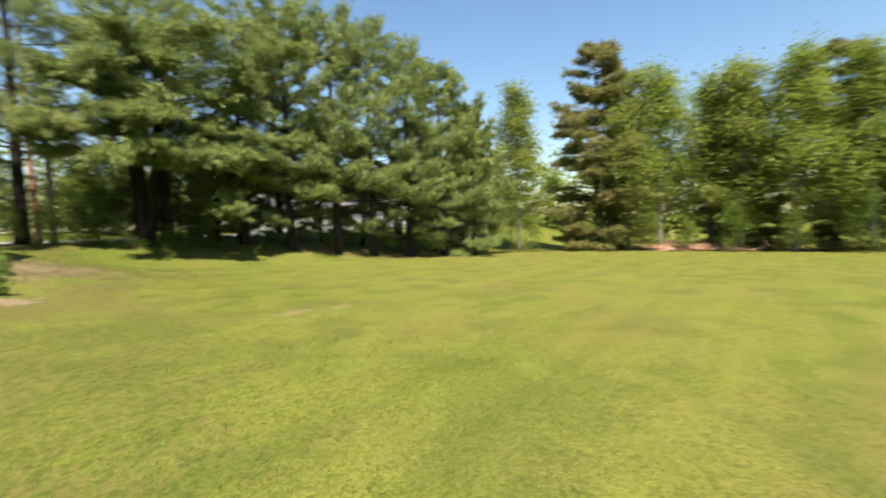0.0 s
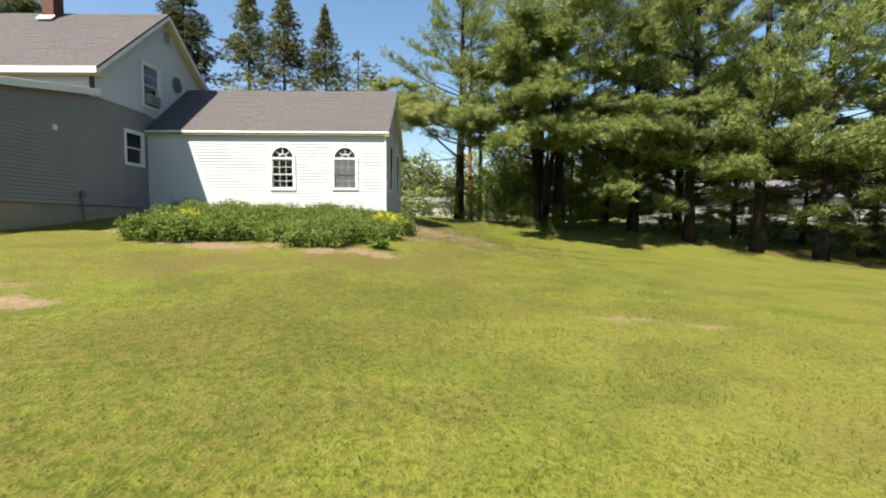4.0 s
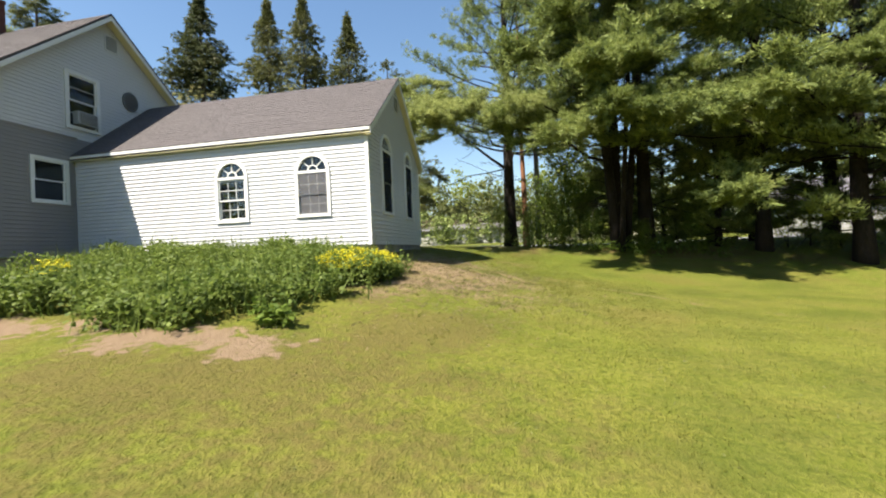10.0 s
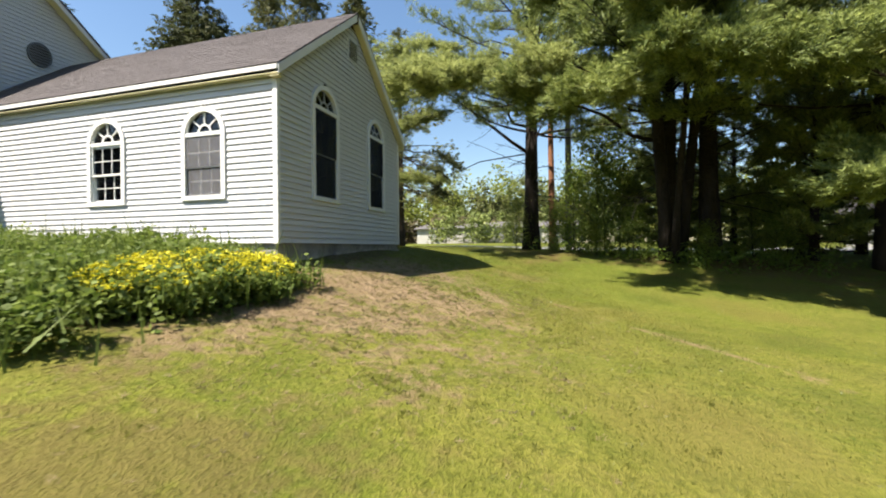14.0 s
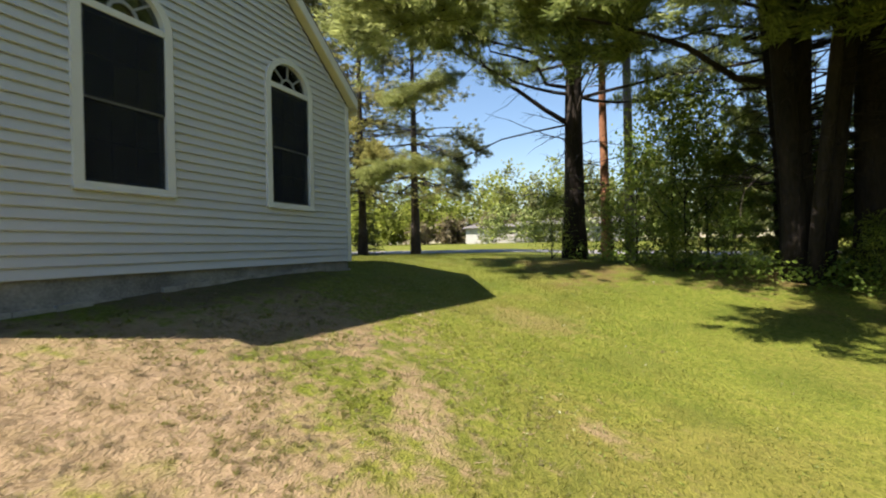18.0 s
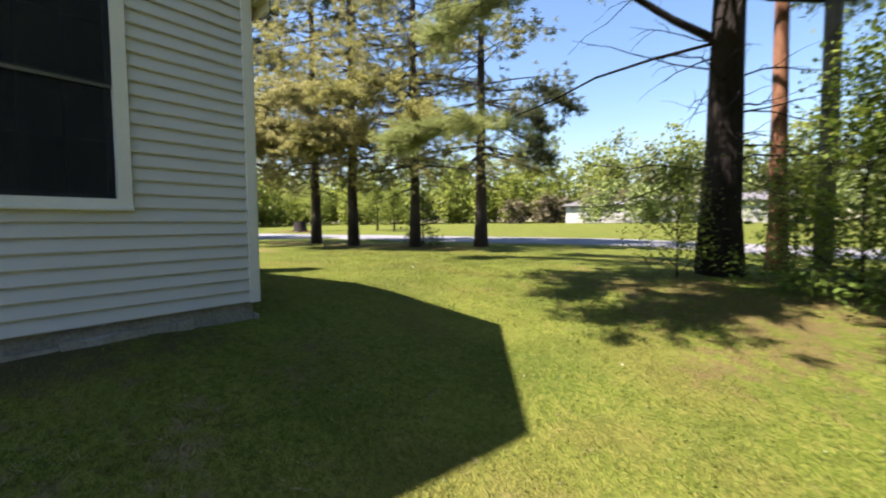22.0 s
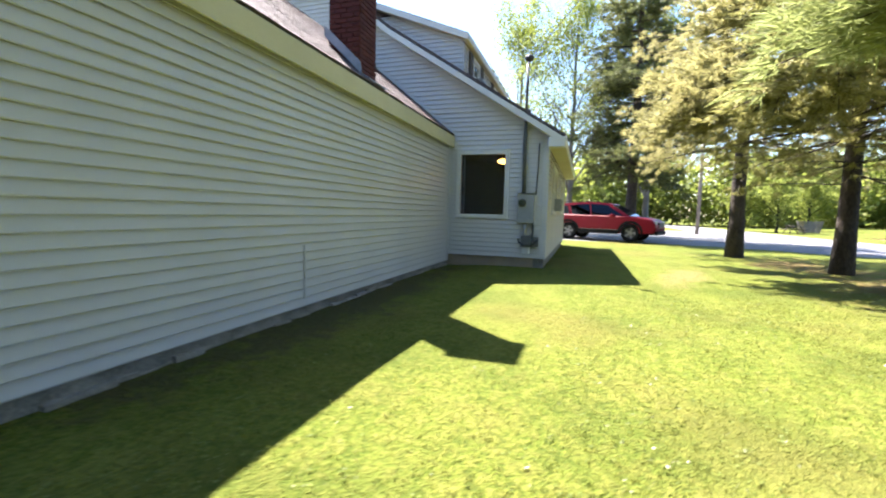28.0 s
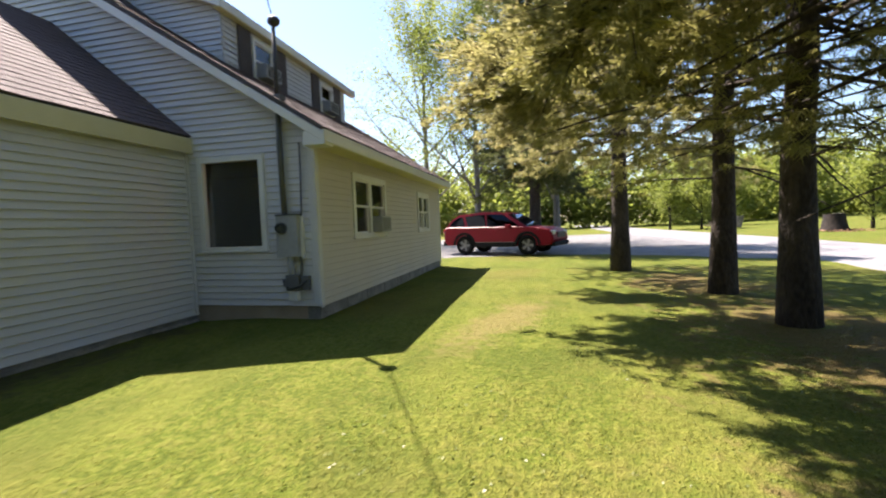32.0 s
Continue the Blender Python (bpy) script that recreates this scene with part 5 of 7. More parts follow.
def white_pine(label, seed, h, r, bare, reach, whorls, per=16, length=0.17, width=0.012, dead=30, group="", pads=7, low=0, keep=0.82):
    """A white pine: long level limbs in whorls, each carrying fans of side branches whose ends bear flat soft pads of needles, with gaps between the layers and bare dead limbs below."""
    rng = np.random.default_rng(seed)
    tree = thing("pine_tree", label, "tree", group)
    tp, tr = grown_trunk(h, r, rng)
    part("trunk", tube(tp, tr, 12), BARK, tree, "", True)
    limbs = bmesh.new()
    cs, ds = [], []

    def bough(t, a, ln, rise):
        """One limb with its side branches and needle pads."""
        line = arm(on_line(tp, t), (math.cos(a), math.sin(a), rise), ln, 0.30, rng, 6)
        rr = max(0.014, tr[min(int(t * 14), 13)] * 0.24)
        tube(line, [rr * (1 - 0.13 * k) for k in range(7)], 5, limbs, False)
        n = max(3, int(pads * (0.5 + ln / 5.0)))
        for k in range(n):
            u = 0.30 + 0.70 * (k + rng.uniform(0, 1)) / n
            p, d = on_line(line, min(u, 0.995)), unit(on_line(line, min(u + 0.06, 0.999)) - on_line(line, u - 0.06))
            side = unit(np.cross(d, (0, 0, 1))) * (1 if k % 2 else -1)
            sl = (0.35 + 0.20 * ln * (1.15 - u)) * rng.uniform(0.7, 1.2)
            tw = arm(p, d * 0.75 + side * rng.uniform(0.35, 0.95) + (0, 0, rng.normal(0.10, 0.12)), sl, 0.25, rng, 3)
            tube(tw, [rr * 0.34, rr * 0.26, rr * 0.18, 0.004], 3, limbs, False)
            m = max(6, int(sl * 14))
            for j in range(m):
                w = 0.30 + 0.70 * (j + rng.uniform(0, 1)) / m
                q = on_line(tw, min(w, 0.995)) + rng.normal(0, 1, 3) * (0.14, 0.14, 0.10)
                cs.append(q)
                ds.append(unit(d * 0.5 + side * 0.3 + (0, 0, 0.55) + rng.normal(0, 0.25, 3)))

    for w in range(whorls):
        t = min(bare + (1 - bare) * (w + rng.uniform(-0.2, 0.2)) / whorls, 0.985)
        f = (t - bare) / (1 - bare)
        turn = rng.uniform(0, 6.28)
        n = rng.integers(5, 8)
        for b in range(n):
            if rng.uniform() > keep:
                continue
            ln = reach * (max(0.0, 1 - f) ** 0.5 * 0.92 + 0.12) * rng.uniform(0.6, 1.15)
            bough(max(t + rng.normal(0, 0.006), 0.05), turn + 6.28 * b / n + rng.normal(0, 0.2), ln, -0.02 + 0.75 * f + rng.normal(0, 0.08))
    for k in range(low):
        bough(bare * rng.uniform(0.35, 0.95), rng.uniform(0, 6.28), reach * rng.uniform(0.4, 0.75), rng.uniform(-0.25, 0.05))
    for k in range(dead):
        a = rng.uniform(0, 2 * math.pi)
        line = crooked(on_line(tp, max(bare, 0.3) * rng.uniform(0.3, 1.5)), (math.cos(a), math.sin(a), rng.uniform(-0.2, 0.35)), reach * rng.uniform(0.2, 0.6), rng)
        tube(line, [0.020 * (1 - 0.11 * j) for j in range(len(line))], 4, limbs, False)
        for j in range(rng.integers(2, 5)):
            u = rng.uniform(0.25, 0.9)
            b = a + rng.choice((-1, 1)) * rng.uniform(0.4, 1.1)
            twig = crooked(on_line(line, u), (math.cos(b), math.sin(b), rng.uniform(-0.3, 0.4)), reach * rng.uniform(0.08, 0.2), rng)
            tube(twig, [0.008 * (1 - 0.11 * q) for q in range(len(twig))], 3, limbs, False)
    tagged(part("branchwork", limbs, BARK, tree), kind="stuff")
    v, fc = tufts(np.array(cs), np.array(ds), per, length, width, 0.6, rng, 0.75)
    cloud("crown", v, fc, NEEDLE, tree)
    return tree


def broadleaf(name, label, seed, h, r, leaf, bark, spread=0.55, leaf_size=0.16, per=9, bare=0.3, forks=9, cloud_r=0.5, group="", twigs=5, droop=0.2):
    """A broadleaved tree: trunk, forked limbs, and leaves strewn about the twig ends."""
    rng = np.random.default_rng(seed)
    tree = thing(name, label, "tree", group)
    tp, tr = grown_trunk(h * 0.93, r, rng, 0.035)
    part("trunk", tube(tp, tr, 10), bark, tree, "", True)
    limbs = bmesh.new()
    cs = []
    for k in range(forks):
        t = bare + (0.97 - bare) * (k + rng.uniform(0, 0.8)) / forks
        a = k * 2.4 + rng.uniform(-0.5, 0.5)
        f = (t - bare) / (1 - bare)
        ln = h * spread * (0.55 + 0.45 * math.sin(math.pi * min(1, f + 0.25))) * (1 - 0.45 * f) * rng.uniform(0.7, 1.1)
        line = arm(on_line(tp, t), (math.cos(a), math.sin(a), 0.75 + 0.5 * f), ln, 0.25, rng)
        rr = max(0.012, tr[min(int(t * 14), 13)] * 0.5)
        tube(line, [rr * (1 - 0.85 * j / 5) for j in range(6)], 5, limbs, False)
        for j in range(twigs):
            u = rng.uniform(0.3, 1.0)
            d = rng.normal(0, 1, 3) + (0, 0, 0.25)
            tw = arm(on_line(line, min(u, 0.99)), d, ln * rng.uniform(0.2, 0.5), -0.1, rng, 3)
            tube(tw, [rr * 0.3, rr * 0.2, rr * 0.13, 0.004], 3, limbs, False)
            for q in tw[1:]:
                cs.append(np.array(q))
            cs.append(np.array(tw[-1]) + rng.normal(0, cloud_r * 0.6, 3))
        cs.append(np.array(line[-1]))
        cs.append(np.array(line[-2]))
    cs.append(np.array(tp[-1]))
    tagged(part("branchwork", limbs, bark, tree), kind="stuff")
    v, fc = leaves(np.array(cs), per, cloud_r, leaf_size, rng, 0.75, droop)
    cloud("crown", v, fc, leaf, tree)
    return tree


def put(tree, x, y, turn=0, scale=1.0, sink=0.05):
    tree.matrix_basis = Matrix.LocRotScale((x, y, ground(x, y) - sink), Euler((0, 0, radians(turn))), (scale,) * 3)


def put_copy(tree, x, y, turn, scale=1.0, sink=0.05, label=""):
    ob = copy_thing(tree, pose(x, y, ground(x, y) - sink, 0, 0, turn))
    ob.scale = (scale,) * 3
    if label:
        tagged(ob, label)
    return ob


# white pines along the east side
PINES = "pine windbreak along the lawn"
pa = white_pine("tall white pine with plumes of soft green needles", 11, 15.5, 0.30, 0.30, 5.2, 11, 16, 0.17, 0.013, 26, PINES, 10)
pb = white_pine("broad white pine, its lower limbs reaching over the lawn", 12, 16.0, 0.25, 0.36, 5.4, 12, 13, 0.19, 0.015, 130, PINES, 9, 0, 0.52)
pf = white_pine("tall white pine in a dense row", 14, 15.6, 0.28, 0.24, 5.4, 13, 11, 0.23, 0.022, 60, PINES, 10, 3, 0.76)
pc = white_pine("dense white pine, green to the ground", 13, 13.5, 0.26, 0.09, 4.6, 14, 11, 0.26, 0.027, 14, PINES, 10, 2, 0.86)
put(pa, 3.0, 11.45, 40)
put(pb, 7.45, 9.1, 75, 1.0)
pb2 = put_copy(pa, 8.6, 9.3, 200, 1.0)
pd = put_copy(pb, 12.6, 8.6, 160, 1.0)
put(pf, 14.8, 7.0, 290, 0.98)
put_copy(pc, 11.4, 9.6, 20, 0.5)
put_copy(pf, 17.3, 5.6, 10, 0.97)
put_copy(pf, 19.6, 4.6, 110, 0.98)
put_copy(pf, 22.0, 3.4, 230, 0.92)
put(pc, 24.6, 2.3, 130, 1.0)
put_copy(pc, 27.0, 1.3, 250, 0.84)
# Young pines added behind the trunks to block background light.
put_copy(pc, 9.7, 10.7, 300, 0.42, label="dense young white pine added between the trunks")
put_copy(pc, 11.6, 10.9, 80, 0.5, label="dense young white pine added between the trunks")
put_copy(pc, 7.6, 11.0, 170, 0.36, label="dense young white pine added between the trunks")
put_copy(pf, 16.0, 10.5, 60, 0.95)
for x, y, turn, k in ((13.6, 11.6, 40, 0.55), (15.4, 9.2, 100, 0.45), (18.2, 8.6, 215, 0.55), (21.0, 7.4, 330, 0.55), (23.6, 6.2, 75, 0.55), (26.3, 4.8, 150, 0.5)):
    put_copy(pc, x, y, turn, k, label="dense young white pine added between the trunks")
red = conifer("red_pine", "slim red pine trunk with flaking orange bark", 21, 14.5, 0.15, 0.55, 2.2, 8, (0.2, 0.6, 0.2), NEEDLE, REDBARK, 16, 0.28, 0.02, 4.0, 4)
put(red, 3.75, 13.0, 0)
for dx, dy, tx, ty, r in ((-0.44, 0.1, -0.9, 0.5, 0.19), (0.40, 0.18, 0.8, 0.7, 0.17), (0.05, -0.42, -0.3, -0.9, 0.16), (-0.72, -0.25, -2.6, -0.8, 0.10)):
    stem = part("side_stem", tube([(dx * 0.6, dy * 0.6, -0.3), (dx, dy, 1.4), (dx + tx * 0.4, dy + ty * 0.4, 5.0), (dx + tx, dy + ty, 10.0)], [r * 1.25, r, r * 0.8, r * 0.35], 10), BARK, pb, "", True)
upole = thing("utility_pole", "weathered grey utility pole standing among the pines", "pole", "utility poles", at=(4.4, 13.2, ground(4.4, 13.2)))
part("pole_shaft", tube([(0, 0, -0.4), (0.02, 0, 3.0), (0, 0.02, 6.7)], [0.15, 0.135, 0.115], 12), GREYBARK, upole, "", True)
part("wire_bracket", box(-0.16, -0.08, -0.04, 0.04, 6.35, 6.5, 0.01), DARKMETAL, upole)

# long limbs reaching out over the lawn, each with its soft plumes
def plume_limb(tree, start, end, seed, arch=0.3, twigs=26, per=30, needle=0.16, width=0.007, inner=0.42, spread=0.9, r=0.05, label="long pine limb with soft green needle plumes", needles=None, bark=None):
    rl = np.random.default_rng(seed)
    a, b = np.array(start, float), np.array(end, float)
    lp = [tuple((b - a) * k / 6 + (0, 0, arch * 4 * (k / 6) * (1 - k / 6)) + rl.normal(0, 0.12, 3) * (0 < k < 6)) for k in range(7)]
    limb = new("low_limb")
    limb.parent = tree
    tagged(limb, label)
    limb.matrix_parent_inverse = tree.matrix_basis.inverted()
    limb.location = start
    part("limb", tube(lp, [r * (1 - 0.14 * k) for k in range(7)], 7), bark or BARK, limb)
    bm = bmesh.new()
    cs, ds = [], []
    way = unit(b - a)
    for k in range(twigs):
        u = inner + (1 - inner) * math.sqrt(rl.uniform(0, 1))
        d = unit(way + rl.normal(0, 0.6, 3) * (1, 1, 0.35))
        tw = arm(on_line(lp, min(u, 0.995)), d, spread * rl.uniform(0.5, 1.1), 0.15, rl, 4)
        tube(tw, [0.012, 0.009, 0.007, 0.005, 0.002], 4, bm, False)
        for q in tw[1:]:
            for j in range(3):
                cs.append(np.array(q) + rl.normal(0, 0.07, 3))
                ds.append(unit(d + (0, 0, 0.25)))
    tagged(part("twigwork", bm, bark or BARK, limb), kind="stuff")
    v, fc = tufts(np.array(cs), np.array(ds), per, needle, width, 0.6, rl)
    cloud("needle_plume", v, fc, needles or PLUME, limb)


plume_limb(pa, (3.0, 11.4, 3.55), (-2.5, 9.75, 2.3), 8, 0.0, 54, 34, 0.14, 0.0055, 0.56, 0.80, 0.029, "long low arched pine limb with soft green needle plumes")
plume_limb(pa, (3.0, 11.4, 5.6), (-1.9, 10.5, 4.7), 9, 0.2, 40, 30, 0.15, 0.007, 0.5, 0.9, 0.03)
for k, (tree, a, b, thick, tuft) in enumerate(((pa, (2.85, 11.4, 3.6), (-0.7, 10.3, 6.2), 0.075, 26), (pa, (2.85, 11.4, 4.6), (0.45, 10.3, 6.2), 0.06, 22), (pa, (2.9, 11.4, 5.1), (2.0, 10.2, 5.5), 0.045, 8),
                                                (pa, (3.1, 11.4, 3.7), (4.1, 10.4, 5.3), 0.05, 8), (pa, (3.1, 11.4, 4.6), (4.2, 10.8, 5.2), 0.04, 6), (pb, (7.0, 8.8, 3.1), (2.9, 6.6, 4.5), 0.07, 24))):
    plume_limb(tree, a, b, 300 + k, 0.12, tuft, 18, 0.17, 0.012, 0.72, 0.9, thick, "stout bare pine limb tufted with needles at its end", NEEDLE)
west_limbs = tuple((pa, (3.0, 11.3, z0), end, 1.25) for z0, end in ((6.2, (1.2, 6.6, 4.8)), (6.4, (3.0, 6.6, 4.5)), (6.6, (-0.6, 7.6, 5.6)), (6.0, (0.4, 5.3, 4.6)), (6.3, (3.9, 5.9, 4.8)), (6.1, (-0.3, 6.3, 4.6)), (6.4, (-0.9, 6.9, 5.0)), (6.0, (0.9, 6.0, 4.5)), (7.4, (-1.4, 8.6, 6.8))))
south_limbs = ((pb, (7.4, 8.9, 5.2), (6.3, 3.6, 3.75)), (pb, (7.4, 8.9, 4.9), (7.4, 3.5, 3.5)), (pb, (7.3, 8.9, 4.6), (4.8, 3.9, 3.15)), (pb, (7.3, 8.9, 6.0), (5.6, 3.2, 4.9)),
               (pb2, (8.6, 9.2, 5.0), (8.4, 3.7, 3.45)), (pb2, (8.6, 9.2, 5.6), (9.4, 3.9, 3.6)), (pb2, (8.6, 9.2, 6.2), (7.0, 3.6, 5.2)),
               (pd, (12.5, 8.5, 5.0), (10.5, 3.8, 3.8)), (pd, (12.5, 8.5, 2.2), (9.6, 4.1, 1.0)), (pd, (12.6, 8.5, 4.4), (12.6, 4.4, 3.6)), (pd, (12.6, 8.5, 5.0), (13.6, 4.4, 4.8)))
for i, (tree, a, b, sp) in enumerate(west_limbs):
    plume_limb(tree, a, b, 80 + i, 0.35, 30, 15, 0.19, 0.015, 0.3, sp, 0.03)
for i, (tree, a, b) in enumerate(south_limbs):
    plume_limb(tree, a, b, 100 + i, 0.25, 78, 20, 0.17, 0.014, 0.28, 1.0, 0.045, needles=NEEDLE)

# Fans of limbs added to block sun from under the pines.
rk = random.Random(5)
for i, (tree, x, y, z0, z1) in enumerate(((pb, 7.4, 9.0, 4.0, 6.5), (pb2, 8.6, 9.2, 4.0, 6.5), (pd, 12.5, 8.5, 3.2, 6.0))):
    for k in (0, 3, 5):
        a, ln, z = radians(195 + 21 * k + rk.uniform(-8, 8)), rk.uniform(3.4, 5.4), z0 + (z1 - z0) * ((k * 5) % 6) / 5
        plume_limb(tree, (x, y, z), (x + math.cos(a) * ln, y + math.sin(a) * ln, z + rk.uniform(-0.3, 0.5)), 120 + 10 * i + k, 0.3, 24, 10, 0.22, 0.020, 0.3, 1.2, 0.045, needles=NEEDLE)

# high boughs that roof the edge of the lawn, added overhead for their shade
for i, (tree, x, y) in enumerate(((pb, 7.4, 9.0), (pb2, 8.6, 9.2), (pd, 12.5, 8.5))):
    for k in range(4):
        a, ln, z = radians(224 + 18 * k + rk.uniform(-7, 7)), rk.uniform(3.2, 5.6), 6.9 + 0.55 * ((k * 3) % 5) + rk.uniform(0, 0.3)
        plume_limb(tree, (x, y, z), (x + math.cos(a) * ln, y + math.sin(a) * ln, z + rk.uniform(-0.2, 0.6)), 160 + 10 * i + k, 0.3, 30, 12, 0.23, 0.022, 0.25, 1.35, 0.05, needles=NEEDLE)

# Inner limbs added to keep the sun off the pine trunks.
for i, (tree, x, y, count) in enumerate(((pb, 7.2, 8.9, 4), (pb2, 8.6, 9.1, 2), (pd, 12.5, 8.4, 2))):
    for k in range(count):
        a, ln, z = radians(198 + 66 * k / count + rk.uniform(-5, 5)), 2.2 + 0.55 * (k * 3 % 5) + rk.uniform(0, 0.4), 4.7 + 0.5 * ((k * 4) % 7)
        plume_limb(tree, (x, y, z), (x + math.cos(a) * ln, y + math.sin(a) * ln, z + rk.uniform(-0.1, 0.4)), 260 + 12 * i + k, 0.2, 34, 14, 0.22, 0.026, 0.12, 1.3, 0.045, "inner pine limb thick with needles, added to shade the trunks", NEEDLE)

# row of spruces along the road
ROW = "spruces in a row along the road"
sa = conifer("spruce_tree", "old Norway spruce, dark green top over browning tan sprays", 31, 15.2, 0.21, 0.21, 4.5, 30, (0.0, 0.3, -0.25), TAN, SPRUCEBARK, 40, 0.13, 0.009, 5.4, 70, group=ROW, profile=0.95, inner=0.42, top=DEEPSPRUCE, top_from=0.56, hang=0.45)
sb = conifer("spruce_tree", "thin spruce, green pointed top and sparse browning olive sprays below", 32, 14.8, 0.18, 0.20, 4.0, 26, (-0.05, 0.3, -0.2), OLIVE, SPRUCEBARK, 36, 0.13, 0.008, 4.4, 90, group=ROW, profile=0.95, inner=0.55, top=SPRUCEGREEN, top_from=0.58, hang=0.4)
put(sa, -14.65, 12.5, 0, 1.05)
put(sb, -10.9, 13.5, 80, 1.05)
sb2 = put_copy(sb, -8.55, 13.45, 190, 1.04)
sb3 = put_copy(sb, -5.95, 13.9, 300, 0.95)
sc_ = conifer("spruce_tree", "ragged thinning spruce, many limbs bare and grey", 33, 11.5, 0.20, 0.26, 3.6, 15, (-0.1, 0.3, -0.2), OLIVE, SPRUCEBARK, 40, 0.13, 0.0065, 5.2, 14, group=ROW, profile=0.45, inner=0.55, top=SPRUCEGREEN, top_from=0.6)
put(sc_, -4.0, 15.0, 10)
sap = conifer("spruce_sapling", "small dark spruce sapling beside a trunk", 36, 1.9, 0.03, 0.08, 0.75, 9, (-0.05, 0.4, -0.1), DARKSPRUCE, SPRUCEBARK, 10, 0.10, 0.012, 9.0, 0, profile=0.8, inner=0.15)
put(sap, -6.1, 14.5, 0)
dk = conifer("spruce_tree", "dense dark green spruce beside the drive", 34, 17.5, 0.30, 0.22, 4.0, 30, (-0.1, 0.35, -0.25), DARKSPRUCE, SPRUCEBARK, 24, 0.22, 0.02, 7.0, 14, profile=0.85, inner=0.15)
put(dk, -23.5, 10.3, 0, 0.95)

# long lower spruce boughs over the grass
rs = random.Random(9)
for i, (tree, x, y, dx, dy, z) in enumerate(((sb, -10.9, 13.5, 1.9, -3.5, 4.6), (sb, -10.9, 13.5, 0.5, -3.8, 5.2), (sb, -10.9, 13.5, -1.2, -3.4, 4.2), (sb2, -8.55, 13.45, -0.6, -3.6, 4.4), (sb2, -8.55, 13.45, 1.2, -3.3, 5.0), (sb2, -8.55, 13.45, 2.3, -2.4, 4.1),
                                           (sb3, -5.95, 13.9, -1.5, -3.1, 4.4), (sb3, -5.95, 13.9, 0.4, -3.2, 4.9), (sb3, -5.95, 13.9, -2.6, -2.0, 4.1), (sb3, -5.95, 13.9, 2.2, -2.2, 4.5))):
    plume_limb(tree, (x, y, z), (x + dx, y + dy, z - rs.uniform(0.7, 1.4)), 200 + i, 0.15, 44, 20, 0.13, 0.013, 0.30, 1.05, 0.035, "long drooping spruce bough with sparse browning sprays", OLIVE if tree is sb3 else TAN, SPRUCEBARK)

for i, (z0, x1, y1, z1) in enumerate(((5.0, -1.0, 14.7, 3.9), (4.6, -1.7, 14.3, 3.2), (4.2, -2.2, 15.4, 2.7))):
    plume_limb(sc_, (-4.0, 15.0, z0), (x1, y1, z1), 230 + i, 0.25, 22, 18, 0.12, 0.012, 0.35, 0.75, 0.04, "drooping dark green spruce bough", DEEPSPRUCE, SPRUCEBARK)

# broadleaved trees by the drive
birch = broadleaf("birch_tree", "tall airy tree with pale new spring leaves", 41, 15.5, 0.2, PALELEAF, GREYBARK, 0.46, 0.13, 30, 0.14, 19, 0.66, twigs=9)
put(birch, -27.2, 7.0, 0)
put_copy(birch, -30.0, 3.5, 130, 1.05)
put_copy(birch, -27.0, 11.4, 220, 0.95)

# trees east of the lawn
EAST = "trees at the lawn's far edge"
da = broadleaf("maple_tree", "broadleaved tree in fresh green leaf", 51, 13.5, 0.2, LEAF, GREYBARK, 0.36, 0.20, 34, 0.10, 20, 0.80, EAST, 7)
db = broadleaf("poplar_tree", "slender tree with bright new leaves", 52, 12.5, 0.16, PALELEAF, GREYBARK, 0.30, 0.18, 34, 0.10, 18, 0.70, EAST, 7)
rp = conifer("brown_pine", "old pine with rusty browning needles", 53, 18.5, 0.3, 0.05, 5.4, 26, (-0.05, 0.5, -0.05), RUSSET, BARK, 13, 0.42, 0.05, 6.2, 6, group=EAST, profile=0.5, inner=0.3)
put(rp, 38.4, -4.3, 0, 1.0)
put(da, 39.5, -9.2, 0, 1.15)
put(db, 34.6, 1.6, 0, 1.2)
put_copy(da, 42.5, -12.5, 120, 1.08)
put_copy(rp, 43.0, -14.5, 90, 0.75, label="pine with a rust-brown dying crown")
put_copy(da, 40.0, -18.2, 240, 1.1)
put_copy(db, 38.2, -7.0, 70, 1.2)
put_copy(da, 41.0, -22.2, 40, 1.05)
put_copy(db, 40.5, -14.8, 200, 1.2)
put_copy(rp, 43.5, -20.5, 10, 0.85, label="tall pine with dull brown-green needles")
put_copy(da, 40.5, -27.0, 310, 1.2)
put_copy(db, 33.0, 6.0, 10, 1.0)
put_copy(da, 36.5, 9.0, 170, 1.0)

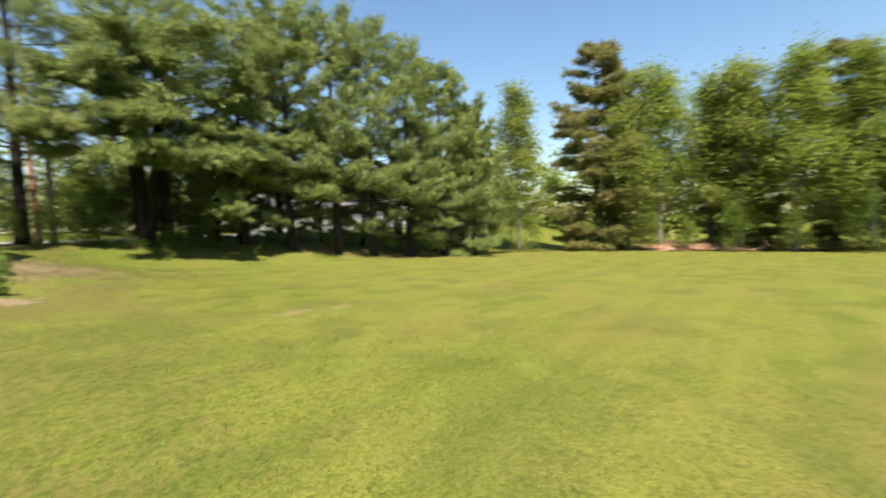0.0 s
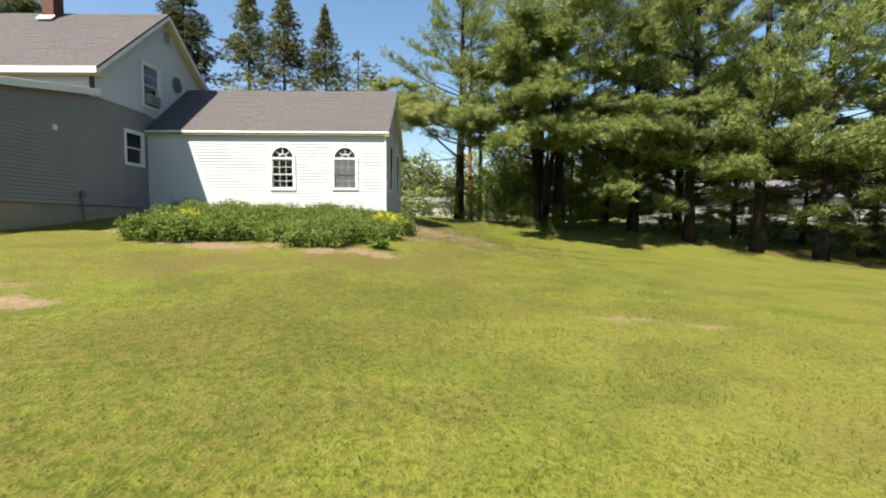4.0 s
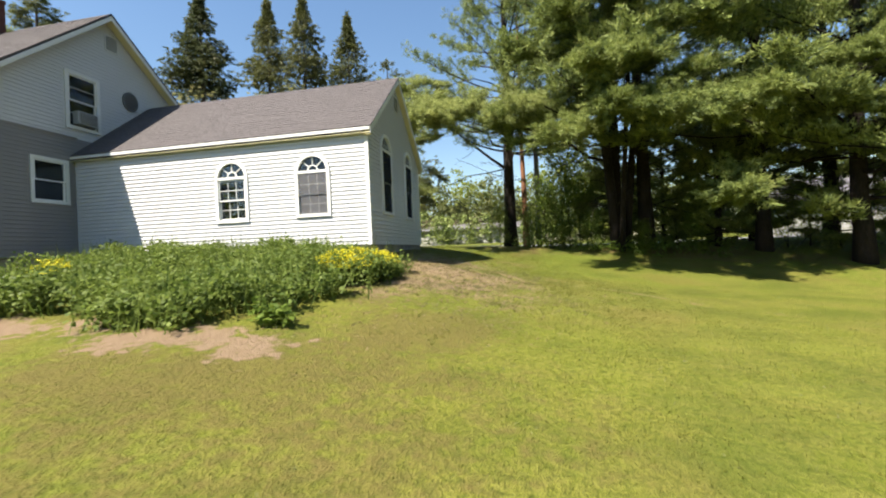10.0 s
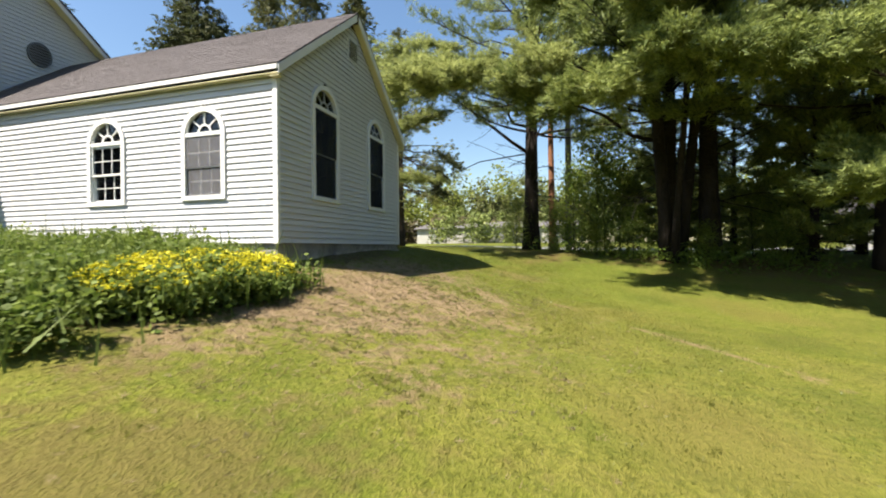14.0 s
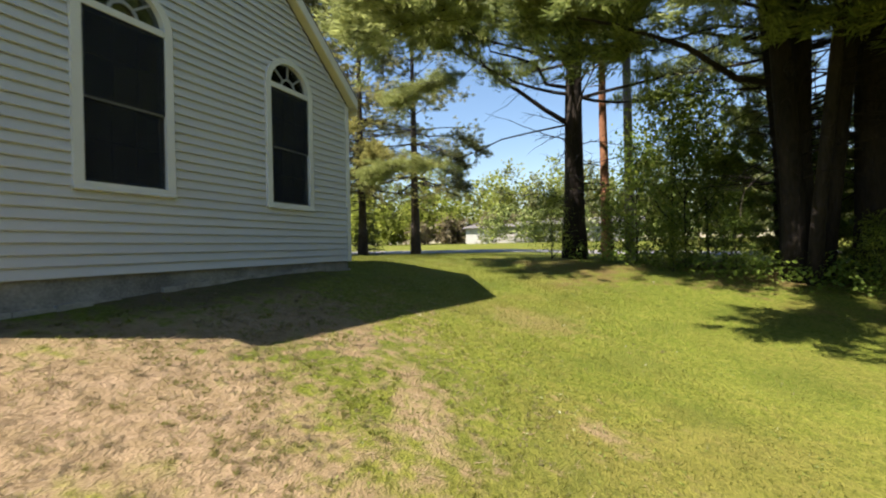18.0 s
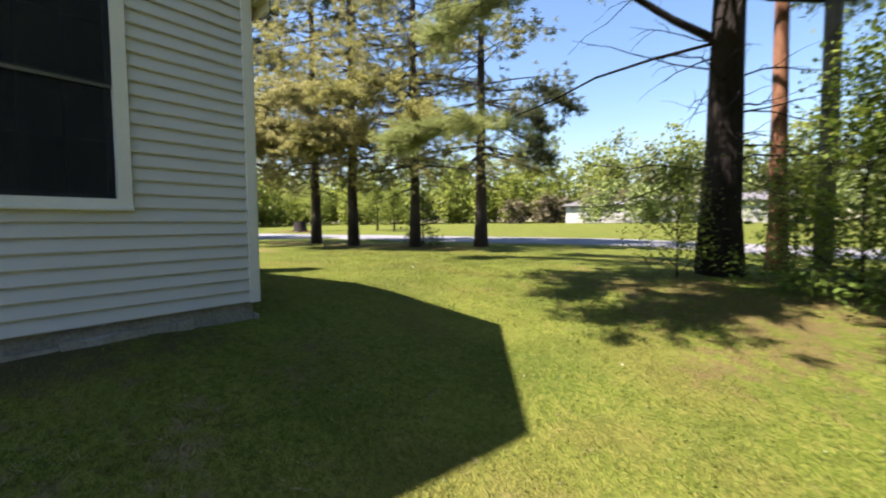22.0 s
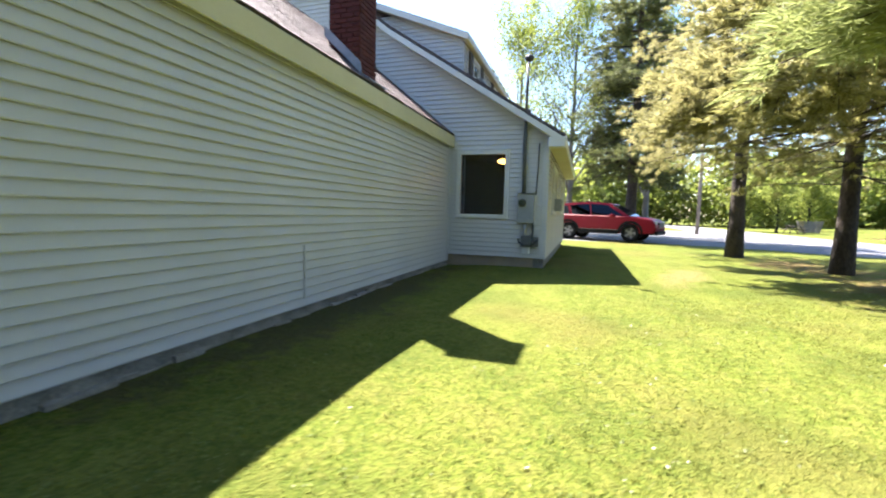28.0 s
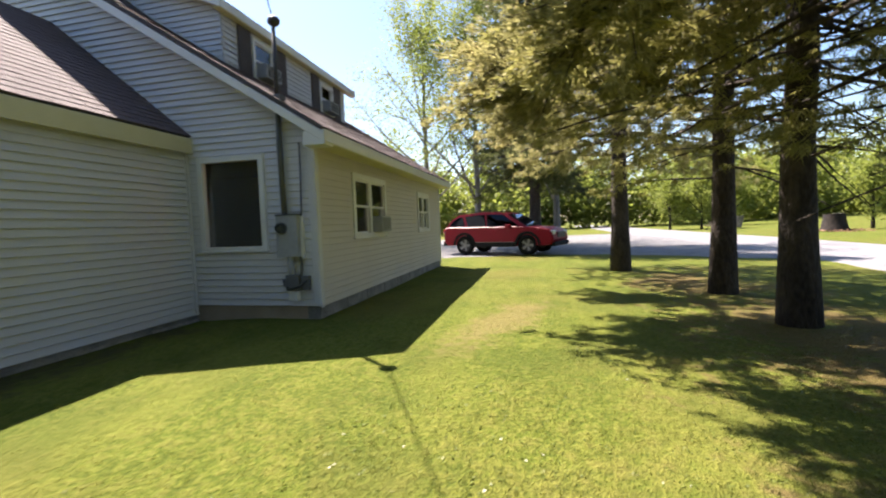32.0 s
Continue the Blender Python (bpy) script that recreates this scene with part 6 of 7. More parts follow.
# shrubs and saplings under the pines
SH = "undergrowth beneath the pines"
su = broadleaf("shrub", "leafy young shrub in green leaf", 61, 3.0, 0.022, DEEPLEAF, BARK, 0.5, 0.07, 10, 0.02, 15, 0.27, SH, 6)
sv = broadleaf("shrub", "loose bright green sapling", 62, 2.4, 0.02, LEAF, BARK, 0.55, 0.065, 10, 0.02, 14, 0.25, SH, 6)
put(su, 4.6, 10.5, 0, 1.05)
put(sv, 2.5, 10.6, 40, 0.8)
near_shrubs = ((5.6, 9.9, 1.05, 0), (6.4, 9.1, 0.6, 0), (8.2, 8.2, 0.55, 1), (5.3, 9.2, 0.45, 1), (10.0, 8.4, 0.55, 0), (4.0, 11.9, 0.8, 1), (6.4, 10.4, 1.1, 1), (5.4, 12.2, 0.9, 1), (5.4, 11.3, 1.9, 1), (6.3, 11.9, 1.7, 0), (9.8, 9.4, 0.9, 1), (10.8, 9.7, 1.0, 0), (13.6, 9.0, 0.9, 1), (8.2, 10.6, 1.1, 0), (9.2, 11.4, 1.2, 1), (11.9, 10.4, 1.2, 0), (13.2, 9.8, 1.2, 1), (14.6, 9.4, 1.2, 0), (15.6, 7.9, 0.9, 0), (16.8, 8.4, 1.2, 1), (17.9, 7.6, 1.2, 0))
far_shrubs = ((19.2, 7.3, 1.2, 1), (22.2, 5.6, 1.2, 0), (25.6, 4.0, 1.1, 1), (27.6, 3.2, 1.1, 0), (18.3, 6.8, 0.9, 1), (20.8, 6.0, 0.8, 0), (23.4, 4.4, 1.0, 1), (29.2, 0.9, 1.2, 1), (30.8, 0.2, 1.4, 0), (32.5, -0.8, 1.3, 1), (36.0, -3.0, 1.2, 1), (36.6, -5.6, 1.4, 0), (37.2, -9.0, 1.3, 1), (37.8, -11.6, 1.1, 1), (37.6, -14.6, 1.2, 0), (38.0, -18.0, 1.3, 1), (38.4, -21.5, 1.4, 0), (37.8, -25.0, 1.3, 1))
for i, (x, y, s, which) in enumerate(near_shrubs + far_shrubs):
    put_copy((su, sv)[which], x, y, 67 * i, s)

# low plants and litter along the shaded edge of the lawn
ru = np.random.default_rng(64)
edge = np.array([(3.4, 10.2), (5.0, 9.4), (6.4, 8.3), (8.2, 7.8), (11.0, 7.6)])
k = ru.integers(0, len(edge) - 1, 330)
f = ru.uniform(0, 1, (330, 1))
pts = edge[k] * (1 - f) + edge[k + 1] * f + ru.normal(0, 0.35, (330, 2)) + np.abs(ru.normal(0, 0.9, (330, 1))) * (0.3, 0.95)
v, f = leaves(np.array([(x, y, ground(x, y) + ru.uniform(0.05, 0.45)) for x, y in pts]), 16, 0.2, 0.085, ru, 0.8)
uw = cloud("undergrowth_plants", v, f, DEEPLEAF, None, "low leafy plants edging the lawn beneath the pines", "stuff")
uw["category"] = "plants"

# far woods on all sides, one crown of leaf clumps after another
rgw = np.random.default_rng(77)


def far_woods(name, line, depth, count, h, material, label, size=0.75):
    cs, rad = [], []
    for k in range(count):
        t = (k + rgw.uniform(0, 1)) / count * (len(line) - 1)
        i = min(int(t), len(line) - 2)
        f = t - i
        x = line[i][0] * (1 - f) + line[i + 1][0] * f + rgw.normal(0, depth)
        y = line[i][1] * (1 - f) + line[i + 1][1] * f + rgw.normal(0, depth)
        top = h * rgw.uniform(0.55, 1.1)
        g = ground(min(max(x, -60), 70), min(max(y, -50), 120))
        m = 36
        z = rgw.uniform(0.08, 1, m)
        w = top * 0.30 * np.sqrt(np.maximum(0.05, 1 - (2 * z - 0.9) ** 2))
        a = rgw.uniform(0, 6.28, m)
        cs.append(np.stack((x + np.cos(a) * w * rgw.uniform(0.3, 1, m), y + np.sin(a) * w * rgw.uniform(0.3, 1, m), g + z * top), -1))
    v, f = leaves(np.concatenate(cs), 8, size * 1.25, size, rgw, 0.8)
    ob = cloud(name, v, f, material, None, label, "stuff")
    ob["category"] = "woods"


far_woods("far_woods", [(-150, 66), (-95, 78), (-50, 90), (0, 100), (60, 98), (120, 76)], 5, 330, 17.0, PALELEAF, "distant woods in fresh pale green leaf beyond the road", 0.85)
far_woods("far_woods", [(-34, 76), (-18, 80), (-2, 82)], 3, 34, 5.0, HEATH, "grey-brown budding thicket at the field edge", 0.8)
far_woods("far_woods", [(-20, 69), (-8, 70.5), (12, 71)], 1.6, 24, 6.0, NEEDLE, "slim young pines before the white building", 0.5)
far_woods("far_woods", [(-150, 54), (-100, 66), (-60, 78), (-28, 84)], 4, 150, 9.5, PALELEAF, "pale green young trees at the edge of the field")
far_woods("far_woods", [(-20, 88), (10, 90), (45, 86)], 4, 80, 14.0, DARKSPRUCE, "darker pines behind the white building")
far_woods("far_woods", [(-75, -10), (-80, 20), (-85, 50), (-120, 62)], 5, 230, 12, PALELEAF, "green woods west of the drive")
far_woods("far_woods", [(60, 60), (66, 20), (62, -20), (52, -60)], 5, 110, 12, LEAF, "green woods behind the lawn's far edge")
# Out of view; added so the south windows reflect dark trees.
far_woods("far_woods", [(50, -65), (0, -75), (-60, -60), (-80, -10)], 6, 130, 16, LEAF, "unseen woods added south of the lawn")
ap = broadleaf("apple_tree", "small spreading tree in pale green leaf across the road", 71, 5.2, 0.13, PALELEAF, BARK, 0.55, 0.2, 14, 0.16, 12, 0.5, "small trees across the road", 6)
put(ap, -50.5, 26.5)
for i, (x, y, s) in enumerate(((-38, 33, 0.9), (-52, 24, 1.0), (-31, 36, 0.9), (-60, 33, 1.1), (-26, 33.5, 0.8))):
    put_copy(ap, x, y, 50 * i, s)


# ---- flower bed along the annex ----
rgb = np.random.default_rng(91)


def in_bed(x, y):
    """The bed's outline: from the wall out to a wavy edge."""
    edge = -5.2 + 0.3 * math.sin(x * 1.7) + 0.2 * math.sin(x * 0.6 + 2)
    if x > -1.5:
        edge -= 0.3
    if x > 0.25:
        edge += (x - 0.25) * 3.2
    if x < -5.3:
        edge += (-5.3 - x) * 2.4
    return -8.0 < x < 1.0 and edge < y < -0.35


spots = []
while len(spots) < 980:
    x, y = rgb.uniform(-8.0, 1.3), rgb.uniform(-5.7, -0.3)
    if in_bed(x, y):
        spots.append((x, y))
cs, ds = [], []
for x, y in spots:
    hgt = (0.36 + 0.36 * noise.noise((x * 0.9, y * 0.9, 7.0))) * rgb.uniform(0.75, 1.1)
    gz = ground(x, y)
    for k in range(5):
        cs.append((x + rgb.normal(0, 0.09), y + rgb.normal(0, 0.09), gz + hgt * (0.25 + 0.18 * k)))
v, f = leaves(np.array(cs), 18, 0.11, 0.072, rgb, 0.8)
bed = cloud("flower_bed_foliage", v, f, HERB, None, "dense knee-high green perennials filling the bed by the annex", "stuff")
bed["category"] = "plants"
base = np.array([(x, y, ground(x, y)) for x, y in spots])
v, f = tufts(np.repeat(base, 3, 0) + rgb.normal(0, 0.06, (len(base) * 3, 3)) * (1, 1, 0), np.tile((0, 0, 1.0), (len(base) * 3, 1)), 3, 0.42, 0.010, 0.28, rgb, 1.0)
st = cloud("plant_stems", v, f, HERB, None, "upright green stems and blades among the bed plants", "stuff")
st["category"] = "plants"


def flower_clump(x0, x1, y0, y1, turn, count, label):
    """Yellow spurge-like flowers: leafy stems with flat yellow heads."""
    cl = thing("yellow_flower_clump", label, "flowers", "yellow flowers in the bed", at=((x0 + x1) / 2, (y0 + y1) / 2, ground((x0 + x1) / 2, (y0 + y1) / 2)))
    o = np.array(cl.location)
    ca, sa = math.cos(turn), math.sin(turn)
    heads, low = [], []
    for k in range(count):
        a, q = rgb.uniform(0, 6.28), math.sqrt(rgb.uniform(0, 1))
        ex, ey = math.cos(a) * q * (x1 - x0) / 2, math.sin(a) * q * (y1 - y0) / 2
        dx, dy = ex * ca - ey * sa, ex * sa + ey * ca
        gz = ground(o[0] + dx, o[1] + dy) - o[2]
        top = 0.50 * (1 - 0.35 * q * q) * rgb.uniform(0.85, 1.12)
        heads.append((dx, dy, gz + top))
        for j in range(4):
            low.append((dx + rgb.normal(0, 0.05), dy + rgb.normal(0, 0.05), gz + top * (0.12 + 0.17 * j)))
    v, f = leaves(np.array(heads), 16, 0.06, 0.034, rgb, 0.4)
    cloud("blossoms", v, f, PETAL, cl, "massed bright yellow flower heads")
    v, f = leaves(np.array(low), 7, 0.07, 0.075, rgb, 0.8)
    cloud("leaves", v, f, HERB, cl)
    return cl


flower_clump(-0.05, 0.95, -3.15, -0.45, -0.12, 340, "mass of yellow flowers at the corner of the bed")
flower_clump(-5.6, -4.7, -3.5, -2.9, 0.0, 36, "small clump of yellow flowers in the bed")
pl = thing("garden_edging_board", "weathered white board lying on the grass by the bed", "board")
part("board", prism([(-7.75, -2.0, ground(-7.75, -2.0) + 0.10), (-6.45, -3.3, ground(-6.45, -3.3) + 0.02), (-6.40, -3.23, ground(-6.45, -3.3) + 0.02), (-7.70, -1.93, ground(-7.75, -2.0) + 0.10)], (0, 0, 0.06)), TRIM, pl)
wd = thing("leafy_weed", "low dark green weed on the bare soil", "weed", at=(0.55, -5.0, ground(0.55, -5.0)))
v, f = leaves(rgb.normal(0, 0.11, (28, 3)) * (1.3, 1, 0.5) + (0, 0, 0.12), 9, 0.09, 0.10, rgb)
cloud("leaves", v, f, DEEPLEAF, wd)
v, f = tufts(rgb.normal(0, 0.1, (14, 3)) * (1, 1, 0), np.tile((0, 0, 1.0), (14, 1)), 3, 0.2, 0.006, 0.4, rgb, 1.0)
cloud("stems", v, f, HERB, wd)

# ---- grass blades near the walk ----
line = [(-1.0, -18.5), (1.5, -16.3), (2.9, -13.7), (3.3, -10.8), (4.2, -6.8), (4.6, -2.4), (4.4, 0.0), (3.9, 2.6), (3.4, 5.0), (3.0, 6.6), (1.0, 8.0), (-1.2, 9.6), (-3.6, 10.6), (-6.0, 11.2)]
n = 190000
seg = rgb.integers(0, len(line) - 1, n)
tt = rgb.uniform(0, 1, n)
la = np.array(line)
pts = la[seg] * (1 - tt[:, None]) + la[seg + 1] * tt[:, None]
pts = pts + rgb.normal(0, 2.6, (n, 2))
keep = [(x, y) for x, y in pts if not (-8.6 < x < 0.12 and -0.2 < y < 5.15) and not in_bed(x, y) and not (-17 < x < -8 and -6 < y < 7.3)
        and noise.noise((x * 1.1, y * 1.1, 2.0)) > -0.42 and not (math.hypot((x - 1.4) / 1.8, (y - 0.4) / 2.7) < 1 and noise.noise((x * 2.5, y * 2.5, 5.0)) < 0.02)]
b = np.array([(x, y, ground(x, y) - 0.008) for x, y in keep])
v, f = tufts(b, np.tile((0, 0, 1.0), (len(b), 1)), 1, 0.032, 0.0042, 1.0, rgb, 0.6)
gr = cloud("lawn_grass", v, f, BLADE, None, "short mown grass blades, green with dry straw tips", "stuff")
gr["category"] = "grass"
longer = la[seg[:150000]] * (1 - tt[:150000, None]) + la[seg[:150000] + 1] * tt[:150000, None] + rgb.normal(0, 1.5, (150000, 2))
longer = [(x, y) for x, y in longer if not (-8.6 < x < 0.12 and -0.2 < y < 5.15) and not in_bed(x, y) and noise.noise((x * 2.1, y * 2.1, 8.0)) > -0.05
          and not (math.hypot((x - 1.4) / 1.8, (y - 0.4) / 2.5) < 1 and noise.noise((x * 2.5, y * 2.5, 5.0)) < 0.1)]
v, f = tufts(np.array([(x, y, ground(x, y) - 0.006) for x, y in longer]), np.tile((0, 0, 1.0), (len(longer), 1)), 1, 0.05, 0.0022, 0.9, rgb, 0.7)
lg = cloud("long_grass", v, f, BLADE, None, "taller thin grass blades standing out of the mown lawn", "stuff")
lg["category"] = "grass"
sx = rgb.normal(0, 1, (5200, 2)) * (1.3, 1.9) + (1.6, 0.0)
sx = [(x, y) for x, y in sx if (x > 0.9 or y < -0.1) and not in_bed(x, y)]
sb_ = np.array([(x, y, ground(x, y) + 0.004) for x, y in sx])
v, f = tufts(sb_, unit(rgb.normal(0, 1, (len(sb_), 3)) * (1, 1, 0.0) + (0, 0, 0.35)), 8, 0.055, 0.0016, 0.5, rgb, 0.35)
sw = cloud("dead_grass", v, f, STRAW, None, "flattened dead straw on worn soil by the gable end", "stuff")
sw["category"] = "grass"
gt = [(x, y) for x, y in np.repeat(rgb.normal(0, 1, (230, 2)) * (1.3, 1.8) + (1.8, 0.0), 6, 0) + rgb.normal(0, 0.09, (1380, 2)) if (x > 0.15 or y < -0.1) and not in_bed(x, y)]
v, f = tufts(np.array([(x, y, ground(x, y)) for x, y in gt]), np.tile((0, 0, 1.0), (len(gt), 1)), 14, 0.04, 0.0026, 0.9, rgb, 0.6)
gt_ = cloud("grass_tufts", v, f, BLADE, None, "scattered green grass tufts on the worn ground", "stuff")
gt_["category"] = "grass"
mats = [(x, y) for x, y in np.repeat(rgb.normal(0, 1, (190, 2)) * (1.2, 1.7) + (1.7, 0.1), 7, 0) + rgb.normal(0, 0.10, (1330, 2)) if (x > 0.3 or y < -0.1) and not in_bed(x, y)]
v, f = tufts(np.array([(x, y, ground(x, y)) for x, y in mats]), np.tile((0, 0, 1.0), (len(mats), 1)), 14, 0.035, 0.0022, 1.1, rgb, 0.45)
dm = cloud("dead_grass_mats", v, f, HEATH, None, "low brown mats of withered grass on the bare soil", "stuff")
dm["category"] = "grass"
near_path = np.array([(4.4, 0.0), (3.9, 2.6), (3.4, 5.0), (2.6, 6.8), (1.0, 8.0), (-1.2, 9.4), (-3.6, 10.2), (-6.5, 10.6)])
cp = []
for x, y in near_path[rgb.integers(0, len(near_path), 17000)] + rgb.normal(0, 1.7, (17000, 2)):
    if noise.noise((x * 0.9, y * 0.9, 11.0)) > 0.02 + 0.25 * rgb.uniform(-1, 1) and not (x < 0.3 and y < 5.9) and x + y > 3.6:
        cp.append((x, y, ground(x, y) + rgb.uniform(0.004, 0.013)))
v, f = leaves(np.array(cp), 3, 0.018, 0.019, rgb, 0.15)
lc = cloud("clover_leaves", v, f, CLOVER, None, "low glossy clover leaves in patches in the lawn", "stuff")
lc["category"] = "plants"

# ---- the car ----
def wheel_at(car, x, y):
    w = new("wheel")
    w.parent = car
    w.location = (x, y, 0.40)
    side = 1 if y > 0 else -1
    bm = bmesh.new()
    prof = [(0.25, -0.12), (0.37, -0.13), (0.40, -0.1), (0.402, 0.1), (0.37, 0.13), (0.25, 0.12)]
    rings = [[bm.verts.new((r * math.cos(a), q, r * math.sin(a))) for r, q in prof] for a in (2 * math.pi * k / 28 for k in range(28))]
    for k in range(28):
        p, q = rings[k], rings[(k + 1) % 28]
        for j in range(6):
            bm.faces.new((p[j], p[(j + 1) % 6], q[(j + 1) % 6], q[j]))
    part("tyre", bm, TYRE, w, "", True)
    bm = bmesh.new()
    for k in range(5):
        a = 2 * math.pi * k / 5
        c, s = math.cos(a), math.sin(a)
        prism([(0.04 * c - 0.035 * s, 0.07 * side, 0.04 * s + 0.035 * c), (0.245 * c - 0.055 * s, 0.095 * side, 0.245 * s + 0.055 * c), (0.245 * c + 0.055 * s, 0.095 * side, 0.245 * s - 0.055 * c), (0.04 * c + 0.035 * s, 0.07 * side, 0.04 * s - 0.035 * c)], (0, 0.02 * side, 0), bm)
    ring = bmesh.ops.create_cone(bm, cap_ends=True, segments=20, radius1=0.07, radius2=0.06, depth=0.05)
    bmesh.ops.transform(bm, matrix=Matrix.Translation((0, 0.085 * side, 0)) @ Matrix.Rotation(radians(90), 4, "X"), verts=ring["verts"])
    bmesh.ops.recalc_face_normals(bm, faces=bm.faces)
    part("rim", bm, ALLOY, w, "five-spoke alloy rim")
    bm = bmesh.new()
    d = bmesh.ops.create_cone(bm, cap_ends=True, segments=24, radius1=0.245, radius2=0.245, depth=0.1)
    bmesh.ops.transform(bm, matrix=Matrix.Rotation(radians(90), 4, "X"), verts=d["verts"])
    part("hub", bm, DARKMETAL, w)


def suv(CARRED, label):
    """A sport utility vehicle, its nose along +x, wheels on z = 0."""
    car = thing("car", label, "car")
    side = [(-2.48, 0.55), (-2.50, 0.98), (-2.42, 1.16), (-2.2, 1.19), (0.95, 1.15), (1.2, 1.14), (2.0, 1.09), (2.3, 1.02), (2.46, 0.88), (2.52, 0.62), (2.42, 0.42), (1.9, 0.38)]
    arch = lambda c: [(c + 0.46 * math.cos(a), 0.40 + 0.46 * math.sin(a)) for a in (math.pi * k / 10 for k in range(11))]
    low = arch(1.43) + [(0.9, 0.33), (-0.9, 0.33)] + arch(-1.43) + [(-2.3, 0.40)]
    prof = side + [(x, max(z, 0.34)) for x, z in low]
    bm = bmesh.new()
    slices = []
    for y, k, dz in ((-0.98, 0.965, -0.03), (-0.94, 0.99, 0.0), (-0.6, 1.0, 0.015), (0.0, 1.005, 0.02), (0.6, 1.0, 0.015), (0.94, 0.99, 0.0), (0.98, 0.965, -0.03)):
        slices.append([bm.verts.new((x * k, y, z + (dz if z > 0.8 else 0))) for x, z in prof])
    m = len(prof)
    for a, b2 in zip(slices, slices[1:]):
        for k in range(m):
            bm.faces.new((a[k], a[(k + 1) % m], b2[(k + 1) % m], b2[k]))
    bm.faces.new(slices[0])
    bm.faces.new(slices[-1][::-1])
    bmesh.ops.recalc_face_normals(bm, faces=bm.faces)
    part("body", bm, CARRED, car)
    lo = [(-2.44, 1.12), (-2.24, 1.42), (-1.82, 1.72), (-0.6, 1.80), (0.40, 1.74), (1.42, 1.12)]
    bm = bmesh.new()
    A = [bm.verts.new((x, -0.93 + 0.30 * (z - 1.1), z)) for x, z in lo]
    B = [bm.verts.new((x, 0.93 - 0.30 * (z - 1.1), z)) for x, z in lo]
    for k in range(5):
        bm.faces.new((A[k], A[k + 1], B[k + 1], B[k]))
    bm.faces.new(A)
    bm.faces.new(B[::-1])
    bmesh.ops.recalc_face_normals(bm, faces=bm.faces)
    bmesh.ops.bevel(bm, geom=bm.edges[:], offset=0.035, segments=2, affect="EDGES")
    part("cabin", bm, CARRED, car)
    for s in (-1, 1):
        for pts in ([(-2.22, 1.23), (-2.08, 1.42), (-1.80, 1.60), (-1.58, 1.62), (-1.42, 1.21)], [(-1.28, 1.20), (-1.46, 1.63), (-0.52, 1.69), (-0.42, 1.18)], [(-0.34, 1.18), (-0.43, 1.69), (0.32, 1.66), (1.08, 1.17)]):
            bm = prism([(x, s * (0.945 - 0.30 * (z - 1.1)), z) for x, z in pts], (0, 0.012 * s, 0))
            bmesh.ops.recalc_face_normals(bm, faces=bm.faces)
            part("side_window", bm, CARGLASS, car, "dark tinted glass")
        bm = box(0.55, 0.75, s * 0.98, s * 1.14, 1.10, 1.24, 0.03)
        part("wing_mirror", bm, CARRED, car)
        part("sill_strip", box(-0.92, 0.92, s * 0.955, s * 1.0, 0.33, 0.52, 0.015), CLAD, car, "black sill with a bright strip")
        part("sill_trim", box(-0.9, 0.9, s * 1.0, s * 1.008, 0.52, 0.535), ALLOY, car)
        for c in (-1.43, 1.43):
            bm = bmesh.new()
            for k in range(12):
                a0, a1 = math.pi * k / 12, math.pi * (k + 1) / 12
                prism([(c + r * math.cos(a), s * 0.955, max(0.40 + r * math.sin(a), 0.34)) for r, a in ((0.45, a0), (0.55, a0), (0.55, a1), (0.45, a1))], (0, 0.05 * s, 0), bm)
            bmesh.ops.recalc_face_normals(bm, faces=bm.faces)
            part("wheel_arch", bm, CLAD, car, "black wheel-arch cladding")
        part("headlight", box(2.1, 2.47, s * 0.55, s * 0.93, 0.80, 0.96, 0.03), LAMPGLASS, car, "clear headlight")
        part("tail_light", box(-2.52, -2.3, s * 0.62, s * 0.96, 0.95, 1.10, 0.02), REDLAMP, car, "red tail light")
        for x in (-0.42, 0.75):
            part("door_handle", box(x - 0.32, x - 0.12, s * 0.985, s * 1.015, 0.98, 1.01, 0.006), CARRED, car)
        bm = tube([(-1.95, s * 0.66, 1.74), (-1.8, s * 0.66, 1.79), (-0.2, s * 0.66, 1.84), (0.0, s * 0.66, 1.76)], [0.016] * 4, 6)
        part("roof_rail", bm, CLAD, car)
    part("windscreen", prism([(0.53, -0.68, 1.66), (0.53, 0.68, 1.66), (1.38, 0.84, 1.14), (1.38, -0.84, 1.14)], (0.012, 0, 0.02)), CARGLASS, car)
    part("rear_window", prism([(-1.93, -0.68, 1.65), (-1.93, 0.68, 1.65), (-2.41, 0.8, 1.18), (-2.41, -0.8, 1.18)], (-0.02, 0, 0.01)), CARGLASS, car)
    part("grille", box(2.40, 2.52, -0.5, 0.5, 0.66, 0.90, 0.02), DARKMETAL, car)
    part("front_bumper", box(2.2, 2.55, -0.9, 0.9, 0.34, 0.52, 0.04), CLAD, car)
    part("rear_bumper", box(-2.55, -2.3, -0.92, 0.92, 0.38, 0.58, 0.04), CLAD, car)
    for x in (-1.43, 1.43):
        for y in (-0.86, 0.86):
            wheel_at(car, x, y)
    return car


car = suv(CARRED, "bright red sport utility vehicle parked on the gravel by the house")
car.matrix_basis = pose(-21.3, 8.95, ground(-21.0, 9.0) + 0.05, 0, 0, 70)

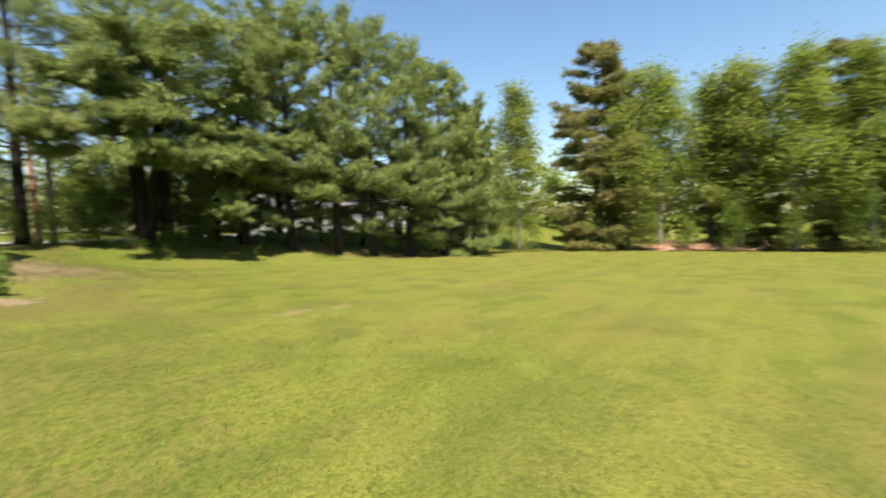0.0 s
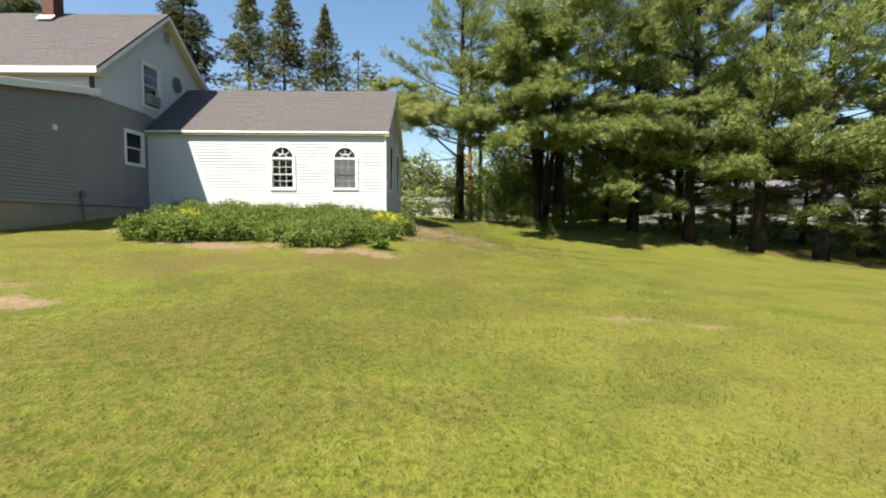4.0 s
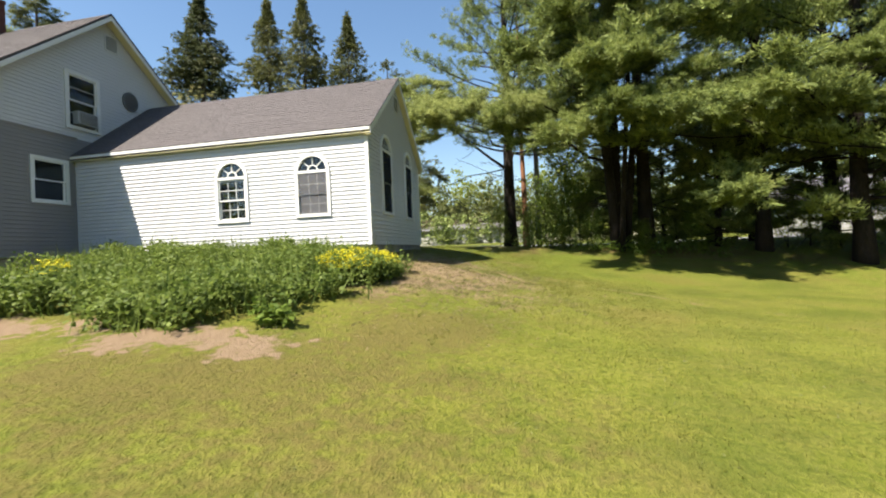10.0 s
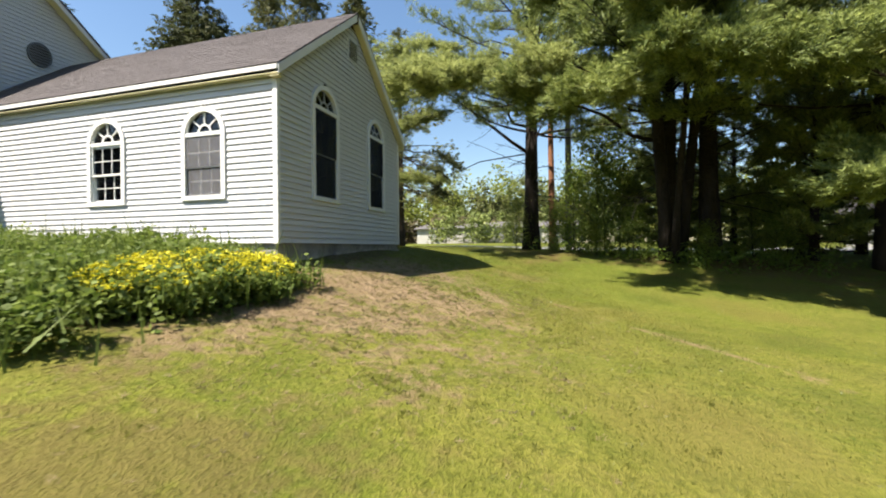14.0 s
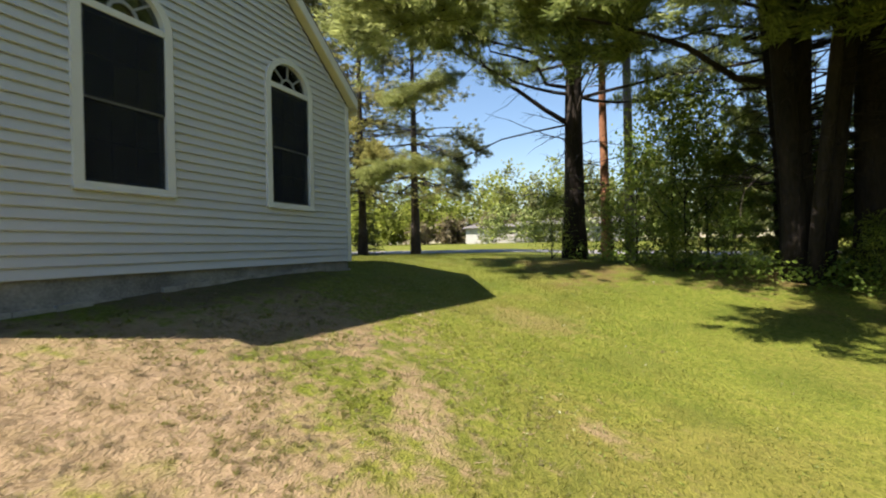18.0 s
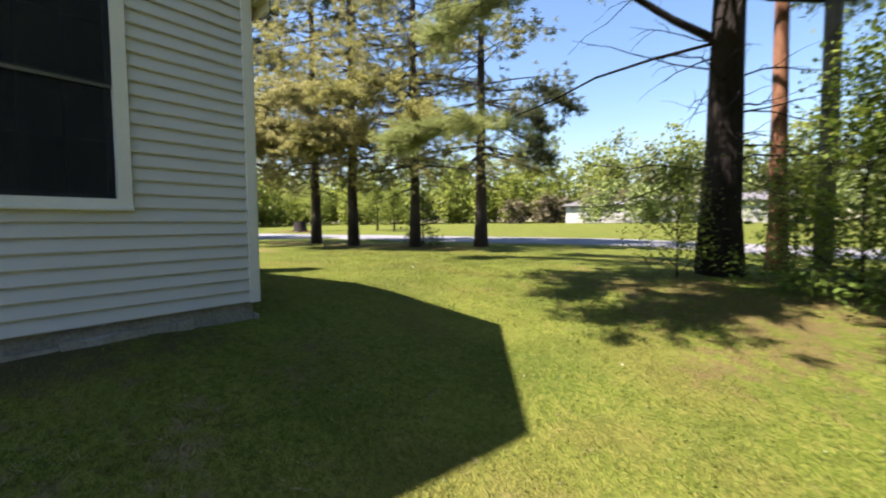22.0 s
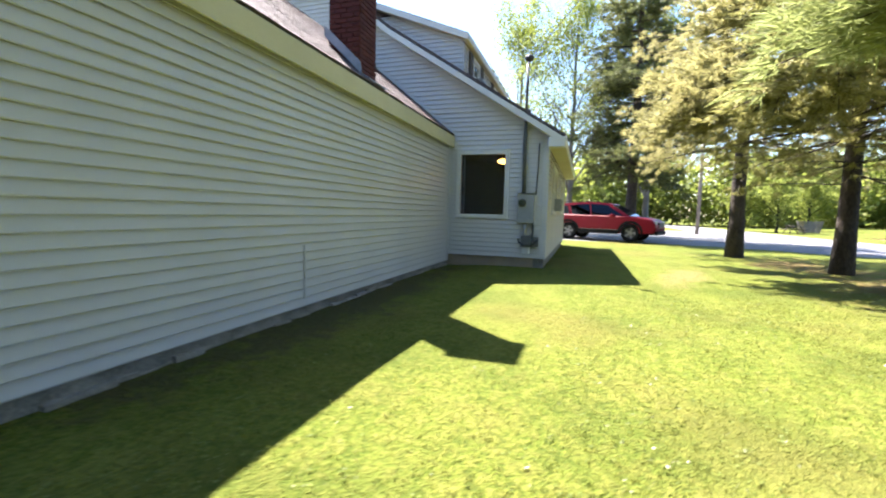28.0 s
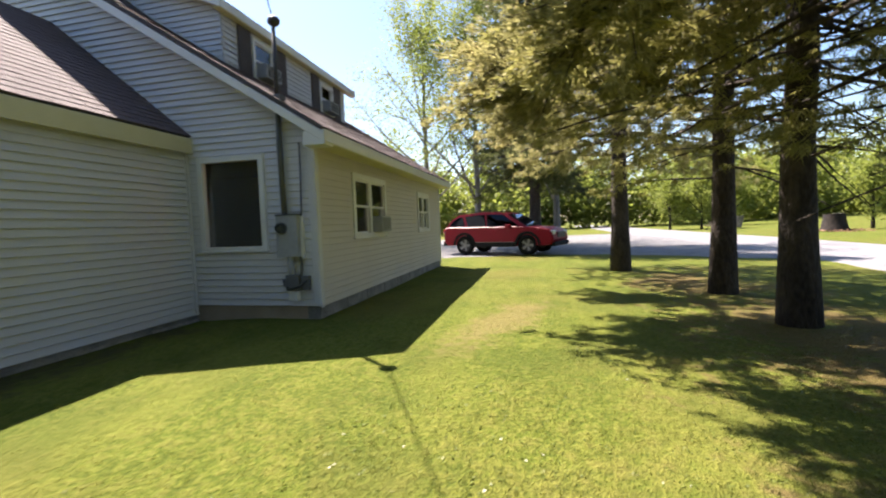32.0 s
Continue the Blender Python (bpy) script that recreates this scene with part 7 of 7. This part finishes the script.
# ---- deck on the south side ----
deck = thing("deck", "white-railed wooden deck along the south wall", "deck")
part("deck_floor", box(-16.5, -8.75, -8.4, -5.70, 0.20, 0.26), WOODGREY, deck)
part("rim_board", box(-16.5, -8.72, -8.44, -8.40, -0.12, 0.26), TRIM, deck)
part("rim_board", box(-8.75, -8.71, -8.40, -5.70, -0.12, 0.26), TRIM, deck, "white rim board")
for y in (-8.36, -7.05, -5.80):
    part("post", box(-8.82, -8.72, y - 0.05, y + 0.05, -1.5, 1.16, 0.006), TRIM, deck)
part("handrail", box(-8.83, -8.71, -8.4, -5.72, 1.12, 1.17, 0.006), TRIM, deck)
part("bottom_rail", box(-8.80, -8.74, -8.4, -5.72, 0.34, 0.39), TRIM, deck)
part("handrail", box(-16.5, -8.8, -8.42, -8.30, 1.12, 1.17, 0.006), TRIM, deck)
part("bottom_rail", box(-16.5, -8.8, -8.39, -8.33, 0.34, 0.39), TRIM, deck)
for k in range(20):
    y = -8.3 + 0.13 * k
    part("baluster", box(-8.785, -8.755, y - 0.016, y + 0.016, 0.39, 1.12), TRIM, deck)
for k in range(58):
    x = -8.95 - 0.13 * k
    part("baluster", box(x - 0.016, x + 0.016, -8.375, -8.345, 0.39, 1.12), TRIM, deck)

# ---- far things ----
barn = thing("white_building", "long low white metal building with a grey roof across the road", "building")
BX, BY = -24.6, 74.0
bg = ground(BX, BY)
part("wall", box(BX, BX + 30, BY, BY + 12, bg - 0.5, bg + 3.0), STEELWHITE, barn)
bm = prism([(BX - 0.6, BY - 0.6, bg + 2.9), (BX - 0.6, BY + 12.6, bg + 2.9), (BX - 0.6, BY + 6, bg + 4.3)], (31.2, 0, 0))
part("roof", bm, ROOFGREY, barn, "grey metal roof")
for k in range(4):
    part("window", box(BX + 3 + 6.5 * k, BX + 4.2 + 6.5 * k, BY - 0.05, BY + 0.1, bg + 1.3, bg + 2.0), PLASTIC, barn)
nb = thing("white_building", "pale low building glimpsed between the pine trunks", "building")
g2_ = ground(30, 24)
part("wall", box(24, 44, 24, 33, g2_ - 0.6, g2_ + 2.6), STEELWHITE, nb)
part("roof", prism([(23.5, 23.5, g2_ + 2.5), (23.5, 33.5, g2_ + 2.5), (23.5, 28.5, g2_ + 4.6)], (21, 0, 0)), ROOFGREY, nb)
part("window", box(28, 29.4, 23.95, 24.1, g2_ + 0.9, g2_ + 1.9), GLASS, nb)
pole = thing("utility_pole", "weathered grey wooden utility pole beyond the drive", "pole", "utility poles", at=(-33.7, 15.7, ground(-33.7, 15.7)))
part("pole_shaft", tube([(0, 0, -0.5), (0, 0, 8.2)], [0.13, 0.1], 12), WOODGREY, pole, "", True)
part("cross_arm", box(-0.05, 0.05, -0.9, 0.9, 7.4, 7.52), WOODGREY, pole)
for y in (-0.8, -0.3, 0.3, 0.8):
    part("insulator", tube([(0, y, 7.52), (0, y, 7.66)], [0.04, 0.03], 8), PLASTIC, pole)

# brush heap at the lawn's far edge
hp = thing("brush_heap", "heap of rust-brown brush and dead branches edging the lawn", "brush heap", at=(39.2, -11.2, ground(39.2, -11.2)))
bm = bmesh.new()
rb = np.random.default_rng(3)
for k in range(260):
    p = np.array((rb.normal(0, 0.8), rb.normal(0, 3.0), abs(rb.normal(0, 0.28))))
    d = unit(rb.normal(0, 1, 3) * (1, 1, 0.3)) * rb.uniform(0.4, 1.4)
    tube([tuple(p), tuple(p + d * 0.5 + (0, 0, 0.05)), tuple(p + d)], [0.035, 0.028, 0.012], 4, bm, False)
tagged(part("branches", bm, BRUSH, hp), kind="stuff")
bm = bmesh.new()
bmesh.ops.create_icosphere(bm, subdivisions=4, radius=1)
for v_ in bm.verts:
    v_.co = Vector((v_.co.x * 1.4, v_.co.y * 4.2, max(v_.co.z, -0.2) * 0.5)) * (1 + 0.25 * noise.noise(v_.co * 3))
part("litter", bm, BRUSH, hp)


# ---- old things on the grass across the road ----
def stump(x, y):
    st = thing("tree_stump", "broad dark tree stump on a low mound across the road", "stump", at=(x, y, ground(x, y)))
    bm = bmesh.new()
    ring = [[bm.verts.new((math.cos(a) * r * (1 + 0.12 * math.sin(3 * a + k)), math.sin(a) * r * (1 + 0.12 * math.cos(2 * a)), z)) for a in (2 * math.pi * j / 14 for j in range(14))] for k, (r, z) in enumerate(((0.95, -0.1), (0.72, 0.25), (0.62, 0.8), (0.6, 1.15)))]
    for a, b in zip(ring, ring[1:]):
        for j in range(14):
            bm.faces.new((a[j], a[(j + 1) % 14], b[(j + 1) % 14], b[j]))
    part("bark", bm, BARK, st, "", True)
    top = bmesh.new()
    top.faces.new([top.verts.new((math.cos(2 * math.pi * j / 14) * 0.56, math.sin(2 * math.pi * j / 14) * 0.56, 1.154)) for j in range(14)])
    part("cut_face", top, WOODGREY, st, "grey sawn top")
    v_, f_ = leaves(np.array([(rgb.normal(0, 1.1), rgb.normal(0, 0.8), 0.06) for _ in range(160)]), 6, 0.15, 0.12, rgb, 0.3)
    tagged(cloud("litter", v_, f_, BRUSH, st), kind="stuff")


stump(-36.0, 29.6)
pt = thing("picnic_table", "low dark weathered picnic table on the far grass", "table", at=(-46.5, 26.4, ground(-46.5, 26.4)))
for k in range(5):
    part("top_board", box(-0.9, 0.9, -0.37 + 0.15 * k, -0.235 + 0.15 * k, 0.72, 0.76, 0.006), DARKWOOD, pt)
for s in (-1, 1):
    part("bench", box(-0.9, 0.9, s * 0.68 - 0.13, s * 0.68 + 0.13, 0.42, 0.46, 0.006), DARKWOOD, pt)
    part("cross_beam", box(s * 0.6 - 0.02, s * 0.6 + 0.02, -0.8, 0.8, 0.37, 0.42, 0.004), DARKWOOD, pt)
    for q in (-1, 1):
        part("leg", tube([(s * 0.64, q * 0.62, -0.03), (s * 0.64, q * 0.22, 0.72)], [0.045, 0.045], 4), DARKWOOD, pt)
bn = thing("wooden_bin", "weathered grey-brown slatted wooden bin, wider at the top", "bin", at=(-50.5, 29.2, ground(-50.5, 29.2)))
for k in range(6):
    h0, w = 0.05 + 0.19 * k, 0.62 + 0.03 * k
    for a in range(4):
        b_ = box(-w, w, w - 0.02, w + 0.02, h0, h0 + 0.16, 0.005)
        bmesh.ops.rotate(b_, verts=b_.verts, cent=(0, 0, 0), matrix=Matrix.Rotation(radians(90 * a), 3, "Z"))
        part("slat", b_, WOODGREY, bn)
for sx_ in (-1, 1):
    for sy_ in (-1, 1):
        part("corner_post", tube([(sx_ * 0.58, sy_ * 0.58, -0.05), (sx_ * 0.74, sy_ * 0.74, 1.2)], [0.05, 0.05], 4), WOODGREY, bn)
